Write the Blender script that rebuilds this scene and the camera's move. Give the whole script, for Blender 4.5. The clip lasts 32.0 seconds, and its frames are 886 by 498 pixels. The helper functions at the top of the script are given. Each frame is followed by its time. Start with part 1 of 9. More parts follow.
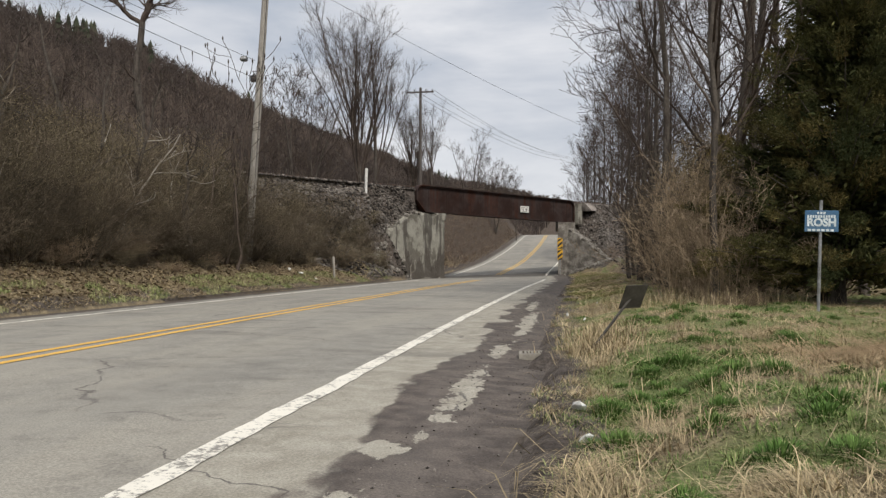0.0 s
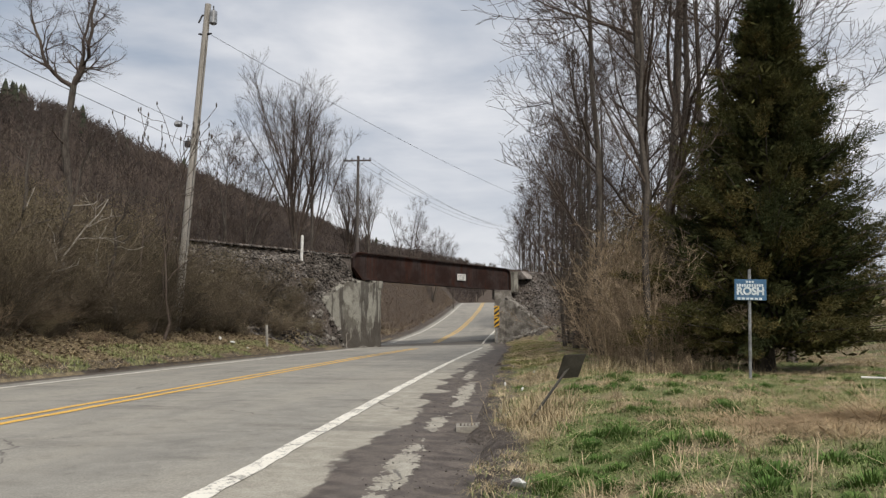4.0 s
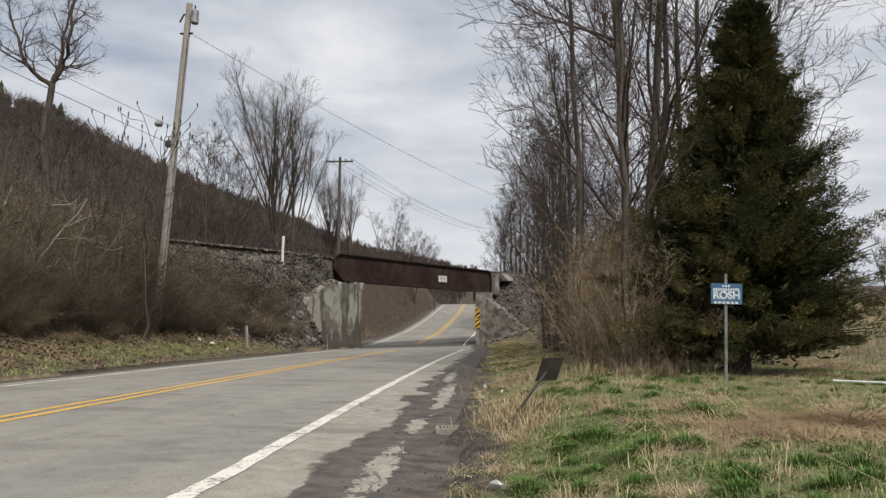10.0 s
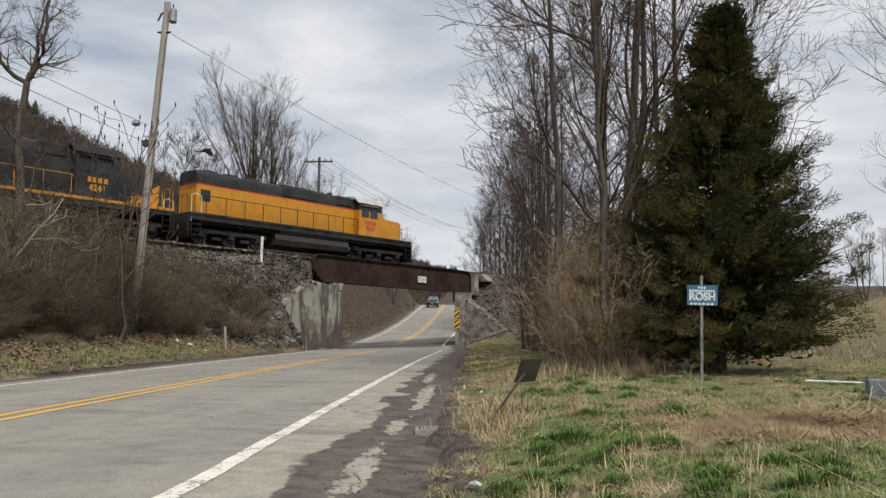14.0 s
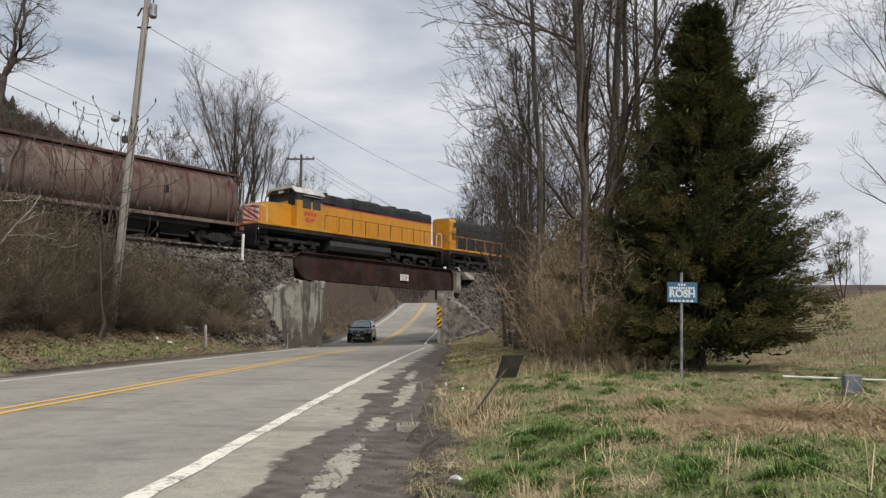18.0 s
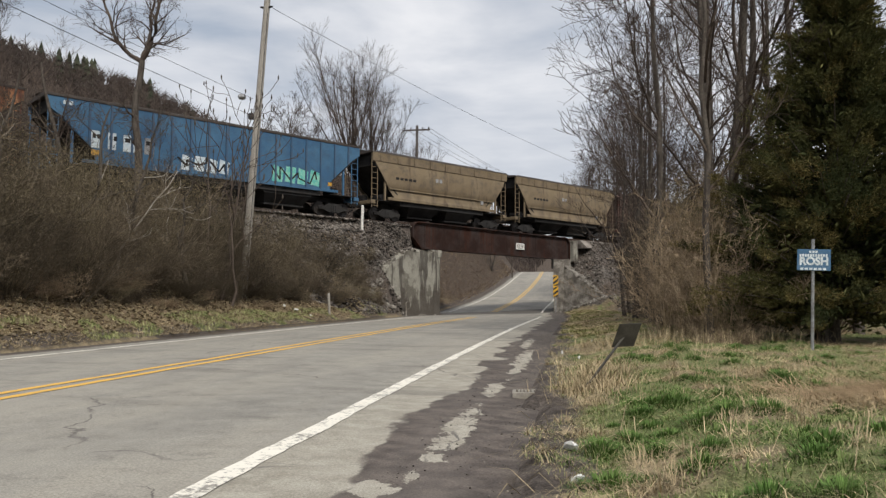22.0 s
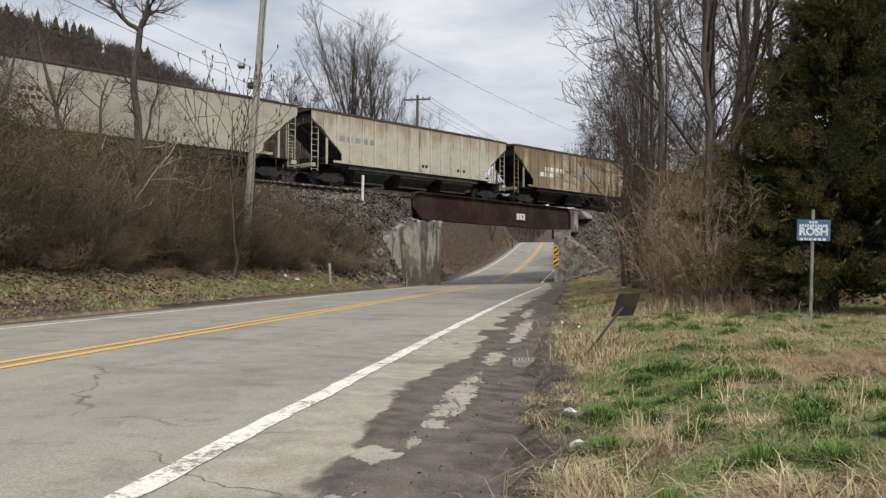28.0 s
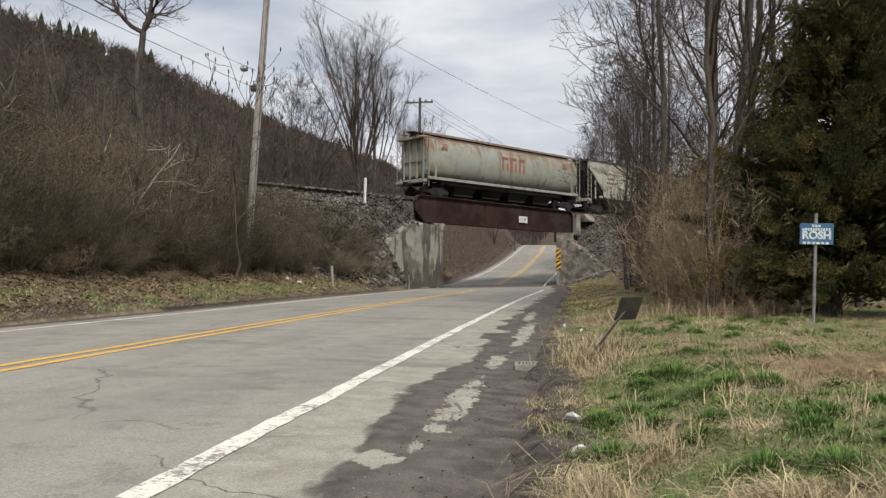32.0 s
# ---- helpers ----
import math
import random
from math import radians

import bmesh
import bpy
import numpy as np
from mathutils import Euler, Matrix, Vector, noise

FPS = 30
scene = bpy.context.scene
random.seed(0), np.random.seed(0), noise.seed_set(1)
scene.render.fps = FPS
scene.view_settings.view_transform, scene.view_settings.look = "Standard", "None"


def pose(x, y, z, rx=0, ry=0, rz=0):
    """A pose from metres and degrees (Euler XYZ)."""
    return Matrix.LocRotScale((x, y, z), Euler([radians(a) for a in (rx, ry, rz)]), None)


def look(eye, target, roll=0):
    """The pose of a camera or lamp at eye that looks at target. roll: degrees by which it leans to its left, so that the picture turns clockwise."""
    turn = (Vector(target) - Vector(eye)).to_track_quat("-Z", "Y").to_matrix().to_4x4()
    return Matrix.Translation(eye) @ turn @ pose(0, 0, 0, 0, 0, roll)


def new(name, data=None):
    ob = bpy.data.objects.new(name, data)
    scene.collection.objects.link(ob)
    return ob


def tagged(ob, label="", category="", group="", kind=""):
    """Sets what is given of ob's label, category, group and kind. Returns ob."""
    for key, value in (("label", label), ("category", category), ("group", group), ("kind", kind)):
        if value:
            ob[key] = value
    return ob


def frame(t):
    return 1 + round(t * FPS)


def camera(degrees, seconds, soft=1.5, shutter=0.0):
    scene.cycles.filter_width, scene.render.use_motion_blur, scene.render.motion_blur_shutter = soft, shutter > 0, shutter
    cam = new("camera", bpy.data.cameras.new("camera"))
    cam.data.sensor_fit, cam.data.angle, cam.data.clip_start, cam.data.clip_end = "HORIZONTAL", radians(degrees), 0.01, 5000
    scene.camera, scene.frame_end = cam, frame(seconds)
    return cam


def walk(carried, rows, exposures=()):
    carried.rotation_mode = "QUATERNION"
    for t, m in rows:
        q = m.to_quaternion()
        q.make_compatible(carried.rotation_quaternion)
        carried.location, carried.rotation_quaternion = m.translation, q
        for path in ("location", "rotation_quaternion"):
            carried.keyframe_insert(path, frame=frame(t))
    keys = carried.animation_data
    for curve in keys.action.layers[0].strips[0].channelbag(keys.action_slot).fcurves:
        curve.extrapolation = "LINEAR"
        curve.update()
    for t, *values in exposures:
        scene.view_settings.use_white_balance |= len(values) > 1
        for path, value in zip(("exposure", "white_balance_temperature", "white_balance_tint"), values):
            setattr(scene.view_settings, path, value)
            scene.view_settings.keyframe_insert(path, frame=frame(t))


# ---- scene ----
# Camera: hand-held at the roadside, panning slightly.
cam = camera(60.29, 32.0, soft=1.35)
PATH = [
    (0, -0.005, -0.032, 1.005, 1.063, 10.240, 0.035),
    (0.5, -0.005, 0.004, 1.012, 1.027, 9.117, 0.014),
    (1, -0.021, 0.065, 1.011, 0.926, 7.373, 0.027),
    (1.5, -0.008, 0.096, 1.016, 1.091, 6.459, -0.006),
    (2, -0.009, 0.123, 1.018, 4.063, 6.142, -0.010),
    (2.5, -0.015, 0.136, 1.014, 6.137, 5.920, 0.030),
    (3, -0.012, 0.130, 1.019, 6.177, 5.821, 0.019),
    (3.5, -0.017, 0.132, 1.018, 6.143, 5.658, -0.061),
    (5.5, -0.013, 0.108, 1.027, 6.152, 5.214, -0.062),
    (6, -0.010, 0.091, 1.030, 6.153, 5.096, -0.021),
    (6.5, -0.001, 0.092, 1.033, 6.120, 4.986, 0.029),
    (7, -0.005, 0.085, 1.028, 6.147, 4.876, 0.036),
    (7.5, 0.001, 0.067, 1.030, 6.167, 4.751, 0.041),
    (8, 0.001, 0.068, 1.031, 6.159, 4.632, 0.061),
    (8.5, -0.002, 0.063, 1.034, 6.176, 4.525, 0.017),
    (9, -0.002, 0.069, 1.035, 6.152, 4.415, -0.014),
    (9.5, 0.000, 0.061, 1.036, 6.146, 4.295, -0.014),
    (10, -0.001, 0.059, 1.035, 6.253, 4.119, 0.084),
    (10.5, -0.000, 0.075, 1.033, 6.281, 3.924, 0.014),
    (11, -0.003, 0.074, 1.036, 6.317, 3.795, 0.043),
    (11.5, -0.002, 0.053, 1.037, 6.390, 3.661, 0.013),
    (12, -0.001, 0.047, 1.037, 6.403, 3.486, -0.055),
    (12.5, 0.006, 0.017, 1.048, 6.330, 3.340, -0.026),
    (13, 0.004, 0.002, 1.049, 6.329, 3.104, -0.057),
    (13.5, 0.002, -0.002, 1.043, 6.321, 2.827, 0.008),
    (14, 0.000, -0.000, 1.050, 6.277, 2.572, -0.000),
    (14.5, 0.002, 0.004, 1.046, 6.244, 2.333, -0.022),
    (16.5, 0.002, 0.028, 1.035, 6.222, 1.710, -0.047),
    (17, 0.005, 0.022, 1.023, 6.219, 1.548, -0.095),
    (17.5, 0.004, 0.024, 1.021, 6.166, 1.417, -0.096),
    (18, 0.007, 0.004, 1.025, 6.157, 1.239, -0.016),
    (18.5, 0.009, 0.003, 1.023, 6.094, 1.149, -0.044),
    (19, 0.009, 0.027, 1.022, 6.144, 1.932, -0.024),
    (19.5, 0.021, 0.038, 1.020, 6.310, 4.783, 0.041),
    (20, 0.043, 0.008, 1.019, 6.372, 8.508, 0.170),
    (20.5, 0.076, -0.006, 1.015, 6.357, 10.234, 0.303),
    (21, 0.075, 0.002, 1.027, 6.229, 10.149, 0.279),
    (21.5, 0.056, -0.012, 1.030, 5.948, 10.034, 0.246),
    (22, 0.027, -0.059, 1.017, 3.815, 9.953, 0.221),
    (22.5, 0.020, -0.069, 1.025, 1.813, 9.835, 0.149),
    (23, 0.025, -0.078, 1.025, 1.694, 9.702, 0.155),
    (23.5, 0.021, -0.079, 1.020, 1.663, 9.629, 0.252),
    (24, 0.019, -0.091, 1.027, 1.628, 9.685, 0.184),
    (24.5, 0.020, -0.102, 1.024, 1.691, 9.702, 0.175),
    (25, 0.015, -0.114, 1.016, 1.614, 9.781, 0.220),
    (25.5, 0.021, -0.121, 1.014, 1.634, 9.889, 0.179),
    (27.5, 0.023, -0.113, 1.014, 1.595, 9.951, 0.232),
    (28, 0.027, -0.100, 1.010, 1.593, 9.975, 0.260),
    (28.5, 0.024, -0.105, 1.014, 1.596, 10.019, 0.239),
    (29, 0.026, -0.113, 1.015, 1.593, 10.074, 0.224),
    (29.5, 0.019, -0.119, 1.014, 1.655, 10.099, 0.261),
    (30, 0.019, -0.125, 1.019, 1.803, 10.235, 0.250),
    (30.5, 0.020, -0.121, 1.017, 1.822, 10.400, 0.233),
    (31, 0.019, -0.119, 1.022, 1.864, 10.452, 0.267),
    (31.5, 0.030, -0.100, 1.014, 1.846, 10.356, 0.323),
    (32, 0.027, -0.094, 1.019, 1.788, 10.152, 0.343),
]
walk(cam, [(t, pose(x, y, z, 90 + p, 0, w) @ pose(0, 0, 0, 0, 0, r)) for t, x, y, z, p, w, r in PATH],
     exposures=[(0.0, 0.0), (19.0, 0.0), (24.0, 0.09), (32.0, 0.10)])

# ---------------------------------------------------------------- light
world = bpy.data.worlds.new("overcast_sky")
scene.world = world
world.use_nodes = True
SUN_EL, SUN_AZ = 48.0, 150.0


def build_sky():
    nt = world.node_tree
    nt.nodes.clear()
    N = nt.nodes.new
    out, bg = N("ShaderNodeOutputWorld"), N("ShaderNodeBackground")
    sky = N("ShaderNodeTexSky")
    sky.sky_type, sky.sun_disc = "NISHITA", False
    sky.sun_elevation, sky.sun_rotation = radians(SUN_EL), radians(SUN_AZ)
    sky.air_density, sky.dust_density = 1.0, 3.0
    dim = N("ShaderNodeVectorMath")
    dim.operation = "SCALE"
    dim.inputs["Scale"].default_value = 0.10
    tc, mp = N("ShaderNodeTexCoord"), N("ShaderNodeMapping")
    mp.inputs["Scale"].default_value = (1.6, 1.6, 5.2)
    mp.inputs["Location"].default_value = (3.7, 1.3, 0.4)
    n1, n2 = N("ShaderNodeTexNoise"), N("ShaderNodeTexNoise")
    n1.inputs["Scale"].default_value, n1.inputs["Detail"].default_value = 1.5, 6
    n1.inputs["Roughness"].default_value, n1.inputs["Distortion"].default_value = 0.52, 0.35
    n2.inputs["Scale"].default_value, n2.inputs["Detail"].default_value = 4.0, 5
    ramp = N("ShaderNodeValToRGB")
    el = ramp.color_ramp.elements
    el[0].position, el[0].color = 0.30, (0.37, 0.435, 0.535, 1)
    el[1].position, el[1].color = 0.66, (0.90, 0.90, 0.92, 1)
    mid = el.new(0.47)
    mid.color = (0.61, 0.64, 0.70, 1)
    add = N("ShaderNodeMath")
    add.operation = "MULTIPLY_ADD"
    add.inputs[1].default_value, add.inputs[2].default_value = 0.22, -0.11
    s2 = N("ShaderNodeMath")
    mix = N("ShaderNodeMix")
    mix.data_type = "RGBA"
    mix.inputs["Factor"].default_value = 0.90
    L = nt.links.new
    L(tc.outputs["Generated"], mp.inputs["Vector"])
    L(mp.outputs[0], n1.inputs["Vector"])
    L(mp.outputs[0], n2.inputs["Vector"])
    L(n2.outputs["Fac"], add.inputs[0])
    L(n1.outputs["Fac"], s2.inputs[0])
    L(add.outputs[0], s2.inputs[1])
    L(s2.outputs[0], ramp.inputs["Fac"])
    L(sky.outputs[0], dim.inputs[0])
    L(dim.outputs[0], mix.inputs["A"])
    L(ramp.outputs[0], mix.inputs["B"])
    L(mix.outputs["Result"], bg.inputs["Color"])
    bg.inputs["Strength"].default_value = 1.0
    L(bg.outputs[0], out.inputs[0])


build_sky()
sun_data = bpy.data.lights.new("sun", "SUN")
sun_data.energy, sun_data.angle, sun_data.color = 3.0, radians(12), (1.0, 0.945, 0.86)
sun = new("sun", sun_data)
_d = Vector((math.sin(radians(SUN_AZ)) * math.cos(radians(SUN_EL)), math.cos(radians(SUN_AZ)) * math.cos(radians(SUN_EL)), math.sin(radians(SUN_EL))))
sun.matrix_world = look(_d * 50, (0, 0, 0))


# ---------------------------------------------------------------- materials
def nodes_of(name):
    m = bpy.data.materials.new(name)
    m.use_nodes = True
    nt = m.node_tree
    return m, nt, nt.nodes.new, nt.links.new, nt.nodes["Principled BSDF"]


def noise_tex(N, L, coord, scale, detail=4, rough=0.55, stretch=None):
    if stretch:
        mp = N("ShaderNodeMapping")
        mp.inputs["Scale"].default_value = stretch
        L(coord, mp.inputs["Vector"])
        coord = mp.outputs[0]
    t = N("ShaderNodeTexNoise")
    t.inputs["Scale"].default_value, t.inputs["Detail"].default_value, t.inputs["Roughness"].default_value = scale, detail, rough
    L(coord, t.inputs["Vector"])
    return t.outputs["Fac"]


def remap(N, L, v, lo, hi, a=0.0, b=1.0):
    r = N("ShaderNodeMapRange")
    r.interpolation_type = "SMOOTHSTEP"
    for k, x in zip(("From Min", "From Max", "To Min", "To Max"), (lo, hi, a, b)):
        r.inputs[k].default_value = x
    L(v, r.inputs["Value"])
    return r.outputs["Result"]


def blend(N, L, fac, a, b, how="MIX"):
    x = N("ShaderNodeMix")
    x.data_type, x.blend_type = "RGBA", how
    for key, v in (("Factor", fac), ("A", a), ("B", b)):
        s = [i for i in x.inputs if i.name == key and i.type == ("VALUE" if key == "Factor" else "RGBA")][0]
        if isinstance(v, (int, float)):
            s.default_value = v
        elif isinstance(v, tuple):
            s.default_value = (*v[:3], 1)
        else:
            L(v, s)
    return [o for o in x.outputs if o.type == "RGBA"][0]


def calc(N, L, op, a, b=0.0):
    x = N("ShaderNodeMath")
    x.operation = op
    for i, v in enumerate((a, b)):
        if isinstance(v, (int, float)):
            x.inputs[i].default_value = v
        else:
            L(v, x.inputs[i])
    return x.outputs[0]


def coords(N, world_space=False):
    if world_space:
        return N("ShaderNodeNewGeometry").outputs["Position"]
    return N("ShaderNodeTexCoord").outputs["Object"]


def bumped(N, L, bsdf, height, dist, strength=0.6):
    b = N("ShaderNodeBump")
    b.inputs["Distance"].default_value, b.inputs["Strength"].default_value = dist, strength
    L(height, b.inputs["Height"])
    L(b.outputs[0], bsdf.inputs["Normal"])


def mat(name, c, c2=None, rough=0.8, metal=0.0, scale=2.0, fine=30.0, bump=0.004, lo=0.38, hi=0.62, grain=0.25, vary=0.0, island=0.0, stretch=None, spec=0.5):
    """A plain surface: two colours mixed by a coarse noise, fine grain and relief."""
    m, nt, N, L, bsdf = nodes_of(name)
    co = coords(N)
    n1 = noise_tex(N, L, co, scale, 5, 0.6, stretch)
    n2 = noise_tex(N, L, co, fine, 4, 0.6)
    col = blend(N, L, remap(N, L, n1, lo, hi), c, c2 or tuple(x * 0.75 for x in c))
    g = remap(N, L, n2, 0.25, 0.75, 1 - grain, 1 + grain)
    if vary:
        g = calc(N, L, "MULTIPLY", g, remap(N, L, N("ShaderNodeObjectInfo").outputs["Random"], 0, 1, 1 - vary, 1 + vary))
    if island:
        g = calc(N, L, "MULTIPLY", g, remap(N, L, N("ShaderNodeNewGeometry").outputs["Random Per Island"], 0, 1, 1 - island, 1 + island))
    cc = N("ShaderNodeCombineColor")
    for i in range(3):
        L(g, cc.inputs[i])
    L(blend(N, L, 1.0, col, cc.outputs[0], "MULTIPLY"), bsdf.inputs["Base Color"])
    bsdf.inputs["Roughness"].default_value, bsdf.inputs["Metallic"].default_value = rough, metal
    bsdf.inputs["Specular IOR Level"].default_value = spec
    if bump:
        bumped(N, L, bsdf, n2, bump)
    return m


def weathered(name, paint, rust=(0.16, 0.06, 0.03), amount=0.5, rough=0.6, streak=0.5, dirt=(0.09, 0.075, 0.06), grime=0.4, fade=None, down=0.0, panel=0.0, spec=0.4):
    """Painted steel with vertical rust streaks, blotches and road dirt."""
    m, nt, N, L, bsdf = nodes_of(name)
    co = coords(N)
    blot = noise_tex(N, L, co, 0.55, 6, 0.65)
    strk = noise_tex(N, L, co, 2.2, 5, 0.6, (1.0, 1.0, 0.09))
    fine = noise_tex(N, L, co, 26, 4, 0.6)
    base = blend(N, L, remap(N, L, blot, 0.35, 0.65), paint, fade or tuple(min(1, x * 0.8 + 0.03) for x in paint))
    if panel:
        base = blend(N, L, remap(N, L, noise_tex(N, L, co, 0.75, 2, 0.5, (1.0, 1.0, 0.05)), 0.44, 0.58, 0, panel), base, rust)
    r1 = remap(N, L, calc(N, L, "ADD", calc(N, L, "MULTIPLY", strk, 0.62), calc(N, L, "MULTIPLY", blot, 0.38)), 0.66 - 0.26 * amount, 0.78 - 0.2 * amount, 0, streak + 0.4)
    col = blend(N, L, r1, base, rust)
    sep = N("ShaderNodeSeparateXYZ")
    L(co, sep.inputs[0])
    run = remap(N, L, calc(N, L, "ADD", sep.outputs[2], calc(N, L, "MULTIPLY", strk, 5.5)), 5.9, 7.1, 0, min(1.0, amount * 1.1) * down)
    col = blend(N, L, run, col, rust)
    d1 = remap(N, L, noise_tex(N, L, co, 1.3, 5, 0.7), 0.4, 0.75, 0.05, grime)
    col = blend(N, L, d1, col, dirt)
    cc = N("ShaderNodeCombineColor")
    g = remap(N, L, fine, 0.25, 0.75, 0.86, 1.12)
    for i in range(3):
        L(g, cc.inputs[i])
    L(blend(N, L, 1.0, col, cc.outputs[0], "MULTIPLY"), bsdf.inputs["Base Color"])
    L(remap(N, L, r1, 0, 1, rough, 0.9), bsdf.inputs["Roughness"])
    bsdf.inputs["Specular IOR Level"].default_value = spec
    bumped(N, L, bsdf, fine, 0.002)
    return m


STEEL_DARK = mat("dark_running_gear", (0.013, 0.012, 0.011), (0.026, 0.021, 0.018), 0.85, 0, 3, 30, 0.004, spec=0.12)
RUST = weathered("rusted_girder_steel", (0.024, 0.0105, 0.007), (0.052, 0.017, 0.0085), 0.72, 0.75, 0.5, (0.018, 0.011, 0.0095), 0.75, spec=0.15)
RAIL = mat("rail_steel", (0.12, 0.075, 0.055), (0.07, 0.05, 0.04), 0.6, 0.5, 4, 40, 0.001)
TIE = mat("creosoted_wood", (0.10, 0.08, 0.065), (0.055, 0.045, 0.038), 0.9, 0, 3, 30, 0.006, vary=0.3, stretch=(0.3, 4, 4), spec=0.12)
BLACK = mat("black_plastic", (0.018, 0.018, 0.019), (0.026, 0.026, 0.027), 0.55, 0, 4, 80, 0.0005)
WHITE_PAINT = mat("white_post_paint", (0.74, 0.73, 0.69), (0.58, 0.56, 0.52), 0.6, 0, 6, 40, 0.001)
GALV = mat("galvanised_steel", (0.34, 0.35, 0.36), (0.22, 0.22, 0.22), 0.5, 0.6, 6, 60, 0.0008)
POLE_WOOD = mat("grey_weathered_pole_wood", (0.36, 0.335, 0.30), (0.25, 0.23, 0.20), 0.9, 0, 2.5, 30, 0.004, stretch=(6, 6, 0.35))
DARK_WOOD = mat("dark_pole_wood", (0.10, 0.085, 0.075), (0.065, 0.055, 0.05), 0.9, 0, 2.5, 30, 0.004, stretch=(6, 6, 0.35))
WIRE = mat("dark_cable", (0.03, 0.03, 0.032), None, 0.6, 0, 4, 40, 0)
BARK = mat("grey_brown_bark", (0.105, 0.091, 0.078), (0.056, 0.047, 0.040), 0.95, 0, 3, 22, 0.012, stretch=(4, 4, 0.8), spec=0.12)
TWIG = mat("bare_twigs", (0.100, 0.079, 0.065), (0.060, 0.046, 0.038), 0.95, 0, 0.6, 12, 0, island=0.25, spec=0.12)
PALE_TWIG = mat("pale_dead_wood", (0.36, 0.33, 0.29), (0.22, 0.195, 0.165), 0.95, 0, 2, 22, 0.004, spec=0.12)


# ---------------------------------------------------------------- mesh tools
class Shape:
    """Gathers simple solids into one mesh."""

    def __init__(self):
        self.v, self.f = [], []

    def add(self, verts, faces, m=None):
        o = len(self.v)
        self.v += [tuple(m @ Vector(p)) for p in verts] if m is not None else [tuple(p) for p in verts]
        self.f += [tuple(i + o for i in q) for q in faces]
        return self

    def box(self, x0, y0, z0, x1, y1, z1, b=0.0, m=None):
        x0, x1, y0, y1, z0, z1 = min(x0, x1), max(x0, x1), min(y0, y1), max(y0, y1), min(z0, z1), max(z0, z1)
        if b <= 0:
            vs = [(x, y, z) for z in (z0, z1) for y in (y0, y1) for x in (x0, x1)]
            return self.add(vs, [(0, 2, 3, 1), (4, 5, 7, 6), (0, 1, 5, 4), (2, 6, 7, 3), (0, 4, 6, 2), (1, 3, 7, 5)], m)
        b = min(b, (x1 - x0) * 0.49, (y1 - y0) * 0.49, (z1 - z0) * 0.49)
        bm = bmesh.new()
        bmesh.ops.create_cube(bm, size=1.0)
        for v in bm.verts:
            v.co = Vector(((x0 + x1) / 2 + v.co.x * (x1 - x0), (y0 + y1) / 2 + v.co.y * (y1 - y0), (z0 + z1) / 2 + v.co.z * (z1 - z0)))
        bmesh.ops.bevel(bm, geom=bm.edges[:], offset=b, segments=1, profile=0.5, affect="EDGES")
        bm.verts.index_update()
        self.add([v.co.copy() for v in bm.verts], [[v.index for v in f.verts] for f in bm.faces], m)
        bm.free()
        return self

    def tube(self, pts, radii, n=6, m=None, caps=True):
        pts = [Vector(p) for p in pts]
        if isinstance(radii, (int, float)):
            radii = [radii] * len(pts)
        vs, fs, prev = [], [], None
        for i, p in enumerate(pts):
            d = (pts[min(i + 1, len(pts) - 1)] - pts[max(i - 1, 0)]).normalized()
            if prev is None:
                a = d.orthogonal().normalized()
            else:
                a = (prev - d * prev.dot(d)).normalized()
            prev = a
            bb = d.cross(a)
            for k in range(n):
                w = 2 * math.pi * k / n
                vs.append(p + (a * math.cos(w) + bb * math.sin(w)) * radii[i])
        for i in range(len(pts) - 1):
            for k in range(n):
                fs.append((i * n + k, i * n + (k + 1) % n, (i + 1) * n + (k + 1) % n, (i + 1) * n + k))
        if caps:
            fs.append(tuple(range(n))[::-1])
            fs.append(tuple((len(pts) - 1) * n + k for k in range(n)))
        return self.add(vs, fs, m)

    def prism(self, prof, a, b, axis="x", m=None):
        """A closed outline swept along an axis; outline pairs are the two other axes in order."""
        n = len(prof)
        put = {"x": lambda t, p: (t, p[0], p[1]), "y": lambda t, p: (p[0], t, p[1]), "z": lambda t, p: (p[0], p[1], t)}[axis]
        vs = [put(a, p) for p in prof] + [put(b, p) for p in prof]
        fs = [(i, (i + 1) % n, n + (i + 1) % n, n + i) for i in range(n)]
        fs += [tuple(range(n))[::-1], tuple(range(n, 2 * n))]
        return self.add(vs, fs, m)

    def loft(self, rings, caps=True, m=None):
        n = len(rings[0])
        vs = [p for r in rings for p in r]
        fs = [(i * n + k, i * n + (k + 1) % n, (i + 1) * n + (k + 1) % n, (i + 1) * n + k) for i in range(len(rings) - 1) for k in range(n)]
        if caps:
            fs += [tuple(range(n))[::-1], tuple((len(rings) - 1) * n + k for k in range(n))]
        return self.add(vs, fs, m)

    def mesh(self, name, smooth=35):
        me = bpy.data.meshes.new(name)
        me.from_pydata(self.v, [], self.f)
        bm = bmesh.new()
        bm.from_mesh(me)
        bmesh.ops.recalc_face_normals(bm, faces=bm.faces[:])
        bm.to_mesh(me)
        bm.free()
        if smooth:
            me.shade_smooth()
            me.set_sharp_from_angle(angle=radians(smooth))
        return me


def part(name, shape, material, parent=None, label="", m=None, smooth=35):
    """One mesh object, under a thing or under a part."""
    me = shape if isinstance(shape, bpy.types.Mesh) else shape.mesh(name, smooth)
    if material and not me.materials:
        me.materials.append(material)
    ob = new(name, me)
    if parent:
        ob.parent = parent
    if m is not None:
        ob.matrix_basis = m
    if label:
        ob["label"] = label
    return ob


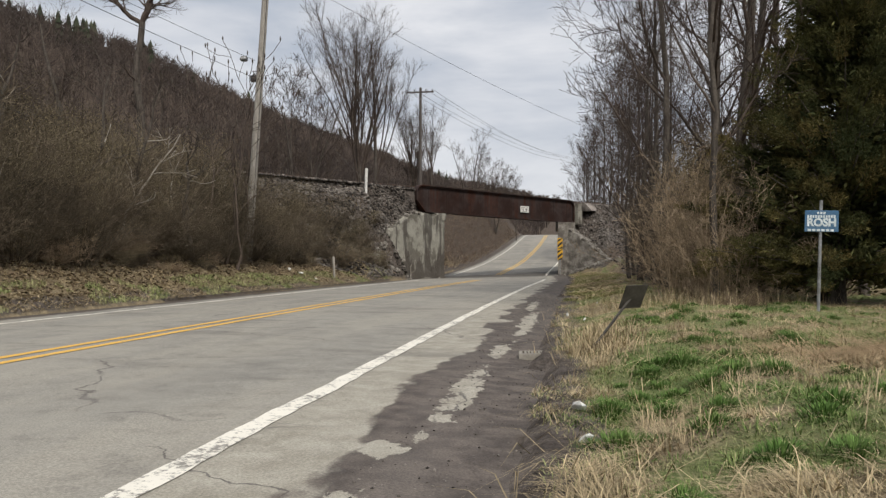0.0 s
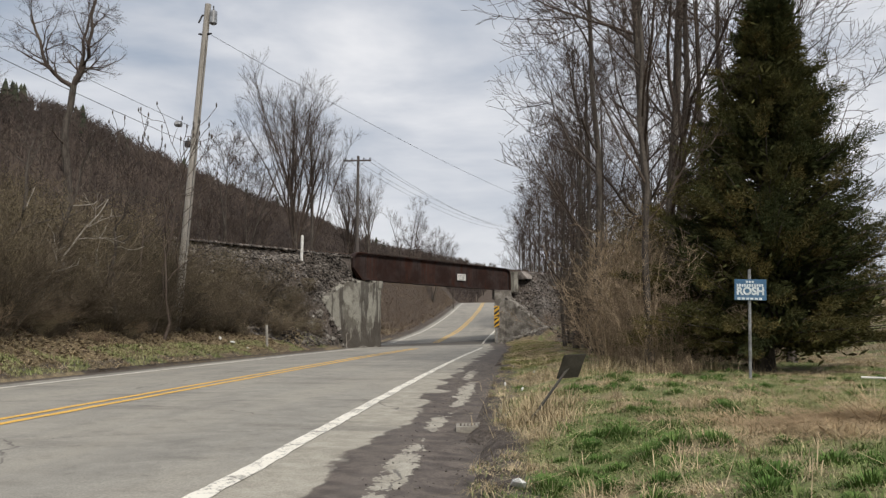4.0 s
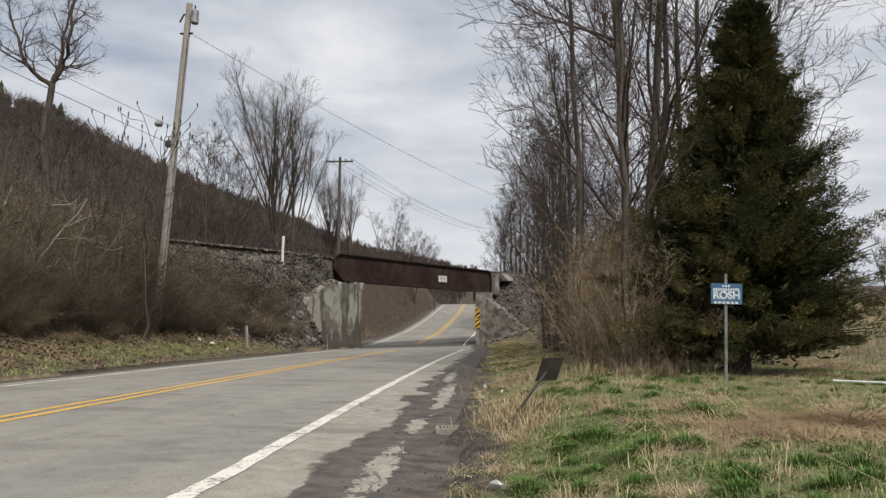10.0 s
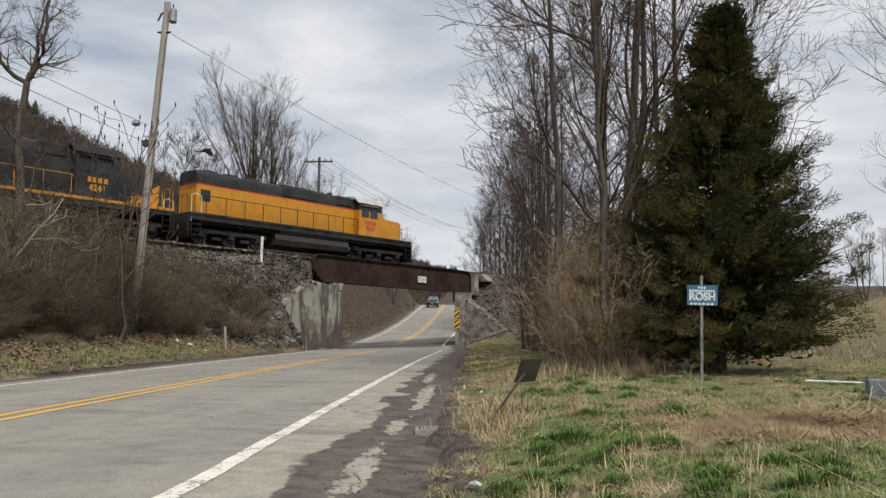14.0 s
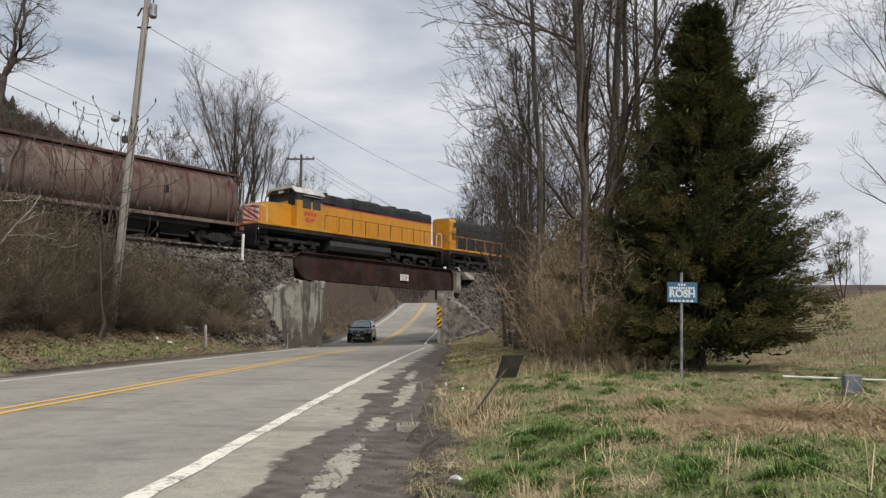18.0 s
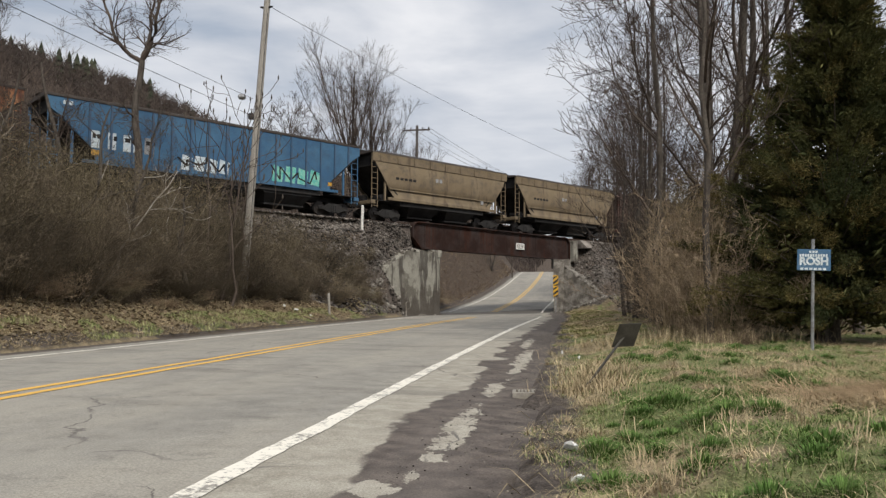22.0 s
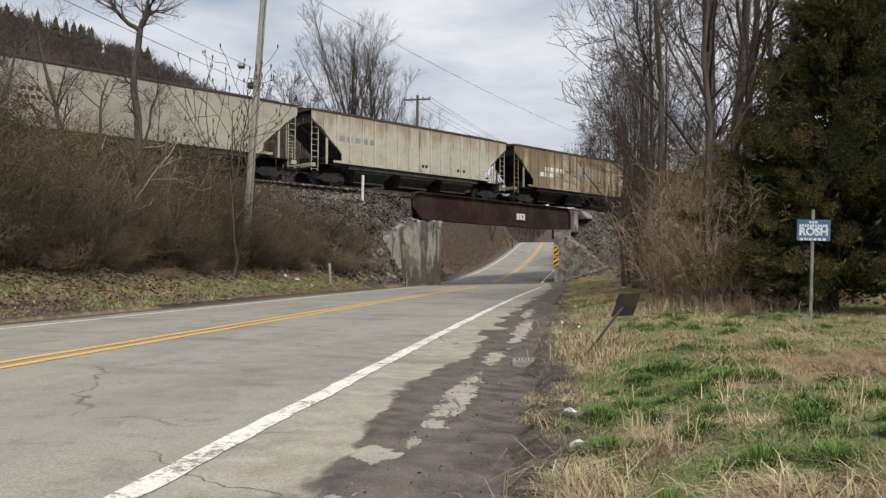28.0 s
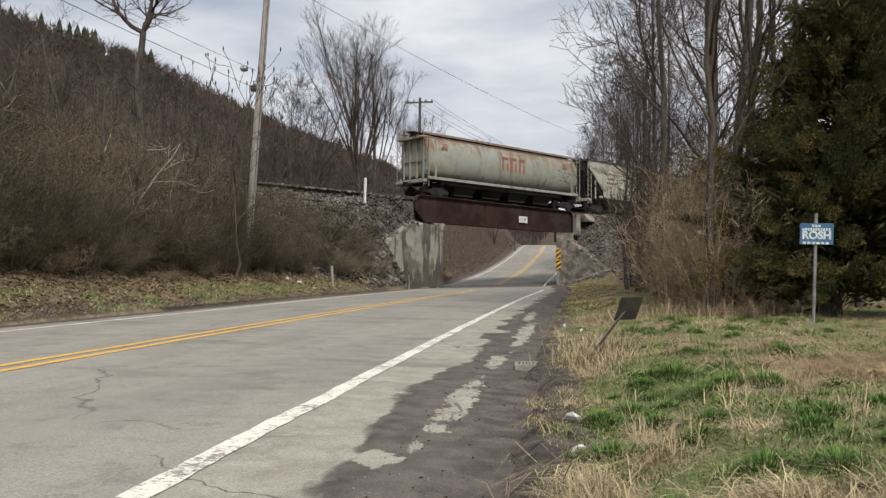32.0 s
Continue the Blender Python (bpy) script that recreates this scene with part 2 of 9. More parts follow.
def grid_mesh(name, X, Y, Z, material, smooth=True):
    """A sheet from 2D arrays of coordinates."""
    a, b = X.shape
    co = np.stack([X, Y, Z], -1).reshape(-1, 3)
    i = np.arange(a * b).reshape(a, b)
    q = np.stack([i[:-1, :-1], i[:-1, 1:], i[1:, 1:], i[1:, :-1]], -1).reshape(-1, 4)
    me = bpy.data.meshes.new(name)
    me.vertices.add(len(co))
    me.vertices.foreach_set("co", co.ravel())
    me.loops.add(q.size)
    me.loops.foreach_set("vertex_index", q.ravel())
    me.polygons.add(len(q))
    me.polygons.foreach_set("loop_start", np.arange(len(q)) * 4)
    me.update(calc_edges=True)
    if smooth:
        me.shade_smooth()
    if material:
        me.materials.append(material)
    return me


def array_mesh(name, co, faces, material, smooth=False):
    """A mesh from arrays; faces is (n, 3) or (n, 4)."""
    k = faces.shape[1]
    me = bpy.data.meshes.new(name)
    me.vertices.add(len(co))
    me.vertices.foreach_set("co", np.asarray(co, dtype=np.float32).ravel())
    me.loops.add(faces.size)
    me.loops.foreach_set("vertex_index", faces.ravel())
    me.polygons.add(len(faces))
    me.polygons.foreach_set("loop_start", np.arange(len(faces)) * k)
    me.update(calc_edges=True)
    if smooth:
        me.shade_smooth()
    me.materials.append(material)
    return me


def float_layer(me, name, values):
    me.attributes.new(name, "FLOAT", "POINT").data.foreach_set("value", np.asarray(values, dtype=np.float32).ravel())


def sstep(a, b, x):
    t = np.clip((np.asarray(x, float) - a) / (b - a), 0, 1)
    return t * t * (3 - 2 * t)


def cloud(x, y, f=1.0, seed=0):
    """Soft random field between 0 and 1, three octaves, that never repeats."""
    x, y = np.asarray(x, float), np.asarray(y, float)
    out = 0.0
    for k in range(3):
        px_, py_ = x * f * 2 ** k + 17.3 * k, y * f * 2 ** k - 9.1 * k
        i, j = np.floor(px_), np.floor(py_)
        a, b = px_ - i, py_ - j
        a, b = a * a * (3 - 2 * a), b * b * (3 - 2 * b)

        def h(p, q):
            v = np.sin(p * 127.1 + q * 311.7 + seed * 74.7) * 43758.5453
            return v - np.floor(v)

        v = (h(i, j) * (1 - a) + h(i + 1, j) * a) * (1 - b) + (h(i, j + 1) * (1 - a) + h(i + 1, j + 1) * a) * b
        out = out + v * (0.57, 0.29, 0.14)[k]
    return out


def green_share(X, Y):
    """How green the verge is: fresh patches in the middle, straw along the edges."""
    u = X - RC(Y) - 5.5
    mid_ = sstep(0.0, 0.8, u) * (1 - 0.4 * sstep(12.0, 15.0, Y))
    return np.clip(0.53 + 3.3 * (cloud(X, Y, 1.1, 4) - 0.53) + 3.2 * (cloud(X, Y, 2.6, 6) - 0.5) + 0.6 * (mid_ - 0.38) + 0.40 * sstep(6.8, 8.4, Y) * sstep(16, 14, Y) * sstep(4.6, 3.6, u) * sstep(0.5, 1.2, u), 0, 1)


def wobble(x, y, f=1.0, seed=0.0):
    """Cheap smooth noise in -1..1 for arrays."""
    x, y = np.asarray(x) * f + seed * 1.7, np.asarray(y) * f - seed * 2.3
    return (np.sin(x * 1.3 + 2.1 * np.sin(y * 0.7 + seed)) + np.sin(y * 1.7 + 1.6 * np.sin(x * 0.9 - seed)) + np.sin((x + y) * 2.3 + seed) * 0.5) / 2.5


# ---------------------------------------------------------------- plan
# The road runs along +y; the railway crosses it over a skewed bridge.
TRACK_P, TRACK_A = np.array((-12.0, 51.1)), radians(36.5)
TRACK_D = np.array((math.sin(TRACK_A), math.cos(TRACK_A)))
TRACK_N = np.array((math.cos(TRACK_A), -math.sin(TRACK_A)))
RAIL_Z, ROADBED_Z = 6.25, 5.92
TRACK_M = Matrix.Translation((TRACK_P[0], TRACK_P[1], 0)) @ Matrix.Rotation(radians(90) - TRACK_A, 4, "Z")
ABUT_L, ABUT_R = -9.45, -1.80
# wing walls: two ends, and the height of the top along them
WING_L = ((-9.28, 51.86), (-11.94, 45.5), ((0, 0.55, 0.8, 1, 1.12), (4.3, 4.2, 3.35, 2.4, 4.6)))
WING_R = ((-1.80, 62.2), (2.55, 60.6), ((0, 0.25, 1), (4.15, 3.55, 0.85)))


def on_track(s, n=0.0, z=0.0):
    """World place from metres along the track, towards the road's near side, and up."""
    p = TRACK_P + s * TRACK_D + n * TRACK_N
    return Vector((p[0], p[1], z))


def track_sn(X, Y):
    dx, dy = X - TRACK_P[0], Y - TRACK_P[1]
    return dx * TRACK_D[0] + dy * TRACK_D[1], dx * TRACK_N[0] + dy * TRACK_N[1]


def road_c(Y):
    return np.interp(Y, (-60, 0, 10, 20, 35, 47, 53, 57, 64, 69, 80, 104, 120, 149, 200, 300), (-5.2, -5.75, -5.95, -6.08, -6.15, -5.97, -6.2, -6.4, -6.7, -6.56, -6.15, -5.85, -5.65, -6.45, -8.5, -13))


def road_z(Y):
    return np.interp(Y, (-60, 46, 52, 58, 64, 70, 82, 104, 120, 142, 152, 160, 170, 200, 300), (0, 0, -0.02, 0.0, 0.1, 0.42, 1.15, 3.0, 4.75, 6.25, 6.65, 6.75, 6.7, 5.5, 2))


def smooth_road(fn, Y):
    return sum(fn(np.asarray(Y, float) + d) for d in (-6, -4, -2, 0, 2, 4, 6)) / 7


def RC(Y):
    return smooth_road(road_c, Y)


def RZ(Y):
    return smooth_road(road_z, Y)


def beside(a, b, X, Y):
    """Distance in front of the wall line a-b, on the road's or viewer's side, and the share along it."""
    ax, ay = a
    dx, dy = b[0] - ax, b[1] - ay
    ln = math.hypot(dx, dy)
    dx, dy = dx / ln, dy / ln
    nx, ny = (-dy, dx) if dx < 0 else (dy, -dx)
    return (X - ax) * nx + (Y - ay) * ny, ((X - ax) * dx + (Y - ay) * dy) / ln


def hill_z(X, Y):
    xr = np.interp(Y, (-400, 0, 280, 523, 1100, 1700), (-265, -240, -193, -145, -40, 70))
    t = np.clip((xr + 172 - X) / 172, 0, 1)
    crest = np.interp(Y, (0, 290, 400, 523, 640, 900, 1100), (84, 83, 69, 65, 67, 76, 81))
    return crest * (0.25 * t + 0.75 * sstep(0, 1, t)) * (1 + 0.05 * wobble(X, Y, 0.02, 3)) + 2.5 * wobble(X, Y, 0.035, 1) * t


def ground_z(X, Y):
    X, Y = np.asarray(X, float), np.asarray(Y, float)
    rz, u = RZ(Y), X - RC(Y)
    s, n = track_sn(X, Y)
    dr, dl = u - 5.55, -u - 4.7
    lump = 0.20 * (cloud(X, Y, 0.55, 2) - 0.5) + 0.14 * (cloud(X, Y, 1.7, 5) - 0.5)
    right = rz + 0.03 + 0.22 * sstep(0, 2.2, dr) + 4.7 * sstep(9, 36, dr) * sstep(120, 30, Y) + lump * sstep(0, 0.8, dr)
    beyond = sstep(66, 92, Y)
    right = right + beyond * 3.0 * sstep(1.5, 8, dr)
    left = rz + 0.03 + 0.43 * np.clip(dl, 0, 3.2) + 0.10 * np.clip(dl - 3, 0, 16) + lump * sstep(0, 0.8, dl) + beyond * 3.4 * sstep(0.6, 5.5, dl)
    nat = np.where(u > 0, right, left)
    hill = np.minimum(hill_z(X, Y), np.where(n < 0, 5.0 + np.clip(-n - 6, 0, None) * 0.55, 2.0 + np.clip(n - 60, 0, None) * 0.1))
    nat = np.maximum(nat, np.where(X < -20, hill, -50))
    steep = 0.69 + 0.33 * sstep(-17, -9, s) * (n > 0)
    emb = ROADBED_Z - np.clip(np.abs(n) - 1.95, 0, None) * steep
    ends = np.where(u < 0, np.clip(s + 0.2, 0, 6), np.clip(19.6 - s, 0, 6)) * 1.15
    emb = np.where(n > 1.22, np.minimum(emb, ROADBED_Z - ends), emb) + 0.25 * (cloud(X, Y, 0.8, 7) - 0.5) * sstep(2.2, 3.5, np.abs(n))
    gap = np.maximum(np.where(u > 0, X - ABUT_R, ABUT_L - X), 0)
    cap = np.where(n < -2.2, rz + gap * 0.9, 99.0)
    cap = np.where((u < 0) & (s > 2.0) & (n < 2.3), rz + 0.03 + 0.78 * np.clip(-u - 4.6, 0, None), cap)
    for (a, b, (tf, tz)), mine in ((WING_L, u < 0), (WING_R, u > 0)):
        d, f = beside(a, b, X, Y)
        top = np.maximum(np.interp(f, tf, tz), 0.15)
        low = rz + 0.03 + 0.35 * np.clip(np.where(u > 0, dr, dl), 0, None)
        low = np.where(u < 0, low + (np.maximum(emb, low) - low) * sstep(0.66, 1.25, f), low)
        cap = np.where(mine & (n > 1.7) & (f > -0.15) & (f < np.where(u < 0, 1.6, 1.12)), np.where(d > -0.45, low, np.maximum(low, top - (d + 0.45) * np.where(u < 0, 3.5, 3.0))), cap)
    emb = np.minimum(emb, cap)
    emb = np.where(u < 0, np.minimum(emb, rz + 0.05 + 1.1 * np.clip(dl, 0, None) + 6.0 * sstep(4.4, 2.4, n)), emb)
    z = np.maximum(nat, emb)
    inside = (u > -4.75) & (u < 5.5)
    z = np.where(inside, rz - 0.12, z)
    under = (X > ABUT_L - 0.35) & (X < ABUT_R + 0.35) & (np.abs(n) < 6)
    return np.where(under, np.minimum(z, rz - 0.12), z)


# ---------------------------------------------------------------- ground, road
def ground_material():
    m, nt, N, L, bsdf = nodes_of("ground_grass_and_litter")
    co = coords(N, True)
    att = {}
    for k in ("gravel", "litter", "mud", "green"):
        a = N("ShaderNodeAttribute")
        a.attribute_name = k
        att[k] = a.outputs["Fac"]
    big, mid_, fine = noise_tex(N, L, co, 0.55, 5, 0.6), noise_tex(N, L, co, 3.5, 5, 0.65), noise_tex(N, L, co, 45, 4, 0.7)
    dry = blend(N, L, remap(N, L, mid_, 0.35, 0.65), (0.285, 0.230, 0.145), (0.165, 0.132, 0.082))
    green = blend(N, L, remap(N, L, mid_, 0.35, 0.65), (0.125, 0.160, 0.055), (0.185, 0.190, 0.088))
    grass = blend(N, L, remap(N, L, calc(N, L, "ADD", att["green"], calc(N, L, "MULTIPLY", calc(N, L, "SUBTRACT", mid_, 0.5), 0.8)), 0.42, 0.95), dry, green)
    leaf = blend(N, L, remap(N, L, mid_, 0.35, 0.65), (0.105, 0.080, 0.060), (0.055, 0.042, 0.034))
    col = blend(N, L, att["litter"], grass, leaf)
    vor = N("ShaderNodeTexVoronoi")
    vor.inputs["Scale"].default_value = 11
    L(co, vor.inputs["Vector"])
    sep = N("ShaderNodeSeparateColor")
    L(vor.outputs["Color"], sep.inputs[0])
    stone = blend(N, L, sep.outputs[0], (0.040, 0.035, 0.031), (0.165, 0.148, 0.132))
    stone = blend(N, L, remap(N, L, big, 0.35, 0.65, 0.0, 0.65), stone, (0.10, 0.075, 0.058))
    col = blend(N, L, remap(N, L, calc(N, L, "ADD", att["gravel"], calc(N, L, "MULTIPLY", mid_, 0.5)), 0.6, 0.9), col, stone)
    mud = blend(N, L, remap(N, L, mid_, 0.35, 0.65), (0.062, 0.051, 0.044), (0.135, 0.114, 0.098))
    col = blend(N, L, remap(N, L, calc(N, L, "ADD", att["mud"], calc(N, L, "MULTIPLY", mid_, 0.5)), 0.65, 0.95), col, mud)
    cc = N("ShaderNodeCombineColor")
    g = remap(N, L, fine, 0.25, 0.75, 0.6, 1.35)
    for i in range(3):
        L(g, cc.inputs[i])
    L(blend(N, L, 1.0, col, cc.outputs[0], "MULTIPLY"), bsdf.inputs["Base Color"])
    bsdf.inputs["Roughness"].default_value = 0.95
    bsdf.inputs["Specular IOR Level"].default_value = 0.2
    bumped(N, L, bsdf, calc(N, L, "ADD", fine, calc(N, L, "MULTIPLY", vor.outputs["Distance"], 1.5)), 0.03, 0.8)
    return m


def spaced(near, step, far, grow):
    """Coordinates that are even within near and widen out to far."""
    a, b = near
    mid_ = list(np.arange(a, b + 1e-6, step))
    up, down = [], []
    d, x = step, b
    while x < far[1]:
        d *= grow
        x += d
        up.append(x)
    d, x = step, a
    while x > far[0]:
        d *= grow
        x -= d
        down.append(x)
    return np.array(down[::-1] + mid_ + up)


def build_ground():
    X, Y = np.meshgrid(spaced((-22, 12), 0.2, (-1500, 1500), 1.08), spaced((1, 70), 0.24, (-600, 2600), 1.06))
    Z = ground_z(X, Y)
    me = grid_mesh("ground", X, Y, Z, ground_material())
    s, n = track_sn(X, Y)
    u = X - RC(Y)
    gravel = sstep(0.2, 0.9, Z - RZ(Y)) * sstep(7.6, 5.2, np.abs(n)) * np.where((n < -1.9) & (s > 0), 0.0, 1.0) * np.where(n > 2.6, sstep(-14, -7, s - 0.8 * np.clip(n - 3, 0, 3)), 1.0)
    gravel = np.maximum(gravel, 0.8 * sstep(40, 44, Y) * sstep(57, 52, Y) * sstep(-4.75, -5.1, u) * sstep(-13, -11, u))
    litter = np.clip(sstep(-15.5, -17.5, u - 9) + sstep(8, 10, u) * sstep(13, 11, u) * sstep(16, 24, Y) + sstep(-6.0, -7.6, u) + sstep(64, 78, Y), 0, 1)
    mud = sstep(0.80, 0.2, np.abs(u - 5.45 - 0.5 * (cloud(X, Y, 0.9, 3) - 0.5))) + 0.8 * sstep(0.5, 0.1, np.abs(u + 5.0))
    for k, v in (("gravel", gravel), ("litter", litter * (1 - gravel)), ("mud", mud), ("green", np.where(u > 0, green_share(X, Y) * (0.85 + 0.15 * sstep(26, 18, Y)), 0.35 * cloud(X, Y, 0.5, 9)))):
        float_layer(me, k, v)
    tagged(new("ground", me), "roadside ground with grass, leaf litter and gravel", "ground", kind="structure")


def road_material():
    m, nt, N, L, bsdf = nodes_of("weathered_pavement")
    co = coords(N, True)
    a = N("ShaderNodeAttribute")
    a.attribute_name = "across"
    u = a.outputs["Fac"]
    big = noise_tex(N, L, co, 0.35, 5, 0.6)
    along = noise_tex(N, L, co, 1.0, 5, 0.6, (0.9, 0.10, 1.0))
    mid_, fine = noise_tex(N, L, co, 4.0, 5, 0.65), noise_tex(N, L, co, 70, 3, 0.7)
    grey = blend(N, L, remap(N, L, big, 0.35, 0.65), (0.275, 0.260, 0.226), (0.218, 0.206, 0.182))
    grey = blend(N, L, remap(N, L, along, 0.42, 0.62, 0, 0.55), grey, (0.33, 0.305, 0.255))
    pale = blend(N, L, remap(N, L, mid_, 0.3, 0.7), (0.365, 0.342, 0.287), (0.30, 0.277, 0.228))
    col = blend(N, L, remap(N, L, u, 3.80, 3.98), grey, pale)
    blotch = noise_tex(N, L, co, 2.4, 6, 0.72)
    grey = blend(N, L, remap(N, L, blotch, 0.48, 0.62, 0, 0.5), grey, (0.315, 0.296, 0.255))
    grey = blend(N, L, remap(N, L, blotch, 0.36, 0.46, 0.45, 0), grey, (0.165, 0.155, 0.138))
    pale = blend(N, L, remap(N, L, blotch, 0.40, 0.50, 0.5, 0), pale, (0.23, 0.21, 0.17))
    col = blend(N, L, remap(N, L, u, 3.80, 3.98), grey, pale)
    # cracks: long transverse ones and fine branching ones
    vor = N("ShaderNodeTexVoronoi")
    vor.feature = "DISTANCE_TO_EDGE"
    vor.inputs["Scale"].default_value = 1.0
    mp = N("ShaderNodeMapping")
    mp.inputs["Scale"].default_value = (0.16, 0.33, 1)
    warp = N("ShaderNodeTexNoise")
    warp.inputs["Scale"].default_value, warp.inputs["Detail"].default_value = 1.6, 5
    L(co, warp.inputs["Vector"])
    vm = N("ShaderNodeVectorMath")
    vm.operation = "MULTIPLY_ADD"
    vm.inputs[1].default_value = (0.7, 0.7, 0)
    L(warp.outputs["Color"], vm.inputs[0])
    L(co, vm.inputs[2])
    L(vm.outputs[0], mp.inputs["Vector"])
    L(mp.outputs[0], vor.inputs["Vector"])
    stain = remap(N, L, noise_tex(N, L, co, 0.8, 5, 0.6, (0.35, 1.0, 1)), 0.55, 0.68, 0, 0.5)
    col = blend(N, L, stain, col, (0.135, 0.125, 0.11))
    crack = calc(N, L, "MULTIPLY", remap(N, L, vor.outputs["Distance"], 0.0006, 0.0024, 1, 0), remap(N, L, big, 0.40, 0.50))
    col = blend(N, L, crack, col, (0.14, 0.127, 0.114))
    # oil and damp staining on the dark shoulder; pieces of the pale slab show through it
    edge = calc(N, L, "ADD", u, calc(N, L, "MULTIPLY", calc(N, L, "SUBTRACT", noise_tex(N, L, co, 1.25, 4, 0.52, (1.0, 0.42, 1)), 0.5), 1.5))
    dirt = remap(N, L, calc(N, L, "ADD", edge, calc(N, L, "MULTIPLY", mid_, 0.25)), 4.60, 4.70)
    ragged = noise_tex(N, L, co, 6.0, 6, 0.68, (1.0, 0.55, 1))
    place = N("ShaderNodeSeparateXYZ")
    L(co, place.inputs[0])
    isle = None
    for cu, cy, hu, hy in ((4.93, 6.3, 0.12, 1.25), (4.88, 4.47, 0.07, 0.17), (4.75, 4.12, 0.13, 0.2), (4.95, 9.1, 0.11, 0.8), (5.06, 13.6, 0.13, 2.6), (4.80, 3.2, 0.12, 0.16), (4.9, 19.0, 0.12, 2.0)):
        du = calc(N, L, "POWER", calc(N, L, "ABSOLUTE", calc(N, L, "MULTIPLY", calc(N, L, "SUBTRACT", u, cu), 1 / hu), 0.0), 2.0)
        dy = calc(N, L, "POWER", calc(N, L, "ABSOLUTE", calc(N, L, "MULTIPLY", calc(N, L, "SUBTRACT", place.outputs[1], cy), 1 / hy), 0.0), 2.0)
        r = calc(N, L, "ADD", calc(N, L, "ADD", du, dy), calc(N, L, "MULTIPLY", calc(N, L, "SUBTRACT", ragged, 0.5), 7.0))
        spot = remap(N, L, r, 0.7, 1.0, 1, 0)
        isle = spot if isle is None else calc(N, L, "MAXIMUM", isle, spot)
    dirt = calc(N, L, "MULTIPLY", dirt, calc(N, L, "SUBTRACT", 1.0, isle))
    soil = blend(N, L, remap(N, L, mid_, 0.35, 0.65), (0.062, 0.051, 0.044), (0.135, 0.114, 0.098))
    soil = blend(N, L, remap(N, L, along, 0.5, 0.7, 0, 0.5), soil, (0.15, 0.13, 0.115))
    col = blend(N, L, dirt, col, soil)
    vor2 = N("ShaderNodeTexVoronoi")
    vor2.inputs["Scale"].default_value = 24
    L(co, vor2.inputs["Vector"])
    peb = calc(N, L, "MULTIPLY", remap(N, L, vor2.outputs["Distance"], 0.08, 0.16, 1, 0), dirt)
    col = blend(N, L, calc(N, L, "MULTIPLY", peb, 0.35), col, (0.24, 0.21, 0.18))
    # the bridge's shade, with damp dirt, painted into the road colour
    dark_band = N("ShaderNodeAttribute")
    dark_band.attribute_name = "shade_and_damp"
    col = blend(N, L, remap(N, L, calc(N, L, "ADD", dark_band.outputs["Fac"], calc(N, L, "MULTIPLY", mid_, 0.6)), 0.65, 1.15, 0, 0.85), col, (0.06, 0.052, 0.045))
    dirt_l = remap(N, L, calc(N, L, "ADD", u, calc(N, L, "MULTIPLY", calc(N, L, "SUBTRACT", mid_, 0.5), 0.7)), -4.35, -4.15, 1, 0)
    col = blend(N, L, dirt_l, col, (0.085, 0.07, 0.058))
    cc = N("ShaderNodeCombineColor")
    g = remap(N, L, fine, 0.28, 0.72, 0.74, 1.26)
    for i in range(3):
        L(g, cc.inputs[i])
    L(blend(N, L, 1.0, col, cc.outputs[0], "MULTIPLY"), bsdf.inputs["Base Color"])
    L(remap(N, L, mid_, 0.3, 0.7, 0.75, 0.92), bsdf.inputs["Roughness"])
    bsdf.inputs["Specular IOR Level"].default_value = 0.3
    bumped(N, L, bsdf, calc(N, L, "SUBTRACT", fine, calc(N, L, "MULTIPLY", crack, 2.0)), 0.004, 0.6)
    return m


def road_top(Y, u):
    """Height of the pavement, with its crown and the sunken dirt shoulder."""
    u = np.asarray(u, float)
    return RZ(Y) - 0.006 * np.abs(u) - 0.05 * sstep(4.7, 5.6, u) + 0.05 * (cloud(u, Y, 2.6, 4) - 0.5) * sstep(4.6, 5.1, u)


def build_road():
    ys = np.concatenate([np.arange(-40, 0, 2.0), np.arange(0, 30, 0.25), np.arange(30, 190, 0.8)])
    us = np.concatenate([np.arange(-4.85, 4.5, 0.2), np.arange(4.5, 5.8, 0.1)])
    U, Y = np.meshgrid(us, ys)
    X = RC(Y) + U + np.where(U > 5.5, 0.18 * wobble(Y, Y * 0, 1.7, 1), 0) + np.where(U < -4.7, 0.15 * wobble(Y, Y * 0, 1.1, 6), 0)
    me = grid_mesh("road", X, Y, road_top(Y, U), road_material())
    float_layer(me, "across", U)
    s, n = track_sn(X, Y)
    # band below the bridge that carries its painted shade and damp
    float_layer(me, "shade_and_damp", sstep(3.4, 1.6, np.abs(n - 0.2)) * (Y > 40))
    tagged(new("road", me), "cracked grey two-lane asphalt road with dirt shoulder", "road", kind="structure")


def line_material(name, c, wear):
    m, nt, N, L, bsdf = nodes_of(name)
    co = coords(N, True)
    n1, n2 = noise_tex(N, L, co, 22, 6, 0.75), noise_tex(N, L, co, 2.2, 5, 0.65)
    gone = remap(N, L, calc(N, L, "ADD", calc(N, L, "MULTIPLY", n1, 0.65), calc(N, L, "MULTIPLY", n2, 0.35)), 0.60 - wear, 0.68 - wear)
    col = blend(N, L, n2, c, tuple(x * 0.8 for x in c))
    L(blend(N, L, gone, col, (0.22, 0.205, 0.18)), bsdf.inputs["Base Color"])
    bsdf.inputs["Roughness"].default_value = 0.75
    return m


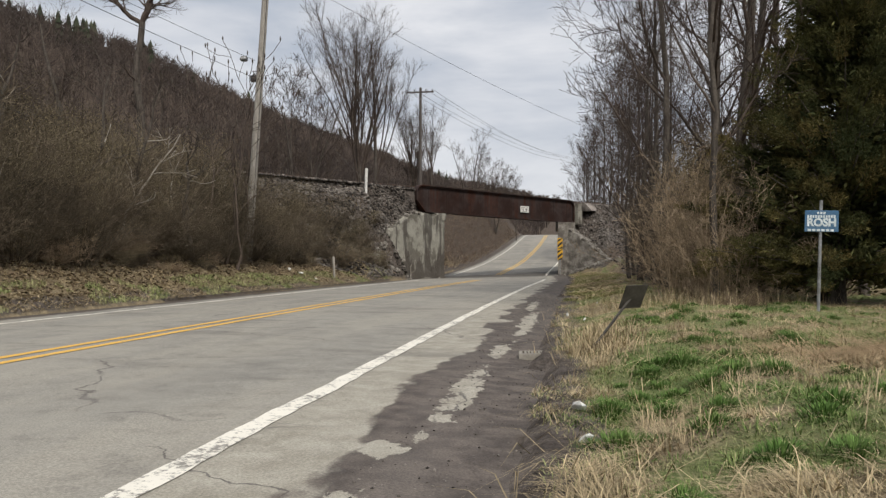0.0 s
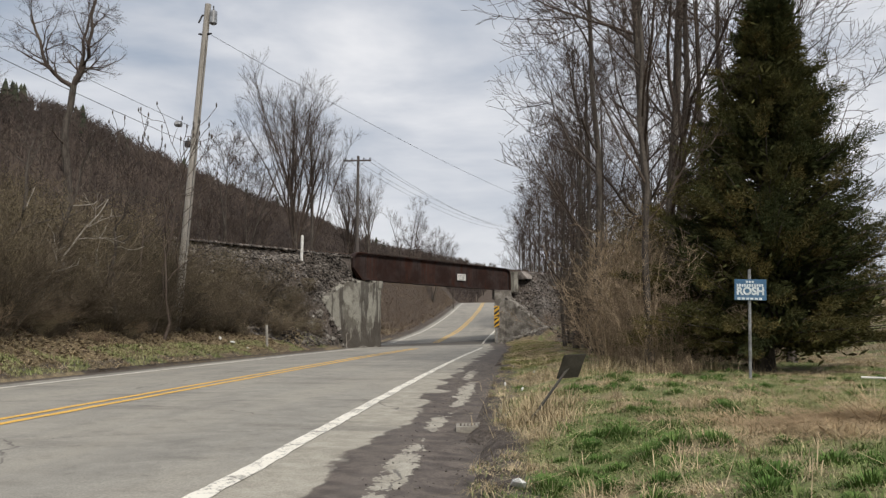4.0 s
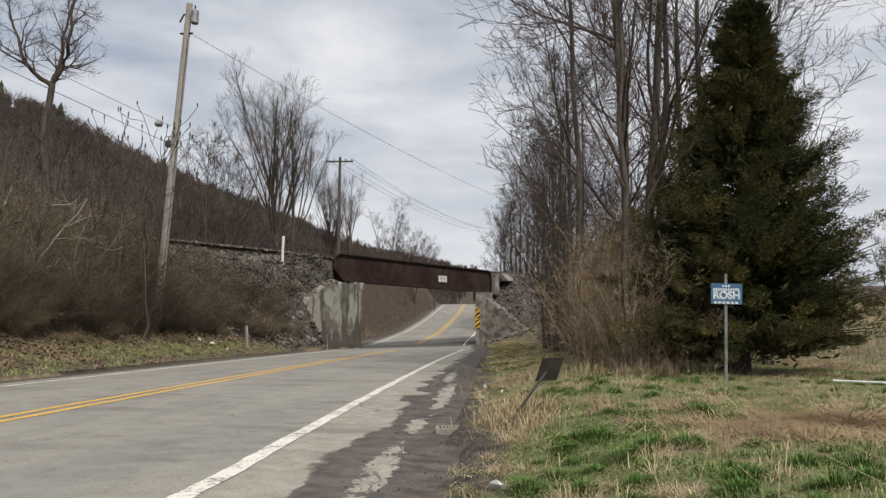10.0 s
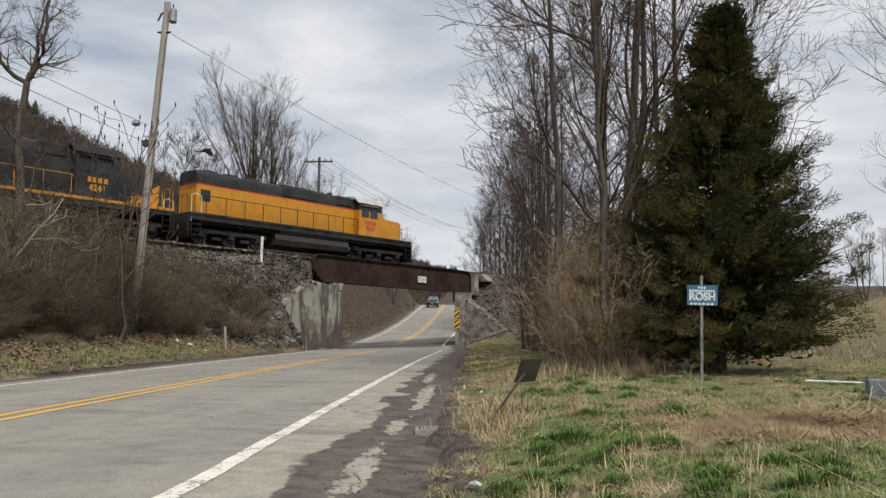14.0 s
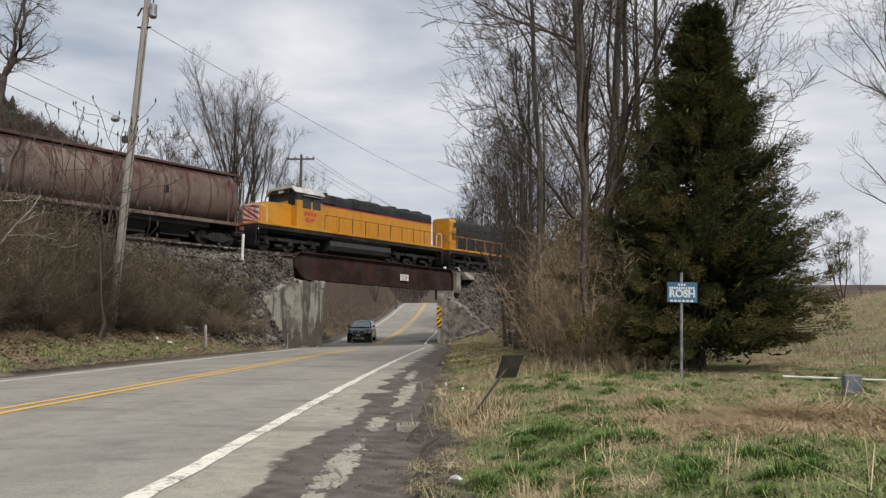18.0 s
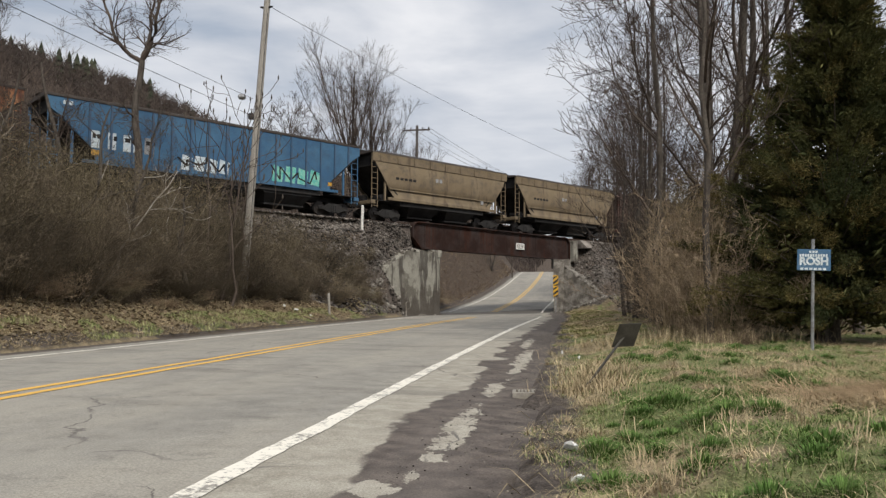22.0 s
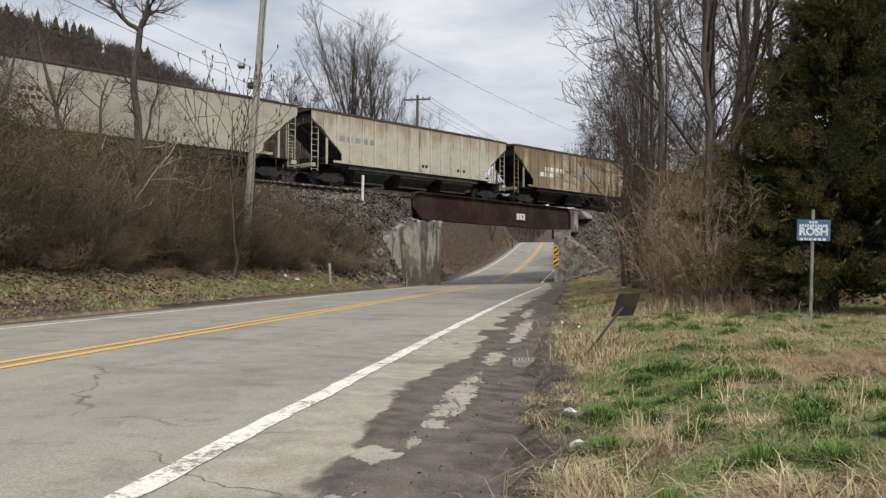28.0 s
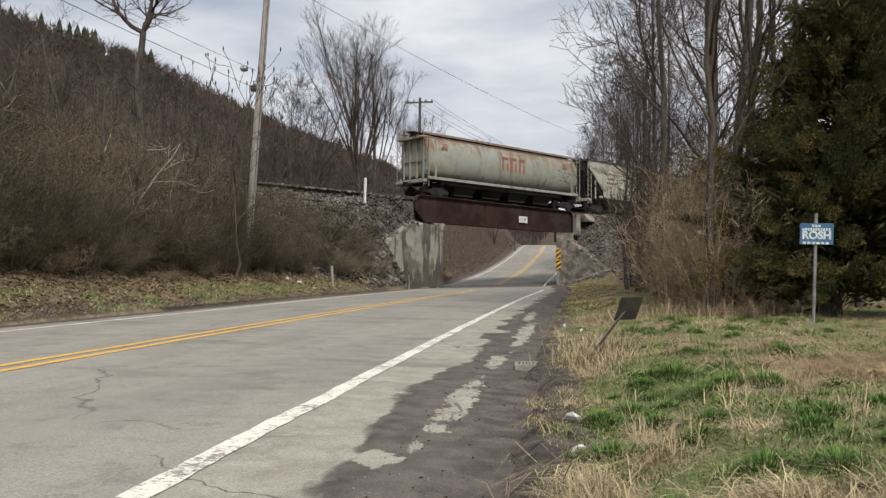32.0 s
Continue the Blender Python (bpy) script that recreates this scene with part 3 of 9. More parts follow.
def build_lines():
    white, yellow = line_material("worn_white_road_paint", (0.84, 0.80, 0.70), 0.10), line_material("worn_yellow_road_paint", (0.78, 0.455, 0.08), 0.045)
    for name, u0, w, material, y1, label in (("edge_line_east", 3.82, 0.165, white, 185, "worn white painted edge line"), ("edge_line_west", -3.62, 0.13, white, 185, "white painted edge line"),
                                              ("centre_line_east", 0.155, 0.125, yellow, 185, "yellow painted double centre line"), ("centre_line_west", -0.155, 0.125, yellow, 185, "yellow painted double centre line")):
        ys = np.concatenate([np.arange(-30, 0, 2.0), np.arange(0, 30, 0.1), np.arange(30, y1, 0.8)])
        gap = (49.5, 60.0) if name == "edge_line_east" else (45.5, 60.5)
        ys = ys[(ys < gap[0]) | (ys > gap[1])]
        side = np.array((-0.5, 0.5)) * w
        Y = np.repeat(ys[:, None], 2, 1)
        U = u0 + side[None, :] * (1 + 0.12 * wobble(Y, Y * 0, 9.0, u0)) + 0.012 * wobble(Y, Y * 0, 2.1, u0 + 1)
        me = grid_mesh(name, RC(Y) + U, Y, road_top(Y, U) + 0.006, material)
        bm = bmesh.new()
        bm.from_mesh(me)
        bmesh.ops.delete(bm, geom=[f for f in bm.faces if max(v.co.y for v in f.verts) - min(v.co.y for v in f.verts) > 8], context="FACES")
        bm.to_mesh(me)
        bm.free()
        tagged(new(name, me), label, "road marking", kind="structure")


build_ground()
build_road()
build_lines()


# ---------------------------------------------------------------- bridge and railway
def concrete_material():
    m, nt, N, L, bsdf = nodes_of("stained_old_concrete")
    co = coords(N, True)
    big, strk, fine = noise_tex(N, L, co, 0.9, 6, 0.65), noise_tex(N, L, co, 1.0, 6, 0.62, (1.2, 1.2, 0.16)), noise_tex(N, L, co, 18, 5, 0.7)
    col = blend(N, L, remap(N, L, big, 0.47, 0.60), (0.30, 0.287, 0.243), (0.145, 0.132, 0.11))
    col = blend(N, L, remap(N, L, strk, 0.51, 0.58, 0, 0.85), col, (0.080, 0.071, 0.061))
    sep = N("ShaderNodeSeparateXYZ")
    L(co, sep.inputs[0])
    low = remap(N, L, calc(N, L, "ADD", sep.outputs[2], calc(N, L, "MULTIPLY", calc(N, L, "SUBTRACT", strk, 0.5), -7.0)), 1.15, 1.6, 0.92, 0.0)
    col = blend(N, L, low, col, (0.088, 0.076, 0.064))
    cc = N("ShaderNodeCombineColor")
    g = remap(N, L, fine, 0.25, 0.75, 0.75, 1.2)
    for i in range(3):
        L(g, cc.inputs[i])
    L(blend(N, L, 1.0, col, cc.outputs[0], "MULTIPLY"), bsdf.inputs["Base Color"])
    bsdf.inputs["Roughness"].default_value = 0.95
    bsdf.inputs["Specular IOR Level"].default_value = 0.2
    bumped(N, L, bsdf, calc(N, L, "ADD", fine, calc(N, L, "MULTIPLY", big, 2.0)), 0.05, 0.8)
    return m


def rubble_material():
    return mat("crumbled_grey_masonry", (0.27, 0.25, 0.22), (0.125, 0.112, 0.097), 0.95, 0, 1.6, 16, 0.06, grain=0.4, spec=0.12)


CONCRETE = concrete_material()
RUBBLE = rubble_material()
BALLAST = mat("ballast_stone", (0.150, 0.134, 0.119), (0.056, 0.048, 0.042), 0.95, 0, 1.2, 25, 0.008, island=0.75, spec=0.12)


def rough_slab(pts2d, tops, base, seed):
    """A battered wall from a plan polygon with a height at each corner."""
    sh = Shape()
    n = len(pts2d)
    vs = [(x, y, base) for x, y in pts2d] + [(x, y, t) for (x, y), t in zip(pts2d, tops)]
    sh.add(vs, [(i, (i + 1) % n, n + (i + 1) % n, n + i) for i in range(n)] + [tuple(range(n))[::-1], tuple(range(n, 2 * n))])
    return sh


def worn_mesh(shape, name, amount, size, seed, cuts=5):
    """Subdivided and roughened, for crumbling edges."""
    me = shape.mesh(name, 0)
    bm = bmesh.new()
    bm.from_mesh(me)
    bmesh.ops.triangulate(bm, faces=[f for f in bm.faces if len(f.verts) > 4])
    for _ in range(cuts):
        long_ = [e for e in bm.edges if e.calc_length() > size]
        if not long_:
            break
        bmesh.ops.subdivide_edges(bm, edges=long_, cuts=1, use_grid_fill=True)
    off = Vector((seed * 7.1, seed * 3.3, 0))
    for v in bm.verts:
        d = noise.noise_vector(v.co * 1.4 + off) + noise.noise_vector(v.co * 4.1 + off) * 0.4
        v.co += d * amount
    bmesh.ops.recalc_face_normals(bm, faces=bm.faces[:])
    bm.to_mesh(me)
    bm.free()
    return me


def xy(p):
    return (p.x, p.y)


def build_bridge():
    bridge = tagged(new("railway_bridge"), "low rusted steel plate girder railway bridge over the road", "bridge")
    bridge.matrix_world = TRACK_M
    s0, s1, zt, y_near = -0.25, 17.0, 6.14, -1.5
    dip = Matrix.Translation((s1, 0, zt)) @ Matrix.Rotation(0.0085, 4, "Y") @ Matrix.Translation((-s1, 0, -zt))
    r = 0.55
    for nm, y, zb in (("near", y_near, 4.36), ("far", 1.5, 4.62)):
        web = Shape()
        out = [(s0, zb + 0.75), (s0 + 0.75, zb), (s1, zb), (s1, zt - r)]
        out += [(s1 - r + r * math.cos(a), zt - r + r * math.sin(a)) for a in np.linspace(0, math.pi / 2, 6)[1:]]
        out += [(s0 + r - r * math.sin(a), zt - r + r * math.cos(a)) for a in np.linspace(0, math.pi / 2, 6)]
        web.prism([(a, b) for a, b in out], y - 0.012, y + 0.012, "y")
        g = part("girder_web", web, RUST, bridge, m=dip)
        path = [(s1, zb + 0.02), (s1, zt - r)] + [(s1 - r + r * math.cos(a), zt - r + r * math.sin(a)) for a in np.linspace(0, math.pi / 2, 7)[1:]]
        path += [(s0 + r - r * math.sin(a), zt - r + r * math.cos(a)) for a in np.linspace(0, math.pi / 2, 7)] + [(s0, zb + 0.75), (s0 + 0.75, zb + 0.02)]
        fl = Shape()
        ring = []
        for i, (a, b) in enumerate(path):
            pa, pb = path[max(i - 1, 0)], path[min(i + 1, len(path) - 1)]
            t = Vector((pb[0] - pa[0], pb[1] - pa[1])).normalized()
            nx, nz = -t.y * 0.03, t.x * 0.03
            ring.append([(a - nx, y - 0.22, b - nz), (a - nx, y + 0.22, b - nz), (a + nx, y + 0.22, b + nz), (a + nx, y - 0.22, b + nz)])
        fl.loft(ring)
        part("top_flange", fl, RUST, g)
        part("bottom_flange", Shape().box(s0 + 0.76, y - 0.19, zb - 0.04, s1, y + 0.19, zb, 0.006), RUST, g)
        part("flange_angle", Shape().box(s0 + 0.8, y - 0.10, zb + 0.004, s1 - 0.02, y + 0.10, zb + 0.11, 0.006).box(s0 + 0.5, y - 0.10, zt - 0.13, s1 - 0.5, y + 0.10, zt - 0.032, 0.006), RUST, g)
        stiff = Shape().box(-0.008, -0.024, zb + 0.112, 0.008, 0.024, zt - 0.135)
        sm = stiff.mesh("stiffener")
        sm.materials.append(RUST)
        for k in range(10):
            part("stiffener", sm, None, g, m=pose(s0 + 1.2 + k * (s1 - s0 - 2.0) / 9, y, 0))
        rv = Shape()
        for k in range(int((s1 - s0 - 1.2) / 0.16)):
            x = s0 + 0.7 + k * 0.16
            for z in (zb + 0.06, zt - 0.08):
                rv.add([(x + dx, y - 0.112 - dd, z + dz) for dx, dz, dd in ((-.02, 0, 0), (0, .02, 0), (.02, 0, 0), (0, -.02, 0), (0, 0, .014))], [(0, 1, 4), (1, 2, 4), (2, 3, 4), (3, 0, 4)])
        tagged(part("rivet_row", rv, RUST, g, "rusty rivet rows", smooth=0), kind="stuff")
    beam = Shape().box(-0.1, -1.28, 4.66, 0.1, 1.28, 5.25, 0.01).mesh("cross_beam")
    beam.materials.append(RUST)
    for k in range(9):
        part("cross_beam", beam, None, bridge, m=pose(0.6 + k * 2.0, 0, 0))
    tie = Shape().box(-0.11, -1.30, RAIL_Z - 0.37, 0.11, 1.30, RAIL_Z - 0.17, 0.012).mesh("bridge_tie")
    tie.materials.append(TIE)
    for k in range(46):
        part("bridge_tie", tie, None, bridge, m=pose(s0 + 0.2 + k * 0.4, 0, 0))
    # the clearance plate
    plate = part("clearance_sign", Shape().box(10.33, -1.645, 4.91, 11.31, -1.625, 5.39, 0.006), WHITE_PAINT, bridge, "white clearance plate lettered 12-6 in black")
    txt = bpy.data.curves.new("clearance_lettering", "FONT")
    txt.body, txt.size, txt.align_x, txt.align_y, txt.extrude = "12'-6\"", 0.335, "CENTER", "CENTER", 0.003
    txt.offset = 0.004
    part("lettering", text_mesh(txt), BLACK, plate, m=pose(10.82, -1.652, 5.17, 90, 0, 0) @ Matrix.Diagonal((1.05, 1, 1, 1)))
    part("caption_bar", Shape().box(10.55, -1.652, 4.965, 11.09, -1.646, 5.0), BLACK, plate)
    for x in (10.55, 11.1):
        part("sign_bracket", Shape().box(x - 0.02, -1.624, 4.95, x + 0.02, -1.513, 5.35), RUST, plate)


def text_mesh(curve):
    ob = bpy.data.objects.new("lettering_source", curve)
    scene.collection.objects.link(ob)
    bpy.context.view_layer.update()
    me = bpy.data.meshes.new_from_object(ob.evaluated_get(bpy.context.evaluated_depsgraph_get()))
    bpy.data.objects.remove(ob)
    bpy.data.curves.remove(curve)
    me.materials.clear()
    return me


def lettering(body, size, depth=0.003):
    c = bpy.data.curves.new("lettering", "FONT")
    c.body, c.size, c.align_x, c.align_y, c.extrude, c.offset = body, size, "CENTER", "CENTER", depth, size * 0.045
    return text_mesh(c)


def build_abutments():
    t = lambda x, n: ((x - TRACK_P[0]) - n * TRACK_N[0]) / TRACK_D[0]
    for side in ("west", "east"):
        sg = -1 if side == "west" else 1
        m = CONCRETE if side == "west" else RUBBLE
        ab = tagged(new("abutment"), "weathered concrete bridge abutment with stained side wall" if side == "west" else "crumbling grey stone bridge abutment under a rubble slope", "abutment", "bridge abutments")
        if side == "west":
            c = [on_track(2.2, 1.72), on_track(2.2, -2.3), on_track(0.2, -2.3), on_track(0.2, 1.2), on_track(1.0, 1.72)]
            part("bearing_ledge", worn_mesh(rough_slab([xy(p) for p in (on_track(2.28, 1.85), on_track(2.28, -2.3), on_track(1.3, -2.3), on_track(1.3, 1.85))], (4.42,) * 4, 3.95, 6), "bearing_ledge", 0.04, 0.4, 8), m, ab, "dark stained bearing ledge", smooth=0)
        else:
            a0, b0 = on_track(t(ABUT_R, 1.85), 1.85), on_track(t(ABUT_R, -2.3), -2.3)
            back = Vector((0.9, 0, 0))
            c = [a0, b0, b0 + back, a0 + back * 1.3 + Vector((TRACK_D[0], TRACK_D[1], 0)) * 0.3]
            block_at = on_track(17.62, 1.45)
            part("end_block", Shape().box(-0.28, -0.4, 4.2, 0.28, 0.4, 5.95, 0.04), CONCRETE, ab, "pale concrete block beside the girder end", m=Matrix.Translation((block_at.x, block_at.y, 0)) @ Matrix.Rotation(radians(90) - TRACK_A, 4, "Z"))
        part("body", worn_mesh(rough_slab([xy(p) for p in c], (4.3,) * len(c), -0.4, 1), "body", 0.035, 0.5, 1 + sg), m, ab, smooth=0)
        # back wall that holds the roadbed behind the girder ends
        sA = -0.75 if side == "west" else t(ABUT_R, 0) + 2.3
        c = [on_track(sA, 1.28), on_track(sA, -2.2), on_track(sA + sg * 0.6, -2.2), on_track(sA + sg * 0.6, 1.28)]
        part("back_wall", worn_mesh(rough_slab([xy(p) for p in c], (5.85,) * 4, 3.8, 2), "back_wall", 0.02, 0.6, 3), m, ab, smooth=0)
        wa, wb, (tf, tz) = WING_L if side == "west" else WING_R
        wa, wb = Vector((*wa, 0)), Vector((*wb, 0))
        run = (wb - wa).normalized()
        inward = Vector((run.y, -run.x, 0)) if side == "west" else Vector((-run.y, run.x, 0))
        if inward.y < 0:
            inward = -inward
        k = 12
        out, top = [], []
        for i in range(k + 1):
            f = i / k
            out.append(xy(wa.lerp(wb, f)))
            top.append(float(np.interp(f, tf, tz)) + (0.12 * math.sin(i * 2.1) if 0 < i < k else 0))
        for i in range(k, -1, -1):
            f = i / k
            out.append(xy(wa.lerp(wb, f) + inward * 0.95))
            top.append(float(np.interp(f, tf, tz)) + 0.12)
        part("wing_wall", worn_mesh(rough_slab(out, top, -0.4, 4), "wing_wall", 0.06, 0.4, 5 + sg), m, ab, smooth=0)
        # broken coping and fallen lumps along the sloping top and down its face
        rnd = random.Random(11 + sg)
        for i in range(150 if side == "east" else 90):
            f = rnd.random() ** 0.8 if side == "east" else rnd.uniform(0.25, 1.25)
            z = float(np.interp(f, tf, tz))
            p = wa.lerp(wb, f) + inward * rnd.uniform(0.05, 1.2) + Vector((0, 0, z + 0.08))
            if i % 2 or f > 1:
                p = wa.lerp(wb, f) - inward * rnd.uniform(0.05, 0.9)
                p.z = float(ground_z(p.x, p.y)) + 0.03
            part("lump", lump_mesh(rnd.randrange(4)), None, ab, m=Matrix.Translation(p) @ Euler((rnd.uniform(0, 6), rnd.uniform(0, 6), rnd.uniform(0, 6))).to_matrix().to_4x4() @ Matrix.Scale(rnd.uniform(0.06, 0.24), 4))


LUMPS = []


def lump_mesh(i):
    if not LUMPS:
        for k in range(4):
            bm = bmesh.new()
            bmesh.ops.create_icosphere(bm, subdivisions=1, radius=1)
            for v in bm.verts:
                v.co *= 1 + 0.35 * noise.noise(v.co * 1.3 + Vector((k * 5, 0, 0)))
                v.co.z *= 0.7
            me = bpy.data.meshes.new("lump")
            bm.to_mesh(me)
            bm.free()
            me.materials.append(RUBBLE)
            LUMPS.append(me)
    return LUMPS[i]


def build_track():
    tr = tagged(new("railway_track"), "single railway track on a gravel bank", "track", kind="structure")
    tr.matrix_world = TRACK_M
    prof = [(-0.075, 0), (0.075, 0), (0.075, 0.015), (0.012, 0.03), (0.012, 0.12), (0.037, 0.13), (0.037, 0.165), (0.03, 0.17), (-0.03, 0.17), (-0.037, 0.165), (-0.037, 0.13), (-0.012, 0.12), (-0.012, 0.03), (-0.075, 0.015)]
    for y in (-0.755, 0.755):
        part("rail", Shape().prism([(a + y, b + RAIL_Z - 0.17) for a, b in prof], -420, 300, "x"), RAIL, tr)
    tie = Shape().box(-0.11, -1.28, RAIL_Z - 0.35, 0.11, 1.28, RAIL_Z - 0.172, 0.01).mesh("tie")
    tie.materials.append(TIE)
    for k in range(110):
        s = -1.1 - k * 0.55 if k < 70 else 18.3 + (k - 70) * 0.55
        part("tie", tie, None, tr, m=pose(s, 0, 0))
    rest = Shape()
    for k in range(150):
        s = -40 - k * 0.55 if k < 90 else 40.4 + (k - 90) * 0.55
        rest.box(s - 0.11, -1.28, RAIL_Z - 0.35, s + 0.11, 1.28, RAIL_Z - 0.172)
    tagged(part("far_ties", rest, TIE, tr), kind="stuff")
    bed = Shape()
    for a, b, foot, top in ((-420, -5.0, 2.45, 1.7), (-5.0, -0.45, 1.62, 1.5), (18.4, 300, 2.45, 1.7)):
        bed.prism([(-foot, ROADBED_Z - 0.55), (foot, ROADBED_Z - 0.55), (top, RAIL_Z - 0.19), (-top, RAIL_Z - 0.19)], a, b, "x")
    part("ballast_bed", bed, BALLAST, tr)


def scatter_stones(name, label, spots, sizes, material, seed):
    """Loose stones as one mesh."""
    rng = np.random.default_rng(seed)
    base = np.array([(1, 0, 0), (-1, 0, 0), (0, 1, 0), (0, -1, 0), (0, 0, 1), (0, 0, -1)], float)
    tri = np.array([(0, 2, 4), (2, 1, 4), (1, 3, 4), (3, 0, 4), (2, 0, 5), (1, 2, 5), (3, 1, 5), (0, 3, 5)])
    k = len(spots)
    v = base[None] * rng.uniform(0.55, 1.2, (k, 6, 1)) * sizes[:, None, None]
    ang = rng.uniform(0, 2 * np.pi, k)
    c, s = np.cos(ang), np.sin(ang)
    tilt = rng.uniform(-0.8, 0.8, k)
    ct, st = np.cos(tilt), np.sin(tilt)
    y, z = v[..., 1] * ct[:, None] - v[..., 2] * st[:, None], v[..., 1] * st[:, None] + v[..., 2] * ct[:, None]
    x = v[..., 0]
    v = np.stack([x * c[:, None] - y * s[:, None], x * s[:, None] + y * c[:, None], z * 0.8], -1) + spots[:, None, :]
    f = (tri[None] + 6 * np.arange(k)[:, None, None]).reshape(-1, 3)
    return tagged(new(name, array_mesh(name, v.reshape(-1, 3), f, material)), label, "stones", kind="stuff")


def build_ballast():
    rng = np.random.default_rng(5)
    k = 34000
    s, n = np.where(rng.random(k) < 0.72, rng.uniform(-22, 1.5, k), rng.uniform(15.5, 34, k)), 1.6 + 6.2 * rng.random(k) ** 1.25
    X, Y = TRACK_P[0] + s * TRACK_D[0] + n * TRACK_N[0], TRACK_P[1] + s * TRACK_D[1] + n * TRACK_N[1]
    Z = ground_z(X, Y)
    ok = (Z > RZ(Y) + 0.25) & ~((X > ABUT_L - 0.2) & (X < ABUT_R + 0.2))
    p = np.stack([X, Y, np.maximum(Z, np.where((np.abs(n) < 2.3) & (s < -5.2), RAIL_Z - 0.3, Z))], -1)[ok]
    scatter_stones("ballast_stones", "loose grey ballast stones down the railway bank", p, 0.035 + 0.12 * rng.random(len(p)) ** 2, BALLAST, 6)
    # the shoulder of the ballast beside the ties
    k = 5200
    s, n = rng.uniform(-24, -0.35, k), rng.uniform(1.35, 2.75, k)
    Z = np.interp(n, (1.3, 1.7, 2.45, 2.8), (RAIL_Z - 0.22, RAIL_Z - 0.2, ROADBED_Z - 0.55, ROADBED_Z - 0.75))
    X, Y = TRACK_P[0] + s * TRACK_D[0] + n * TRACK_N[0], TRACK_P[1] + s * TRACK_D[1] + n * TRACK_N[1]
    p = np.stack([X, Y, np.maximum(np.where((s > -5.2) & (n > 1.6), -1.0, Z), ground_z(X, Y))], -1)
    scatter_stones("shoulder_ballast", "dark grey ballast along the ends of the ties", p, 0.05 + 0.09 * rng.random(k) ** 2, BALLAST, 8)
    # pebbles on the dirt shoulder
    k = 1500
    Y = rng.uniform(2.5, 26, k)
    U = rng.uniform(4.7, 5.8, k)
    p = np.stack([RC(Y) + U, Y, road_top(Y, U)], -1)
    scatter_stones("shoulder_pebbles", "small pebbles on the dirt shoulder", p, rng.uniform(0.004, 0.013, k), BALLAST, 7)


build_bridge()
build_abutments()
build_track()
build_ballast()


# ---------------------------------------------------------------- train
YELLOW = weathered("yellow_locomotive_paint", (0.50, 0.215, 0.012), (0.16, 0.07, 0.02), 0.3, 0.45, 0.35, (0.12, 0.07, 0.027), 0.45, (0.56, 0.26, 0.02))
ROOF_GREY = weathered("sooty_grey_roof_paint", (0.024, 0.024, 0.026), (0.05, 0.038, 0.03), 0.25, 0.7, 0.3, (0.016, 0.016, 0.016), 0.5, spec=0.12)
LOCO_BLACK = weathered("dull_black_locomotive_paint", (0.020, 0.021, 0.023), (0.03, 0.026, 0.022), 0.25, 0.6, 0.3, (0.034, 0.031, 0.028), 0.25, spec=0.15)
RED_PAINT = mat("red_locomotive_paint", (0.50, 0.045, 0.03), (0.38, 0.05, 0.035), 0.5, 0, 3, 40, 0)
CAB_ROOF = mat("pale_grey_cab_roof", (0.50, 0.49, 0.46), (0.34, 0.33, 0.31), 0.6, 0, 2, 30, 0.001)
UNDER = weathered("dusty_black_underframe", (0.013, 0.012, 0.012), (0.028, 0.021, 0.016), 0.4, 0.85, 0.4, (0.022, 0.019, 0.016), 0.4, spec=0.15)
TANK_GREY = mat("grimy_grey_fuel_tank", (0.034, 0.033, 0.032), (0.020, 0.019, 0.018), 0.6, 0, 2, 30, 0.002)
CAB_GLASS = mat("dark_cab_glass", (0.02, 0.024, 0.026), (0.03, 0.034, 0.036), 0.08, 0, 1, 5, 0)
WHEEL_STEEL = mat("worn_wheel_steel", (0.030, 0.025, 0.022), (0.055, 0.046, 0.041), 0.6, 0.4, 4, 40, 0.001)


def rounded_section(y, z0, z1, r, k=4):
    """Half-round-topped outline in y and z."""
    pts = [(-y, z0), (y, z0)]
    pts += [(y - r + r * math.cos(a), z1 - r + r * math.sin(a)) for a in np.linspace(0, math.pi / 2, k + 1)]
    pts += [(-y + r - r * math.sin(a), z1 - r + r * math.cos(a)) for a in np.linspace(0, math.pi / 2, k + 1)]
    return pts


SHARED = {}


def shared(key, build, material):
    if key not in SHARED:
        me = build().mesh(key.split(":")[0])
        me.materials.append(material)
        SHARED[key] = me
    return SHARED[key]


def wheelset_shape(r):
    sh = Shape().tube([(0, -1.05, 0), (0, 1.05, 0)], 0.08, 8)
    for y in (-0.755, 0.755):
        sg = 1 if y > 0 else -1
        sh.tube([(0, y - 0.07, 0), (0, y - 0.02, 0), (0, y + 0.07, 0)] if sg > 0 else [(0, y + 0.07, 0), (0, y + 0.02, 0), (0, y - 0.07, 0)], [r + 0.025, r, r - 0.006], 24)
        sh.tube([(0, y + sg * 0.065, 0), (0, y + sg * 0.10, 0)], [r * 0.62, r * 0.3], 16)
        for k in range(4):
            a = k * math.pi / 2
            sh.box(-0.03, y + sg * 0.07 - 0.01, 0.12, 0.03, y + sg * 0.07 + 0.012, r * 0.8, 0, Matrix.Rotation(a, 4, "Y"))
    return sh


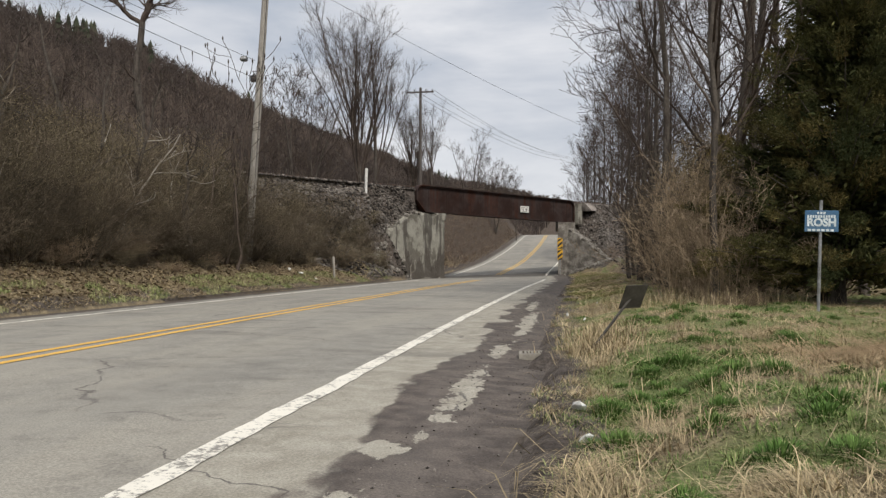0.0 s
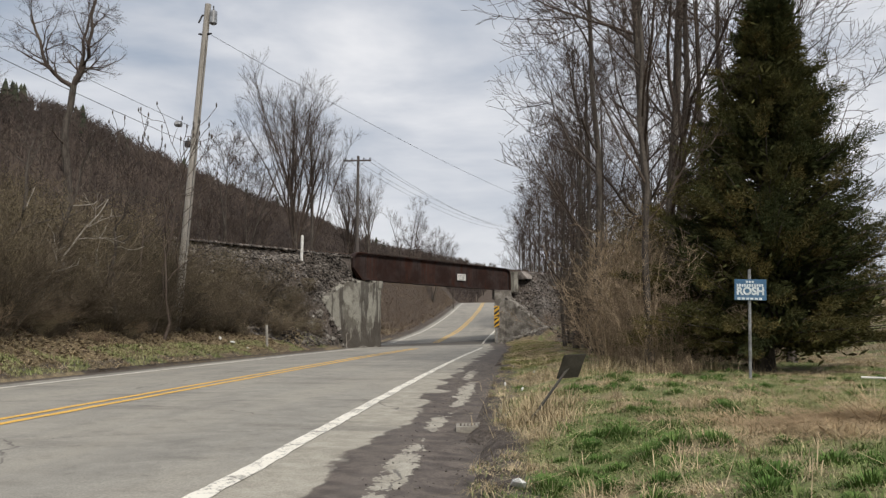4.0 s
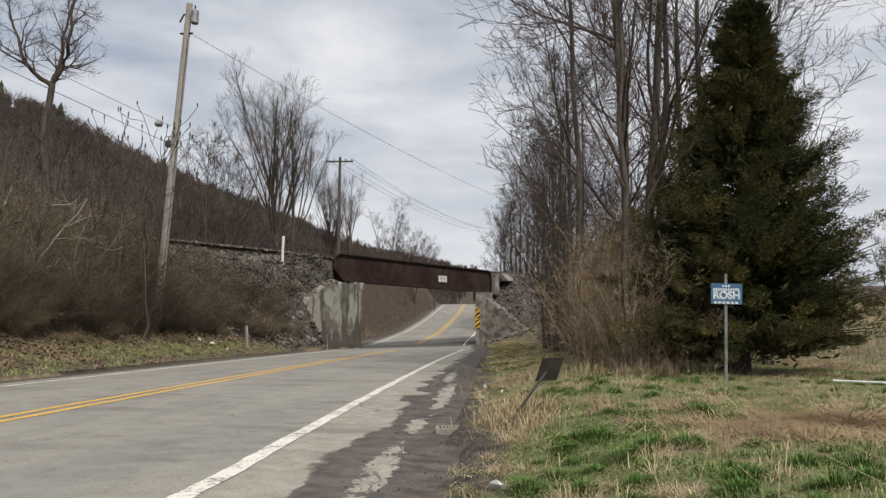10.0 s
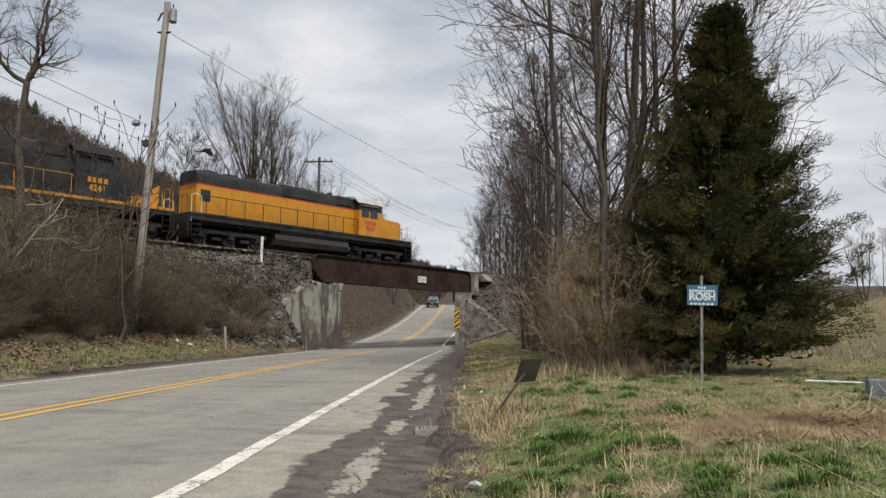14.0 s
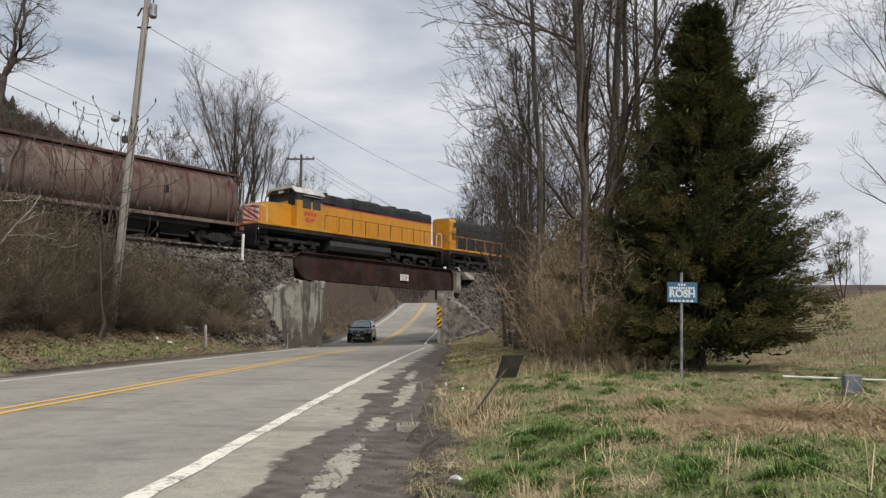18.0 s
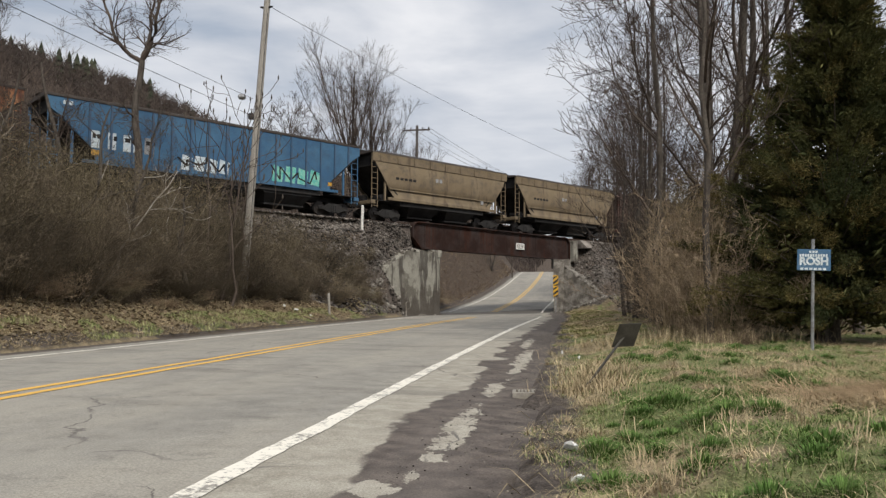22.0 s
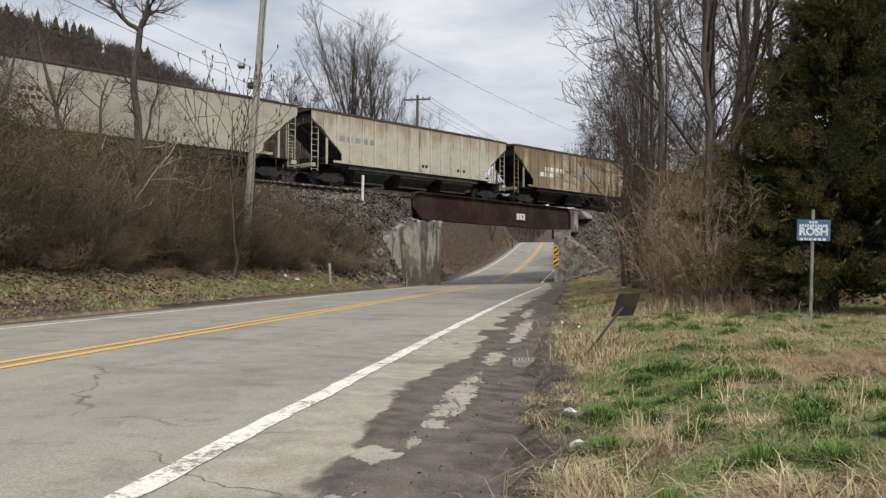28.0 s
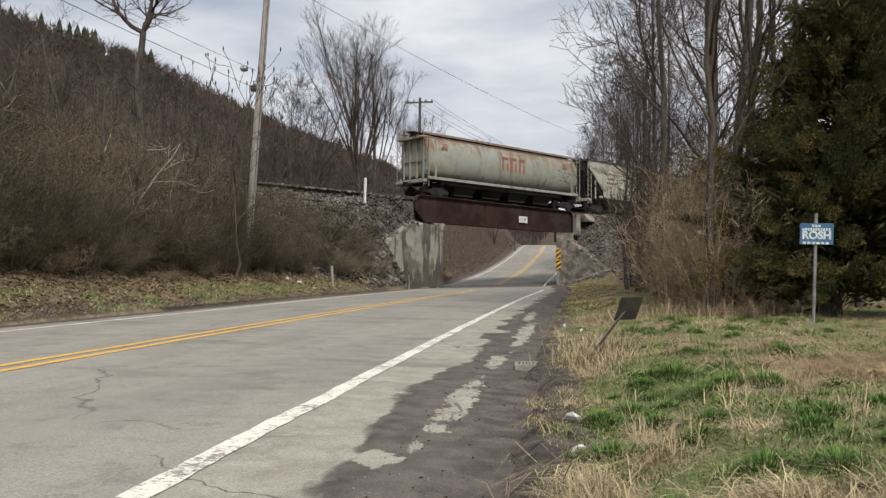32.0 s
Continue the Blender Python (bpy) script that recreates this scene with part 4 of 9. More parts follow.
def truck_frame(wheels, r, reach):
    """Side frames, springs, bolster and brake rigging of a bogie."""
    sh = Shape()
    for y in (-1.04, 1.04):
        if len(wheels) == 2:
            w = wheels[1]
            sh.prism([(-w - 0.22, r + 0.06), (-w + 0.22, r + 0.12), (-w * 0.45, r + 0.30), (w * 0.45, r + 0.30), (w - 0.22, r + 0.12), (w + 0.22, r + 0.06), (w + 0.22, r - 0.08), (w - 0.15, r - 0.10), (w * 0.38, r - 0.26), (-w * 0.38, r - 0.26), (-w + 0.15, r - 0.10), (-w - 0.22, r - 0.08)], y - 0.07, y + 0.07, "y")
            for x in (-0.16, 0.0, 0.16):
                sh.tube([(x, y * 1.07, r - 0.2), (x, y * 1.07, r + 0.16)], 0.06, 8)
        else:
            w = wheels[-1]
            sh.box(-w - 0.55, y - 0.08, r + 0.12, w + 0.55, y + 0.08, r + 0.38, 0.03)
            for x in wheels:
                sh.box(x - 0.2, y - 0.1, r - 0.14, x + 0.2, y + 0.1, r + 0.16, 0.03)
                sh.tube([(x, y * 1.1 - 0.02, r), (x, y * 1.1 + 0.02, r)], 0.12, 10)
            for x in (-w / 2, w / 2):
                sh.box(x - 0.32, y - 0.06, r - 0.26, x + 0.32, y + 0.06, r - 0.05, 0.03)
                sh.tube([(x - 0.25, y * 1.12, r + 0.2), (x + 0.3, y * 1.12, r + 0.2)], 0.09, 10)
        for x in wheels:
            sh.box(x - r - 0.08, y * 0.73 - 0.05, r - 0.15, x - r - 0.02, y * 0.73 + 0.05, r + 0.2)
    sh.box(-0.2, -1.1, r - 0.02, 0.2, 1.1, r + 0.26, 0.03)
    sh.tube([(0, 0, r + 0.2), (0, 0, r + 0.42)], 0.3, 12)
    return sh


AXLES = []


def add_truck(car, x, wheels, r, key):
    t = part("truck", shared("truck:" + key, lambda: truck_frame(wheels, r, 0), UNDER), None, car, m=pose(x, 0, 0))
    for w in wheels:
        a = part("wheelset", shared("wheelset:" + key, lambda: wheelset_shape(r), WHEEL_STEEL), None, t, m=pose(w, 0, r))
        AXLES.append((a, car, w, r))
    return t


def coupler(car, x, sg):
    sh = Shape().box(x - sg * 0.9, -0.09, 0.80, x - sg * 0.2, 0.09, 1.0, 0.02).box(x - sg * 0.26, -0.16, 0.74, x + sg * 0.02, 0.16, 1.05, 0.05)
    part("coupler", sh, STEEL_DARK, car)
    part("air_hose", Shape().tube([(x - sg * 0.5, 0.3, 0.9), (x - sg * 0.2, 0.32, 0.55), (x, 0.2, 0.45)], 0.03, 6), BLACK, car)


def locomotive(L, body_mat, top_mat, sill_mat, rail_mat, split, label, number, ends):
    """A six-axle hood-type diesel; x is the cab end."""
    car = tagged(new("locomotive"), label, "locomotive", "train locomotives")
    h = L / 2
    part("underframe", Shape().box(-h + 0.6, -1.2, 1.15, h - 0.6, 1.2, 1.58, 0.04).box(-h + 0.55, -1.5, 1.3, h - 0.55, 1.5, 1.58, 0.02), UNDER, car)
    part("walkway", Shape().box(-h + 0.5, -1.54, 1.582, h - 0.5, 1.54, 1.74, 0.015), sill_mat, car)
    # long hood: painted sides, dark top
    x0, x1, zs, zt = -h + 1.25, h - 6.1, split, 4.42
    part("hood_side", Shape().box(x0, -0.92, 1.742, x1, 0.92, zs, 0.02), body_mat, car)
    part("hood_top", Shape().prism(rounded_section(0.92, zs + 0.002, zt, 0.32), x0, x1, "x"), top_mat, car)
    if body_mat is YELLOW:
        part("red_stripe", Shape().box(x0 + 0.02, -0.928, zs - 0.05, x1 - 0.02, -0.921, zs + 0.035).box(x0 + 0.02, 0.921, zs - 0.05, x1 - 0.02, 0.928, zs + 0.035), RED_PAINT, car)
        part("hood_end_cap", Shape().box(x0 - 0.02, -0.925, 3.55, x0 - 0.003, 0.925, 3.62), RED_PAINT, car)
    # dynamic brake blister and inlet boxes above the walkway
    part("brake_blister", Shape().prism(rounded_section(0.99, 3.72, 4.50, 0.34), x0 + 6.4, x0 + 9.2, "x"), top_mat, car)
    part("air_inlet", Shape().box(x1 - 1.75, -1.0, 3.70, x1 - 0.25, 1.0, 4.40, 0.08), LOCO_BLACK, car, "dark ribbed air inlet box")
    part("radiator_grille", Shape().box(x0 + 0.5, -0.955, 3.62, x0 + 4.6, -0.923, 4.08, 0.01).box(x0 + 0.5, 0.923, 3.62, x0 + 4.6, 0.955, 4.08, 0.01), top_mat, car)
    fan = shared("fan", lambda: Shape().tube([(0, 0, 0), (0, 0, 0.10), (0, 0, 0.16)], [0.68, 0.68, 0.60], 20).tube([(0, 0, 0.16), (0, 0, 0.2)], 0.16, 10), ROOF_GREY)
    for k in range(3):
        part("roof_fan", fan, None, car, m=pose(x0 + 1.2 + k * 1.55, 0, zt - 0.03))
    for k in range(2):
        part("roof_fan", fan, None, car, m=pose(x0 + 7.05 + k * 1.5, 0, 4.47) @ Matrix.Scale(0.8, 4))
    part("exhaust_stack", Shape().box(x0 + 9.7, -0.3, zt - 0.05, x0 + 10.6, 0.3, zt + 0.12, 0.03), LOCO_BLACK, car)
    # doors along the hood
    door = shared("hood_door:" + body_mat.name, lambda: Shape().box(-0.34, -0.008, 0, 0.34, 0.008, 1.55, 0.006).box(0.22, -0.03, 0.75, 0.26, 0.0, 0.9), body_mat)
    for k in range(13):
        x = x0 + 1.1 + k * 0.86
        if x < x1 - 0.9:
            for y, rz in ((-0.929, 0), (0.929, 180)):
                part("hood_door", door, None, car, m=pose(x, y, 1.86, 0, 0, rz))
    part("sand_hatch", Shape().box(x0 + 0.28, -0.94, 2.55, x0 + 0.95, -0.924, 3.25, 0.01), LOCO_BLACK, car, "dark square vent on the hood")
    # cab
    c0, c1 = x1 + 0.004, x1 + 2.35
    part("cab", Shape().prism([(-1.48, 1.742), (1.48, 1.742), (1.48, 3.55), (-1.48, 3.55)], c0, c1, "x"), body_mat, car)
    part("cab_upper", Shape().prism([(-1.48, 3.552), (1.48, 3.552), (1.46, 4.02), (1.12, 4.36), (-1.12, 4.36), (-1.46, 4.02)], c0, c1, "x"), top_mat, car)
    roof_m = CAB_ROOF if body_mat is YELLOW else top_mat
    part("cab_roof", Shape().prism([(-1.54, 4.04), (-1.54, 4.08), (-1.16, 4.50), (-0.4, 4.60), (0.4, 4.60), (1.16, 4.50), (1.54, 4.08), (1.54, 4.04), (1.1, 4.365), (-1.1, 4.365)], c0 - 0.15, c1 + 0.2, "x"), roof_m, car, "pale grey cab roof" if roof_m is CAB_ROOF else "")
    for y in (-1.49, 1.49):
        part("side_window", Shape().box(c0 + 0.22, y - 0.012, 3.05, c0 + 0.95, y + 0.012, 3.78, 0.02), CAB_GLASS, car)
        part("side_window", Shape().box(c0 + 1.1, y - 0.012, 3.05, c0 + 1.85, y + 0.012, 3.78, 0.02), CAB_GLASS, car)
        part("sunshade", Shape().box(c0 + 0.15, y - (0.22 if y < 0 else 0), 3.86, c0 + 1.95, y + (0.22 if y > 0 else 0), 3.89, 0.005), roof_m, car)
    for y in (-0.95, 0.95):
        part("windscreen", Shape().box(c1 - 0.005, y - 0.36, 3.2, c1 + 0.02, y + 0.36, 3.95, 0.02), CAB_GLASS, car)
    part("number_board", Shape().box(c1 - 0.3, -0.9, 4.05, c1 + 0.12, 0.9, 4.34, 0.03), LOCO_BLACK, car)
    part("headlight", Shape().tube([(c1 + 0.12, -0.14, 4.2), (c1 + 0.16, -0.14, 4.2)], 0.11, 12).tube([(c1 + 0.12, 0.14, 4.2), (c1 + 0.16, 0.14, 4.2)], 0.11, 12), CAB_ROOF, car)
    # short nose
    n1 = h - 1.15
    nose = Shape().prism([(c1 + 0.004, 1.742), (n1, 1.742), (n1, 3.05), (n1 - 0.25, 3.18), (c1 + 0.004, 3.28)], -0.93, 0.93, "y")
    part("short_hood", nose, body_mat, car)
    part("nose_door", Shape().box(n1 - 0.005, -0.35, 1.80, n1 + 0.015, 0.35, 2.95, 0.01), body_mat, car)
    if ends == "chevron":
        part("warning_panel", Shape().box(n1 + 0.016, -0.92, 1.78, n1 + 0.03, 0.92, 3.04, 0.004), RED_PAINT, car, "red and white striped nose panel")
        stripes = Shape()
        for k in range(-2, 4):
            q = [(-0.9, 2.62 + k * 0.42), (0.9, 1.62 + k * 0.42), (0.9, 1.83 + k * 0.42), (-0.9, 2.83 + k * 0.42)]
            q = [(a, min(max(b, 1.8), 3.02)) for a, b in q]
            stripes.prism(q, n1 + 0.031, n1 + 0.036, "x")
        part("warning_stripes", stripes, WHITE_PAINT, car, "white diagonal stripes", smooth=0)
    if ends == "yellow":
        part("hood_end", Shape().box(x0 - 0.03, -0.94, 1.744, x0 + 0.9, 0.94, 4.2, 0.02).prism(rounded_section(0.935, 4.16, 4.435, 0.3), x0 - 0.03, x0 + 0.9, "x"), YELLOW, car, "yellow rear hood end")
        part("nose_side", Shape().prism([(c1 + 0.35, 1.744), (n1 + 0.01, 1.744), (n1 + 0.01, 3.05), (n1 - 0.45, 2.75), (n1 - 0.35, 2.55), (c1 + 0.95, 2.2), (c1 + 1.0, 2.0)], -0.945, 0.945, "y"), YELLOW, car, "yellow nose flash")
    # pilots, steps and rails
    for sg in (-1, 1):
        part("pilot", Shape().prism([(sg * (h - 0.52), 1.6), (sg * (h - 0.44), 1.6), (sg * (h - 0.40), 0.4), (sg * (h - 0.48), 0.2)], -1.45, 1.45, "y"), UNDER, car)
        coupler(car, sg * h, sg)
        for y in (-1.48, 1.48):
            st = Shape()
            for k in range(4):
                st.box(sg * (h - 0.62), y - 0.12, 0.42 + k * 0.30, sg * (h - 1.2), y + 0.05, 0.45 + k * 0.30)
            st.box(sg * (h - 0.60), y - 0.02, 0.3, sg * (h - 0.64), y + 0.02, 1.7).box(sg * (h - 1.18), y - 0.02, 0.3, sg * (h - 1.22), y + 0.02, 1.7)
            part("steps", st, UNDER, car)
            part("grab_rail", Shape().tube([(sg * (h - 0.60), y, 1.2), (sg * (h - 0.60), y, 2.75), (sg * (h - 0.9), y, 2.85), (sg * (h - 1.25), y, 2.7), (sg * (h - 1.25), y, 1.7)], 0.022, 6), WHITE_PAINT if rail_mat is not YELLOW else YELLOW, car)
        er = Shape()
        for y in (-1.1, -0.55, 0.55, 1.1):
            er.tube([(sg * (h - 0.56), y, 1.74), (sg * (h - 0.56), y, 2.8)], 0.018, 5)
        er.tube([(sg * (h - 0.56), -1.1, 2.8), (sg * (h - 0.56), 1.1, 2.8)], 0.018, 5)
        part("end_railing", er, rail_mat, car)
    post = shared("rail_post:" + rail_mat.name, lambda: Shape().tube([(0, 0, 1.60), (0, 0, 2.80)], 0.024, 5), rail_mat)
    for y in (-1.5, 1.5):
        xs = np.linspace(x0 + 0.3, c0 - 0.2, 10)
        for x in xs:
            part("rail_post", post, None, car, m=pose(x, y, 0))
        part("handrail", Shape().tube([(x0 + 0.3, y, 2.80), (c0 - 0.2, y, 2.80)], 0.024, 6), rail_mat, car)
    # tanks below the frame
    tank = [(-1.38, 0.75), (-1.22, 0.42), (-0.9, 0.34), (0.9, 0.34), (1.22, 0.42), (1.38, 0.75), (1.30, 1.10), (1.0, 1.16), (-1.0, 1.16), (-1.30, 1.10)]
    part("fuel_tank", Shape().prism(tank, -3.3, 3.1, "x"), TANK_GREY, car)
    part("air_tank", Shape().tube([(-3.0, -1.22, 1.32), (2.9, -1.22, 1.32)], 0.2, 12).tube([(-3.0, 1.22, 1.32), (2.9, 1.22, 1.32)], 0.2, 12), TANK_GREY, car)
    for sg in (-1, 1):
        add_truck(car, sg * 6.45, (-2.05, 0.0, 2.05), 0.51, "six")
    part("horn", Shape().tube([(c0 + 0.8, 0.3, 4.6), (c0 + 0.8, 0.3, 4.72), (c0 + 1.4, 0.3, 4.72)], [0.03, 0.04, 0.08], 8), LOCO_BLACK, car)
    part("antenna", Shape().box(x0 + 11.2, -0.3, zt + 0.005, x0 + 11.3, 0.3, zt + 0.28, 0.01), LOCO_BLACK, car)
    # numbers and owner's bars under the cab windows
    ink = RED_PAINT if body_mat is YELLOW else YELLOW
    num = lettering(number, 0.46)
    num.materials.append(ink)
    for y, rz in ((-1.486, 0), (1.486, 180)):
        part("number", num, None, car, m=pose(c0 + 1.15, y, 2.25, 90, 0, rz))
        bars = Shape()
        for k in range(4):
            bars.box(-0.55 + k * 0.29, -0.003, 2.55, -0.33 + k * 0.29, 0.003, 2.83)
        part("owner_bars", bars, ink, car, m=pose(c0 + 1.15, y, 0, 0, 0, rz), smooth=0)
    return car


def car_paint_bars(car, x, y, z, w, h, n, material, rz=0):
    """A line of unreadable marking as plain bars."""
    sh = Shape()
    for k in range(n):
        sh.box(-w / 2 + k * w / n, -0.004, 0, -w / 2 + (k + 0.72) * w / n, 0.004, h)
    part("marking", sh, material, car, m=pose(x, y, z, 0, 0, rz), smooth=0)


GRAFFITI_WHITE = mat("pale_spray_paint", (0.55, 0.60, 0.62), (0.42, 0.5, 0.55), 0.6, 0, 4, 30, 0)
GRAFFITI_TEAL = mat("teal_spray_paint", (0.10, 0.42, 0.36), (0.25, 0.52, 0.42), 0.6, 0, 4, 30, 0)
GREY_PATCH = mat("grey_paint_patch", (0.28, 0.28, 0.28), (0.22, 0.22, 0.22), 0.7, 0, 3, 30, 0)
OCHRE = mat("ochre_marking", (0.55, 0.30, 0.04), None, 0.6, 0, 3, 30, 0)


def hopper_common(car, L, under_mat, hatch_z, style, trim):
    h = L / 2
    part("center_sill", Shape().box(-h + 0.5, -0.35, 0.85, h - 0.5, 0.35, 1.15, 0.02), UNDER, car)
    for sg in (-1, 1):
        coupler(car, sg * h, sg)
        part("end_sill", Shape().box(sg * (h - 0.85), -1.5, 0.98, sg * (h - 0.5), 1.5, 1.22, 0.02), trim, car)
        part("end_platform", Shape().box(sg * (h - 2.7), -1.46, 1.222, sg * (h - 0.55), 1.46, 1.26), UNDER, car)
        for y in (-1.42, 1.42):
            ld = Shape()
            for x in (h - 0.58, h - 1.05):
                ld.box(sg * x - 0.022, y - 0.022, 0.75, sg * x + 0.022, y + 0.022, hatch_z - 0.1)
            for k in range(9):
                ld.box(sg * (h - 0.58), y - 0.012, 0.85 + k * 0.36, sg * (h - 1.05), y + 0.012, 0.88 + k * 0.36)
            part("ladder", ld, trim, car)
        for y in (-1.41, 1.41):
            part("corner_post", Shape().box(sg * (h - 1.75), y - 0.05, 1.26, sg * (h - 1.63), y + 0.05, hatch_z - 0.5), trim, car)
        part("brake_gear", Shape().tube([(sg * (h - 1.9), -0.9, 1.55), (sg * (h - 1.9), 0.2, 1.55)], 0.2, 10).box(sg * (h - 1.6), 0.3, 1.27, sg * (h - 1.2), 0.9, 1.75, 0.03), UNDER, car)
    # roof walk and hatches
    rw = Shape().box(-h + 0.45, -0.36, hatch_z + 0.09, h - 0.45, 0.36, hatch_z + 0.12)
    for k in range(int(L / 1.3)):
        x = -h + 0.9 + k * 1.3
        rw.box(x - 0.02, -0.34, hatch_z - 0.1, x + 0.02, 0.34, hatch_z + 0.09)
    part("roof_walk", rw, ROOF_RUST, car)
    part("roof_hatch", Shape().box(-h + 1.4, -1.02, hatch_z - 0.06, h - 1.4, -0.48, hatch_z + 0.085, 0.03).box(-h + 1.4, 0.48, hatch_z - 0.06, h - 1.4, 1.02, hatch_z + 0.085, 0.03), ROOF_RUST, car)
    r = 0.42
    for sg in (-1, 1):
        add_truck(car, sg * (h - 2.15), (-0.89, 0.89), r, "four")


def hopper_bays(car, L, n, top, material, half=1.3):
    """Outlet hoppers below the body."""
    h = L / 2
    a = -h + 3.5
    w = (L - 7.0) / n
    for k in range(n):
        c = a + (k + 0.5) * w
        q = w * 0.5
        b = max(0.45, q * 0.62)
        rings = [[(c - q, -half, top), (c + q, -half, top), (c + q, half, top), (c - q, half, top)], [(c - b - 0.3, -half, 0.95), (c + b + 0.3, -half, 0.95), (c + b + 0.3, half, 0.95), (c - b - 0.3, half, 0.95)], [(c - b, -0.75, 0.42), (c + b, -0.75, 0.42), (c + b, 0.75, 0.42), (c - b, 0.75, 0.42)]]
        part("outlet_hopper", Shape().loft(rings).box(c - b - 0.08, -0.85, 0.30, c + b + 0.08, 0.85, 0.42, 0.02), material, car, smooth=0)


def ribbed_hopper(L, paint, label, ribs=15, trim=None, bays=3, under=None, rib=None):
    car = tagged(new("hopper_wagon"), label, "hopper wagon", "train wagons")
    h, zt, zb = L / 2, 4.40, 1.52
    trim = trim or paint
    cut = 2.75
    side = [(-h + 0.5, zt), (-h + 0.5, zt - 0.5), (-h + 1.15, zt - 0.95), (-h + cut, zb + 0.45), (-h + cut, zb), (h - cut, zb), (h - cut, zb + 0.45), (h - 1.15, zt - 0.95), (h - 0.5, zt - 0.5), (h - 0.5, zt)]
    for y in (-1.5, 1.5):
        part("side_sheet", Shape().prism(side, y - 0.02, y + 0.02, "y"), paint, car, smooth=0)
        part("side_sill", Shape().box(-h + cut - 0.6, y - 0.05, zb - 0.16, h - cut + 0.6, y + 0.05, zb - 0.002, 0.01), trim, car)
        part("top_chord", Shape().box(-h + 0.45, y - 0.06, zt - 0.02, h - 0.45, y + 0.06, zt + 0.10, 0.015), ROOF_RUST, car)
        sg = -1 if y < 0 else 1
        if ribs:
            for k in range(ribs):
                x = -h + 1.4 + k * (L - 2.8) / (ribs - 1)
                d = h - abs(x)
                lo = zb + 0.01 if d > cut else max(zb + 0.45, zt - 0.95 - (d - 1.15) / (cut - 1.15) * (zt - 0.95 - zb - 0.45) + 0.02) if d > 1.15 else zt - 0.95
                part("side_rib", Shape().prism([(x - 0.05, y + sg * 0.021), (x - 0.045, y + sg * 0.11), (x + 0.045, y + sg * 0.11), (x + 0.05, y + sg * 0.021)], lo, zt - 0.03, "z"), rib or paint, car, smooth=0)
    # roof and slope sheets
    part("roof", Shape().prism([(-1.54, zt + 0.0), (-1.44, zt + 0.12), (-0.4, zt + 0.22), (0.4, zt + 0.22), (1.44, zt + 0.12), (1.54, zt + 0.0)], -h + 0.46, h - 0.46, "x"), ROOF_RUST, car)
    for sg in (-1, 1):
        part("slope_sheet", Shape().prism([(sg * (h - 0.65), zt - 0.05), (sg * (h - 0.65), zt - 0.7), (sg * (h - 3.6), zb - 0.3), (sg * (h - 3.68), zb - 0.3), (sg * (h - 0.75), zt - 0.72)], -1.478, 1.478, "y"), under or UNDER, car)
    hopper_bays(car, L, bays, zb - 0.1, under or UNDER)
    part("belly", Shape().box(-h + 3.4, -1.40, zb - 0.45, h - 3.4, 1.40, zb - 0.162, 0.02), under or UNDER, car)
    hopper_common(car, L, under, zt + 0.2, "ribbed", trim)
    return car


